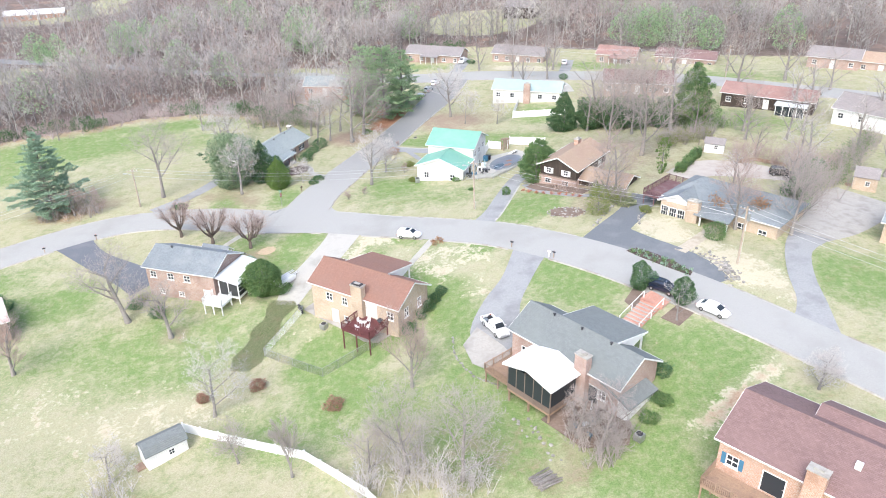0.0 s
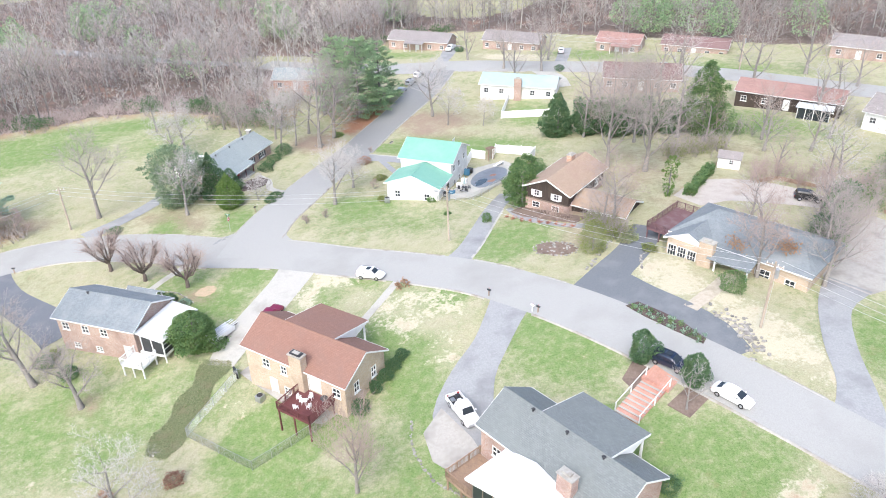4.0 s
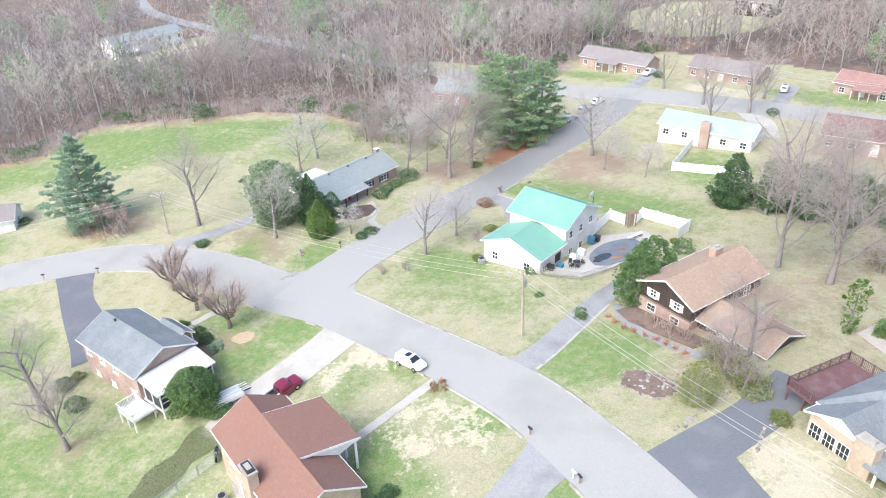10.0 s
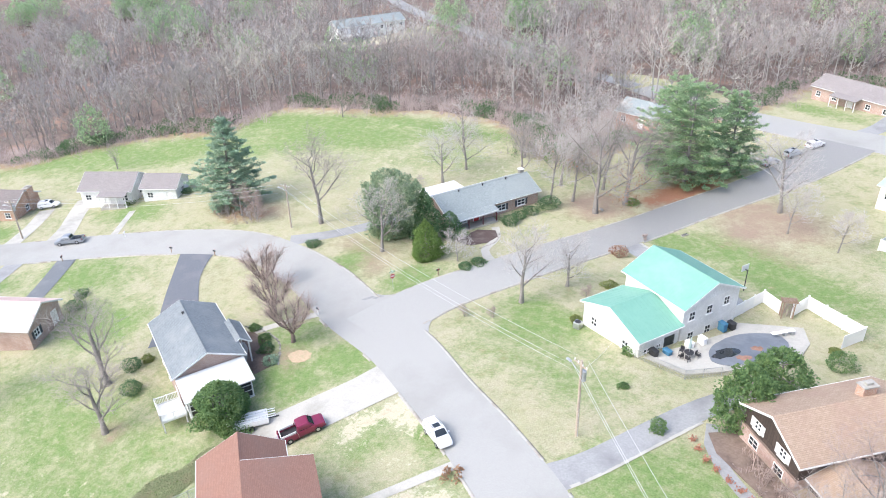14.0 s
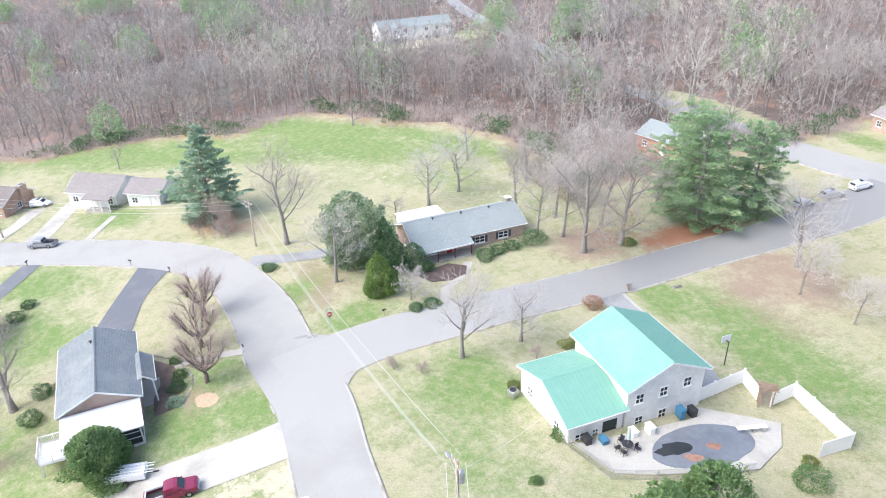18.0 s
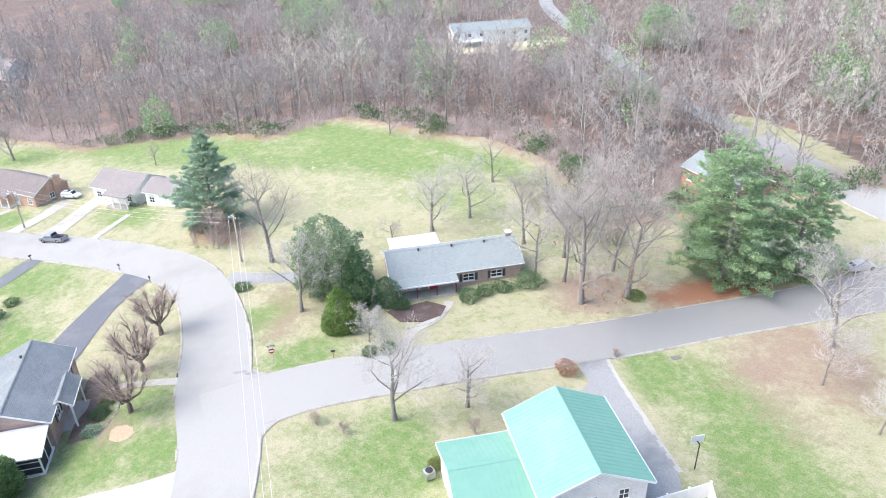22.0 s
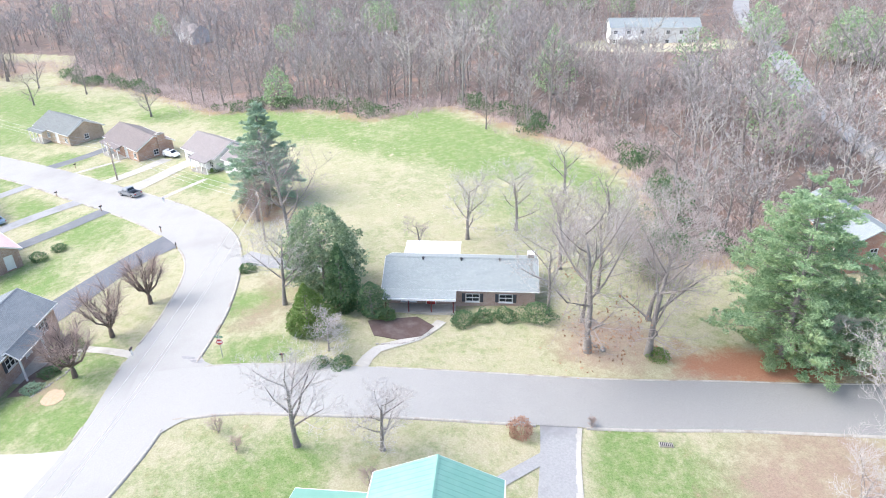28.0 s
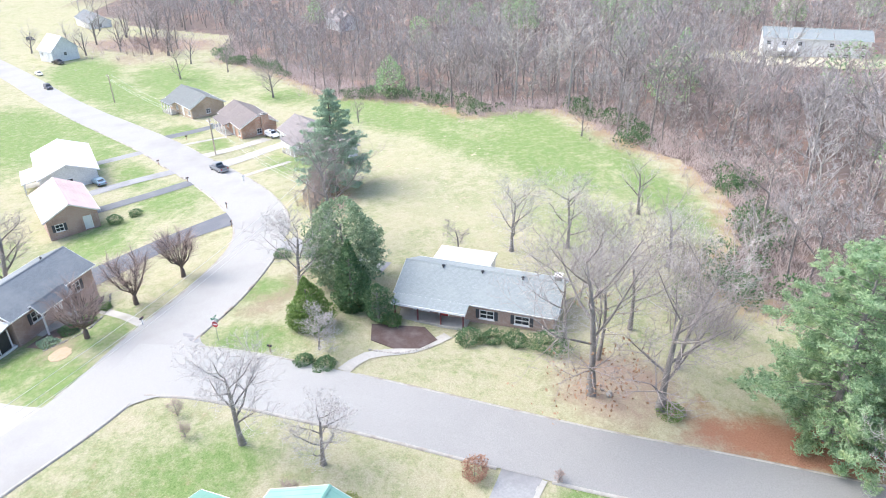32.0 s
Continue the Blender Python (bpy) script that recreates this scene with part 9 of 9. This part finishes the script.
for k, (px, py) in enumerate(smooth_line([(13.0, 112.0, 0), (15.0, 110.2, 0), (18.4, 108.2, 0), (21.6, 106.2, 0)], 1.15)[:, :2]):
    ob = thing("border_plant", "small rust-red border plant beside a path", "plant", at_plan(px, py, 50 * k, 0.05), "border plants")
    part("foliage", TUFT_R, None, ob)
for k, (px, py) in enumerate(((-2.4, 97.0), (-1.6, 97.6), (-2.0, 96.3), (-1.0, 96.8))):
    ob = thing("border_plant", "small brown dried plant at a path's end", "plant", at_plan(px, py, 70 * k, 0.05) @ Matrix.Diagonal((1.3, 1.3, 1.3, 1)), "dried plants")
    part("foliage", TUFT_D, None, ob)


def ground_cover(name, label, a, b, half, n, mat, seed, hgt=0.25, size=0.16):
    """A bank of low trailing plants between two points."""
    g = np.random.RandomState(seed)
    t, o = g.rand(n), g.uniform(-1, 1, n)
    d = np.array(b, float) - a
    nn = np.array([-d[1], d[0]]) / np.linalg.norm(d)
    xy = np.array(a) + d * t[:, None] + nn * (o * half * (0.85 + 0.2 * np.sin(t * 17)))[:, None]
    z = land(xy[:, 0], xy[:, 1]) + g.rand(n) * hgt
    tagged(new(name, mesh_np(name, *leaf_cloud(np.column_stack([xy, z]), size, seed, 0.5, 0.55, 0.7), mat)), label, "ground cover", kind="stuff")


M_IVY = leaves("winter_ivy", (0.25, 0.3, 0.15), (0.4, 0.42, 0.25), (0.4, 0.34, 0.23))
ground_cover("ivy_bank", "brownish ivy bank beside a chain-link fence", (-23.8, 87.5), (-27.2, 73.8), 2.1, 12000, M_IVY, 3, 0.12, 0.09)
ground_cover("hedge_bank", "low evergreen bank behind a gravel yard", (39.6, 113.6), (46.4, 124.0), 0.9, 3000, M_HOLLY, 4, 1.4, 0.2)
ground_cover("hedge_bank", "tall evergreen hedge beside a forecourt", (51.0, 97.0), (62.0, 112.0), 1.8, 7000, M_CEDAR, 5, 3.2, 0.24)
ground_cover("thicket", "tangled brown thicket beside a drive", (24.5, 107.5), (28.5, 100.0), 1.5, 2500, M_IVY, 6, 0.6, 0.14)
ground_cover("thicket", "evergreen thicket among houses", (40.0, 154.0), (30.0, 158.0), 2.2, 4500, M_CEDAR, 7, 4.5, 0.26)

# ---- yard things ----
def garden_chair(label, x, y, z, head, mat, parent_group=""):
    ob = thing("garden_chair", label, "chair", pose(x, y, z, 0, 0, head) @ Matrix.Scale(1 / PLAN, 4), parent_group)
    part("seat", boxes((-0.25, 0.25, -0.25, 0.25, 0.38, 0.43), bevel=0.01), mat, ob)
    part("backrest", boxes((-0.25, 0.25, 0.22, 0.27, 0.43, 0.95), bevel=0.01), mat, ob)
    for lx in (-0.22, 0.22):
        for ly in (-0.22, 0.22):
            part("leg", boxes((lx - 0.02, lx + 0.02, ly - 0.02, ly + 0.02, 0, 0.38)), mat, ob)
        part("armrest", boxes((lx - 0.03, lx + 0.03, -0.25, 0.25, 0.6, 0.64)), mat, ob)


def garden_table(label, x, y, z, mat, r=0.55, round_top=True):
    ob = thing("garden_table", label, "table", pose(x, y, z) @ Matrix.Scale(1 / PLAN, 4))
    part("tabletop", tube(bmesh.new(), (0, 0, 0.7), (0, 0, 0.74), r, r, 18) if round_top else boxes((-r, r, -r * .7, r * .7, 0.7, 0.74)), mat, ob)
    for k in range(4):
        a = 0.785 + 1.571 * k
        part("leg", tube(bmesh.new(), (r * .6 * math.cos(a), r * .6 * math.sin(a), 0), (r * .6 * math.cos(a), r * .6 * math.sin(a), 0.7), 0.025, 0.025, 6), mat, ob)
    return ob


def local(ob, x, y, z):
    return ob.matrix_basis @ Vector((x, y, z))


q = local(brown, 10.6, -1.7, 3.7)
garden_table("white table on a red deck", q.x, q.y, q.z, M_VINYL, 0.5, False)
for k, (dx, dy, hd) in enumerate(((-0.9, 0.3, 90), (0.9, -0.2, -80), (0.1, 1.0, 10), (-0.2, -1.0, 175))):
    w = local(brown, 10.6 + dx, -1.7 + dy, 3.7)
    garden_chair("white garden chair on a red deck", w.x, w.y, w.z, hd - 31, M_VINYL, "deck chairs")
w = local(brown, 12.4, -0.5, 3.7)
gr = thing("grill", "dark covered kettle grill on a deck", "grill", pose(w.x, w.y, w.z))
part("bowl", tube(tube(bmesh.new(), (0, 0, 0.55), (0, 0, 0.8), 0.28, 0.42, 14), (0, 0, 0.8), (0, 0, 1.05), 0.42, 0.15, 14), M_DARKMETAL, gr)
for k in range(3):
    part("leg", tube(bmesh.new(), (0.2 * math.cos(2.1 * k), 0.2 * math.sin(2.1 * k), 0.6), (0.35 * math.cos(2.1 * k), 0.35 * math.sin(2.1 * k), 0), 0.02, 0.02, 5), M_METAL, gr)
tb = garden_table("white round table on a brick terrace", 13.6, 55.4, land(13.6, 55.4) + 0.1, M_VINYL, 0.6)
um = thing("patio_umbrella", "closed white parasol through a terrace table", "parasol", pose(14.3, 56.6, land(14.3, 56.6) + 0.1))
part("pole", tube(bmesh.new(), (0, 0, 0), (0, 0, 2.4), 0.025, 0.025, 6), M_METAL, um)
part("canopy", tube(bmesh.new(), (0, 0, 1.1), (0, 0, 2.4), 0.16, 0.04, 8), M_VINYL, um)
part("base", tube(bmesh.new(), (0, 0, 0), (0, 0, 0.1), 0.28, 0.25, 12), M_CONC, um)
for k, (dx, dy) in enumerate(((-1.0, 0.2), (0.9, 0.5), (0.2, -1.1))):
    garden_chair("blue garden chair on a brick terrace", 13.6 + dx, 55.4 + dy, land(13.6 + dx, 55.4 + dy) + 0.1, 70 * k, M_BLUE, "terrace chairs")
garden_table("dark round table on a pool terrace", 7.0, 124.6, land(7.0, 124.6) + 0.14, M_DARKMETAL, 0.6)
um = thing("patio_umbrella", "closed pale green parasol on a pool terrace", "parasol", pose(7.0, 124.6, land(7, 124.6) + 0.14))
part("pole", tube(bmesh.new(), (0, 0, 0), (0, 0, 2.5), 0.025, 0.025, 6), M_METAL, um)
part("canopy", tube(bmesh.new(), (0, 0, 1.2), (0, 0, 2.5), 0.2, 0.05, 8), M_TEALFADE, um)
for k, (dx, dy) in enumerate(((-0.9, 0.3), (0.8, 0.4), (0.3, -0.9), (-0.5, -0.8))):
    garden_chair("dark garden chair on a pool terrace", 7.0 + dx, 124.6 + dy, land(7 + dx, 124.6 + dy) + 0.14, 80 * k, M_DARKMETAL, "pool chairs")
for k, (bx, by, mt, lb, hh) in enumerate(((4.0, 122.8, M_DARKMETAL, "dark storage box against a wall", 0.7), (5.0, 123.9, M_BLUE, "blue plastic tub on a terrace", 0.45), (7.6, 132.0, M_BLUE, "blue wheeled bin by a wall", 1.0), (8.2, 133.0, M_DARKMETAL, "dark bin by a wall", 0.8), (7.0, 128.0, M_VINYL, "white covered bench by a wall", 0.8), (6.2, 126.6, M_VINYL, "white cushion heap on a terrace", 0.6))):
    ob = thing("storage_box" if k != 2 else "wheeled_bin", lb, "box", pose(bx, by, land(bx, by) + 0.14, 0, 0, -20))
    part("body", boxes((-0.45, 0.45, -0.3, 0.3, 0, hh), bevel=0.05), mt, ob)
    part("lid", boxes((-0.48, 0.48, -0.33, 0.33, hh, hh + 0.06), bevel=0.02), mt, ob)


def ac_unit(x, y, head, label):
    ob = thing("air_conditioner", label, "air conditioner", at_plan(x, y, head, 0.05))
    part("casing", boxes((-0.42, 0.42, -0.42, 0.42, 0.0, 0.8), bevel=0.03), M_METAL, ob)
    part("fan_grille", tube(bmesh.new(), (0, 0, 0.8), (0, 0, 0.84), 0.34, 0.34, 14), M_DARKMETAL, ob)


ac_unit(-5.6, 123.4, 0, "grey air conditioner outside a white wall")
ac_unit(-17.0, 80.0, -31, "grey air conditioner on a rear terrace")
ac_unit(18.4, 53.2, -48, "grey air conditioner beside a white wall")
hp = thing("basketball_hoop", "freestanding basketball hoop by a driveway", "basketball hoop", at_plan(5.8, 143.4, 250, -0.05))
part("pole", tube(bmesh.new(), (0, 0, 0), (0, 0, 3.0), 0.06, 0.05, 8), M_DARKMETAL, hp)
part("backboard", boxes((-0.6, 0.6, -0.42, -0.38, 2.75, 3.6)), M_WHITEROOF, hp)
part("rim", tube(bmesh.new(), (0, -0.66, 3.0), (0, -0.66, 3.03), 0.23, 0.23, 14), M_RED, hp)
part("bracket", boxes((-0.05, 0.05, -0.4, 0.05, 2.9, 3.0)), M_DARKMETAL, hp)
arb = thing("garden_arbor", "weathered timber arbor with bare vines", "arbor", at_plan(12.0, 139.4, 30))
for ax in (-0.6, 0.6):
    for ay in (-0.4, 0.4):
        post(arb, ax, ay, -0.1, 2.2, 0.1, M_WOOD)
for k in range(6):
    part("slat", boxes((-0.9, 0.9, -0.5 + 0.2 * k - 0.03, -0.5 + 0.2 * k + 0.03, 2.2, 2.28)), M_WOOD, arb)
rn = random.Random(4)
v, t = limbs_mesh([([Vector((rn.uniform(-.7, .7), rn.uniform(-.5, .5), rn.uniform(0, 2))), Vector((rn.uniform(-.8, .8), rn.uniform(-.6, .6), 2.3)), Vector((rn.uniform(-1.2, 1.2), rn.uniform(-.9, .9), rn.uniform(1.9, 2.8)))], [0.02, 0.015, 0.008], 2) for _ in range(60)], lambda l: True, 0.012)
part("vine", mesh_np("vine", v, t, M_TWIG_RED), None, arb)
tr = thing("utility_trailer", "white utility trailer with ladders on top", "trailer", at_plan(-24.6, 91.4, 60, 0.1))
part("bed", boxes((-1.8, 1.8, -0.8, 0.8, 0.45, 0.6)), M_WHITEROOF, tr)
part("side_board", boxes((-1.8, 1.8, -0.82, -0.76, 0.6, 1.1)), M_VINYL, tr)
part("side_board", boxes((-1.8, 1.8, 0.76, 0.82, 0.6, 1.1)), M_VINYL, tr)
part("drawbar", boxes((1.8, 2.9, -0.05, 0.05, 0.45, 0.55)), M_DARKMETAL, tr)
for s in (-1, 1):
    part("wheel", tube(bmesh.new(), (0, s * 0.84, 0.3), (0, s * 1.0, 0.3), 0.3, 0.3, 14), M_TIRE, tr)
part("cover", boxes((-1.7, 1.7, -0.75, 0.75, 0.62, 1.0)), M_WHITEROOF, tr)
for yy in (-0.5, 0.3):
    ld = part("ladder", boxes((-2.4, 2.6, yy - 0.2, yy - 0.15, 1.15, 1.23), (-2.4, 2.6, yy + 0.15, yy + 0.2, 1.15, 1.23)), M_VINYL, tr)
    for k in range(14):
        part("rung", tube(bmesh.new(), (-2.2 + 0.35 * k, yy - 0.18, 1.19), (-2.2 + 0.35 * k, yy + 0.18, 1.19), 0.02, 0.02, 5), M_METAL, ld)
wd = thing("wood_pile", "pile of cut logs and branches in the grass", "wood pile", at_plan(8.9, 49.9, 30, 0.05))
rn = random.Random(9)
for k in range(22):
    z = 0.12 + 0.16 * (k // 8)
    yy = -0.9 + 0.25 * (k % 8) + rn.uniform(-.05, .05)
    part("log", tube(bmesh.new(), (-1.1 + rn.uniform(-.3, .2), yy, z), (1.0 + rn.uniform(-.2, .4), yy + rn.uniform(-.2, .2), z), 0.09, 0.07, 7), M_BARK, wd)
mc = thing("motorcycle", "dark motorcycle parked at a house corner", "motorcycle", at_plan(-21.0, 84.6, -60, 0.05))
for wx in (-0.7, 0.7):
    part("wheel", tube(bmesh.new(), (wx, -0.07, 0.32), (wx, 0.07, 0.32), 0.32, 0.32, 14), M_TIRE, mc)
part("body", loft(bmesh.new(), [(-0.75, 0.12, 0.45, 0.75, 0.1), (-0.2, 0.2, 0.3, 0.85, 0.15), (0.3, 0.2, 0.3, 0.95, 0.12), (0.6, 0.1, 0.5, 0.9, 0.06)]), P_BLACK, mc)
part("handlebar", tube(bmesh.new(), (0.5, -0.38, 1.05), (0.5, 0.38, 1.05), 0.02, 0.02, 6), M_METAL, mc)
rw = thing("retaining_wall", "long low timber retaining wall behind a gravel yard", "wall", pose(0, 0, 0))
for (ax, ay), (bx, by) in (((51.5, 118.0), (55.0, 119.2)), ((55.0, 119.2), (58.6, 116.6)), ((58.6, 116.6), (63.0, 114.6))):
    hd = math.degrees(math.atan2(by - ay, bx - ax))
    for k in range(3):
        part("sleeper", boxes((0, math.hypot(bx - ax, by - ay), -0.1, 0.1, 0.2 * k, 0.2 * k + 0.19)), M_WOOD, rw, m=at_plan(ax, ay, hd))
dr = thing("storm_drain", "rusty storm drain grate at the kerb", "drain", at_plan(-7.2, 155.4, 70, 0.02))
part("inlet", boxes((-0.6, 0.6, -0.25, 0.25, -0.1, 0.1), bevel=0.02), M_KERB, dr)
for k in range(7):
    part("bar", boxes((-0.5 + 0.16 * k, -0.44 + 0.16 * k, -0.22, 0.22, 0.1, 0.13)), M_DARKMETAL, dr)

# ---- the plan at its true size ----
for ob in list(scene.collection.objects):
    if ob.parent is None and ob.type in {"MESH", "EMPTY"}:
        ob.matrix_basis = Matrix.Scale(PLAN, 4) @ ob.matrix_basis
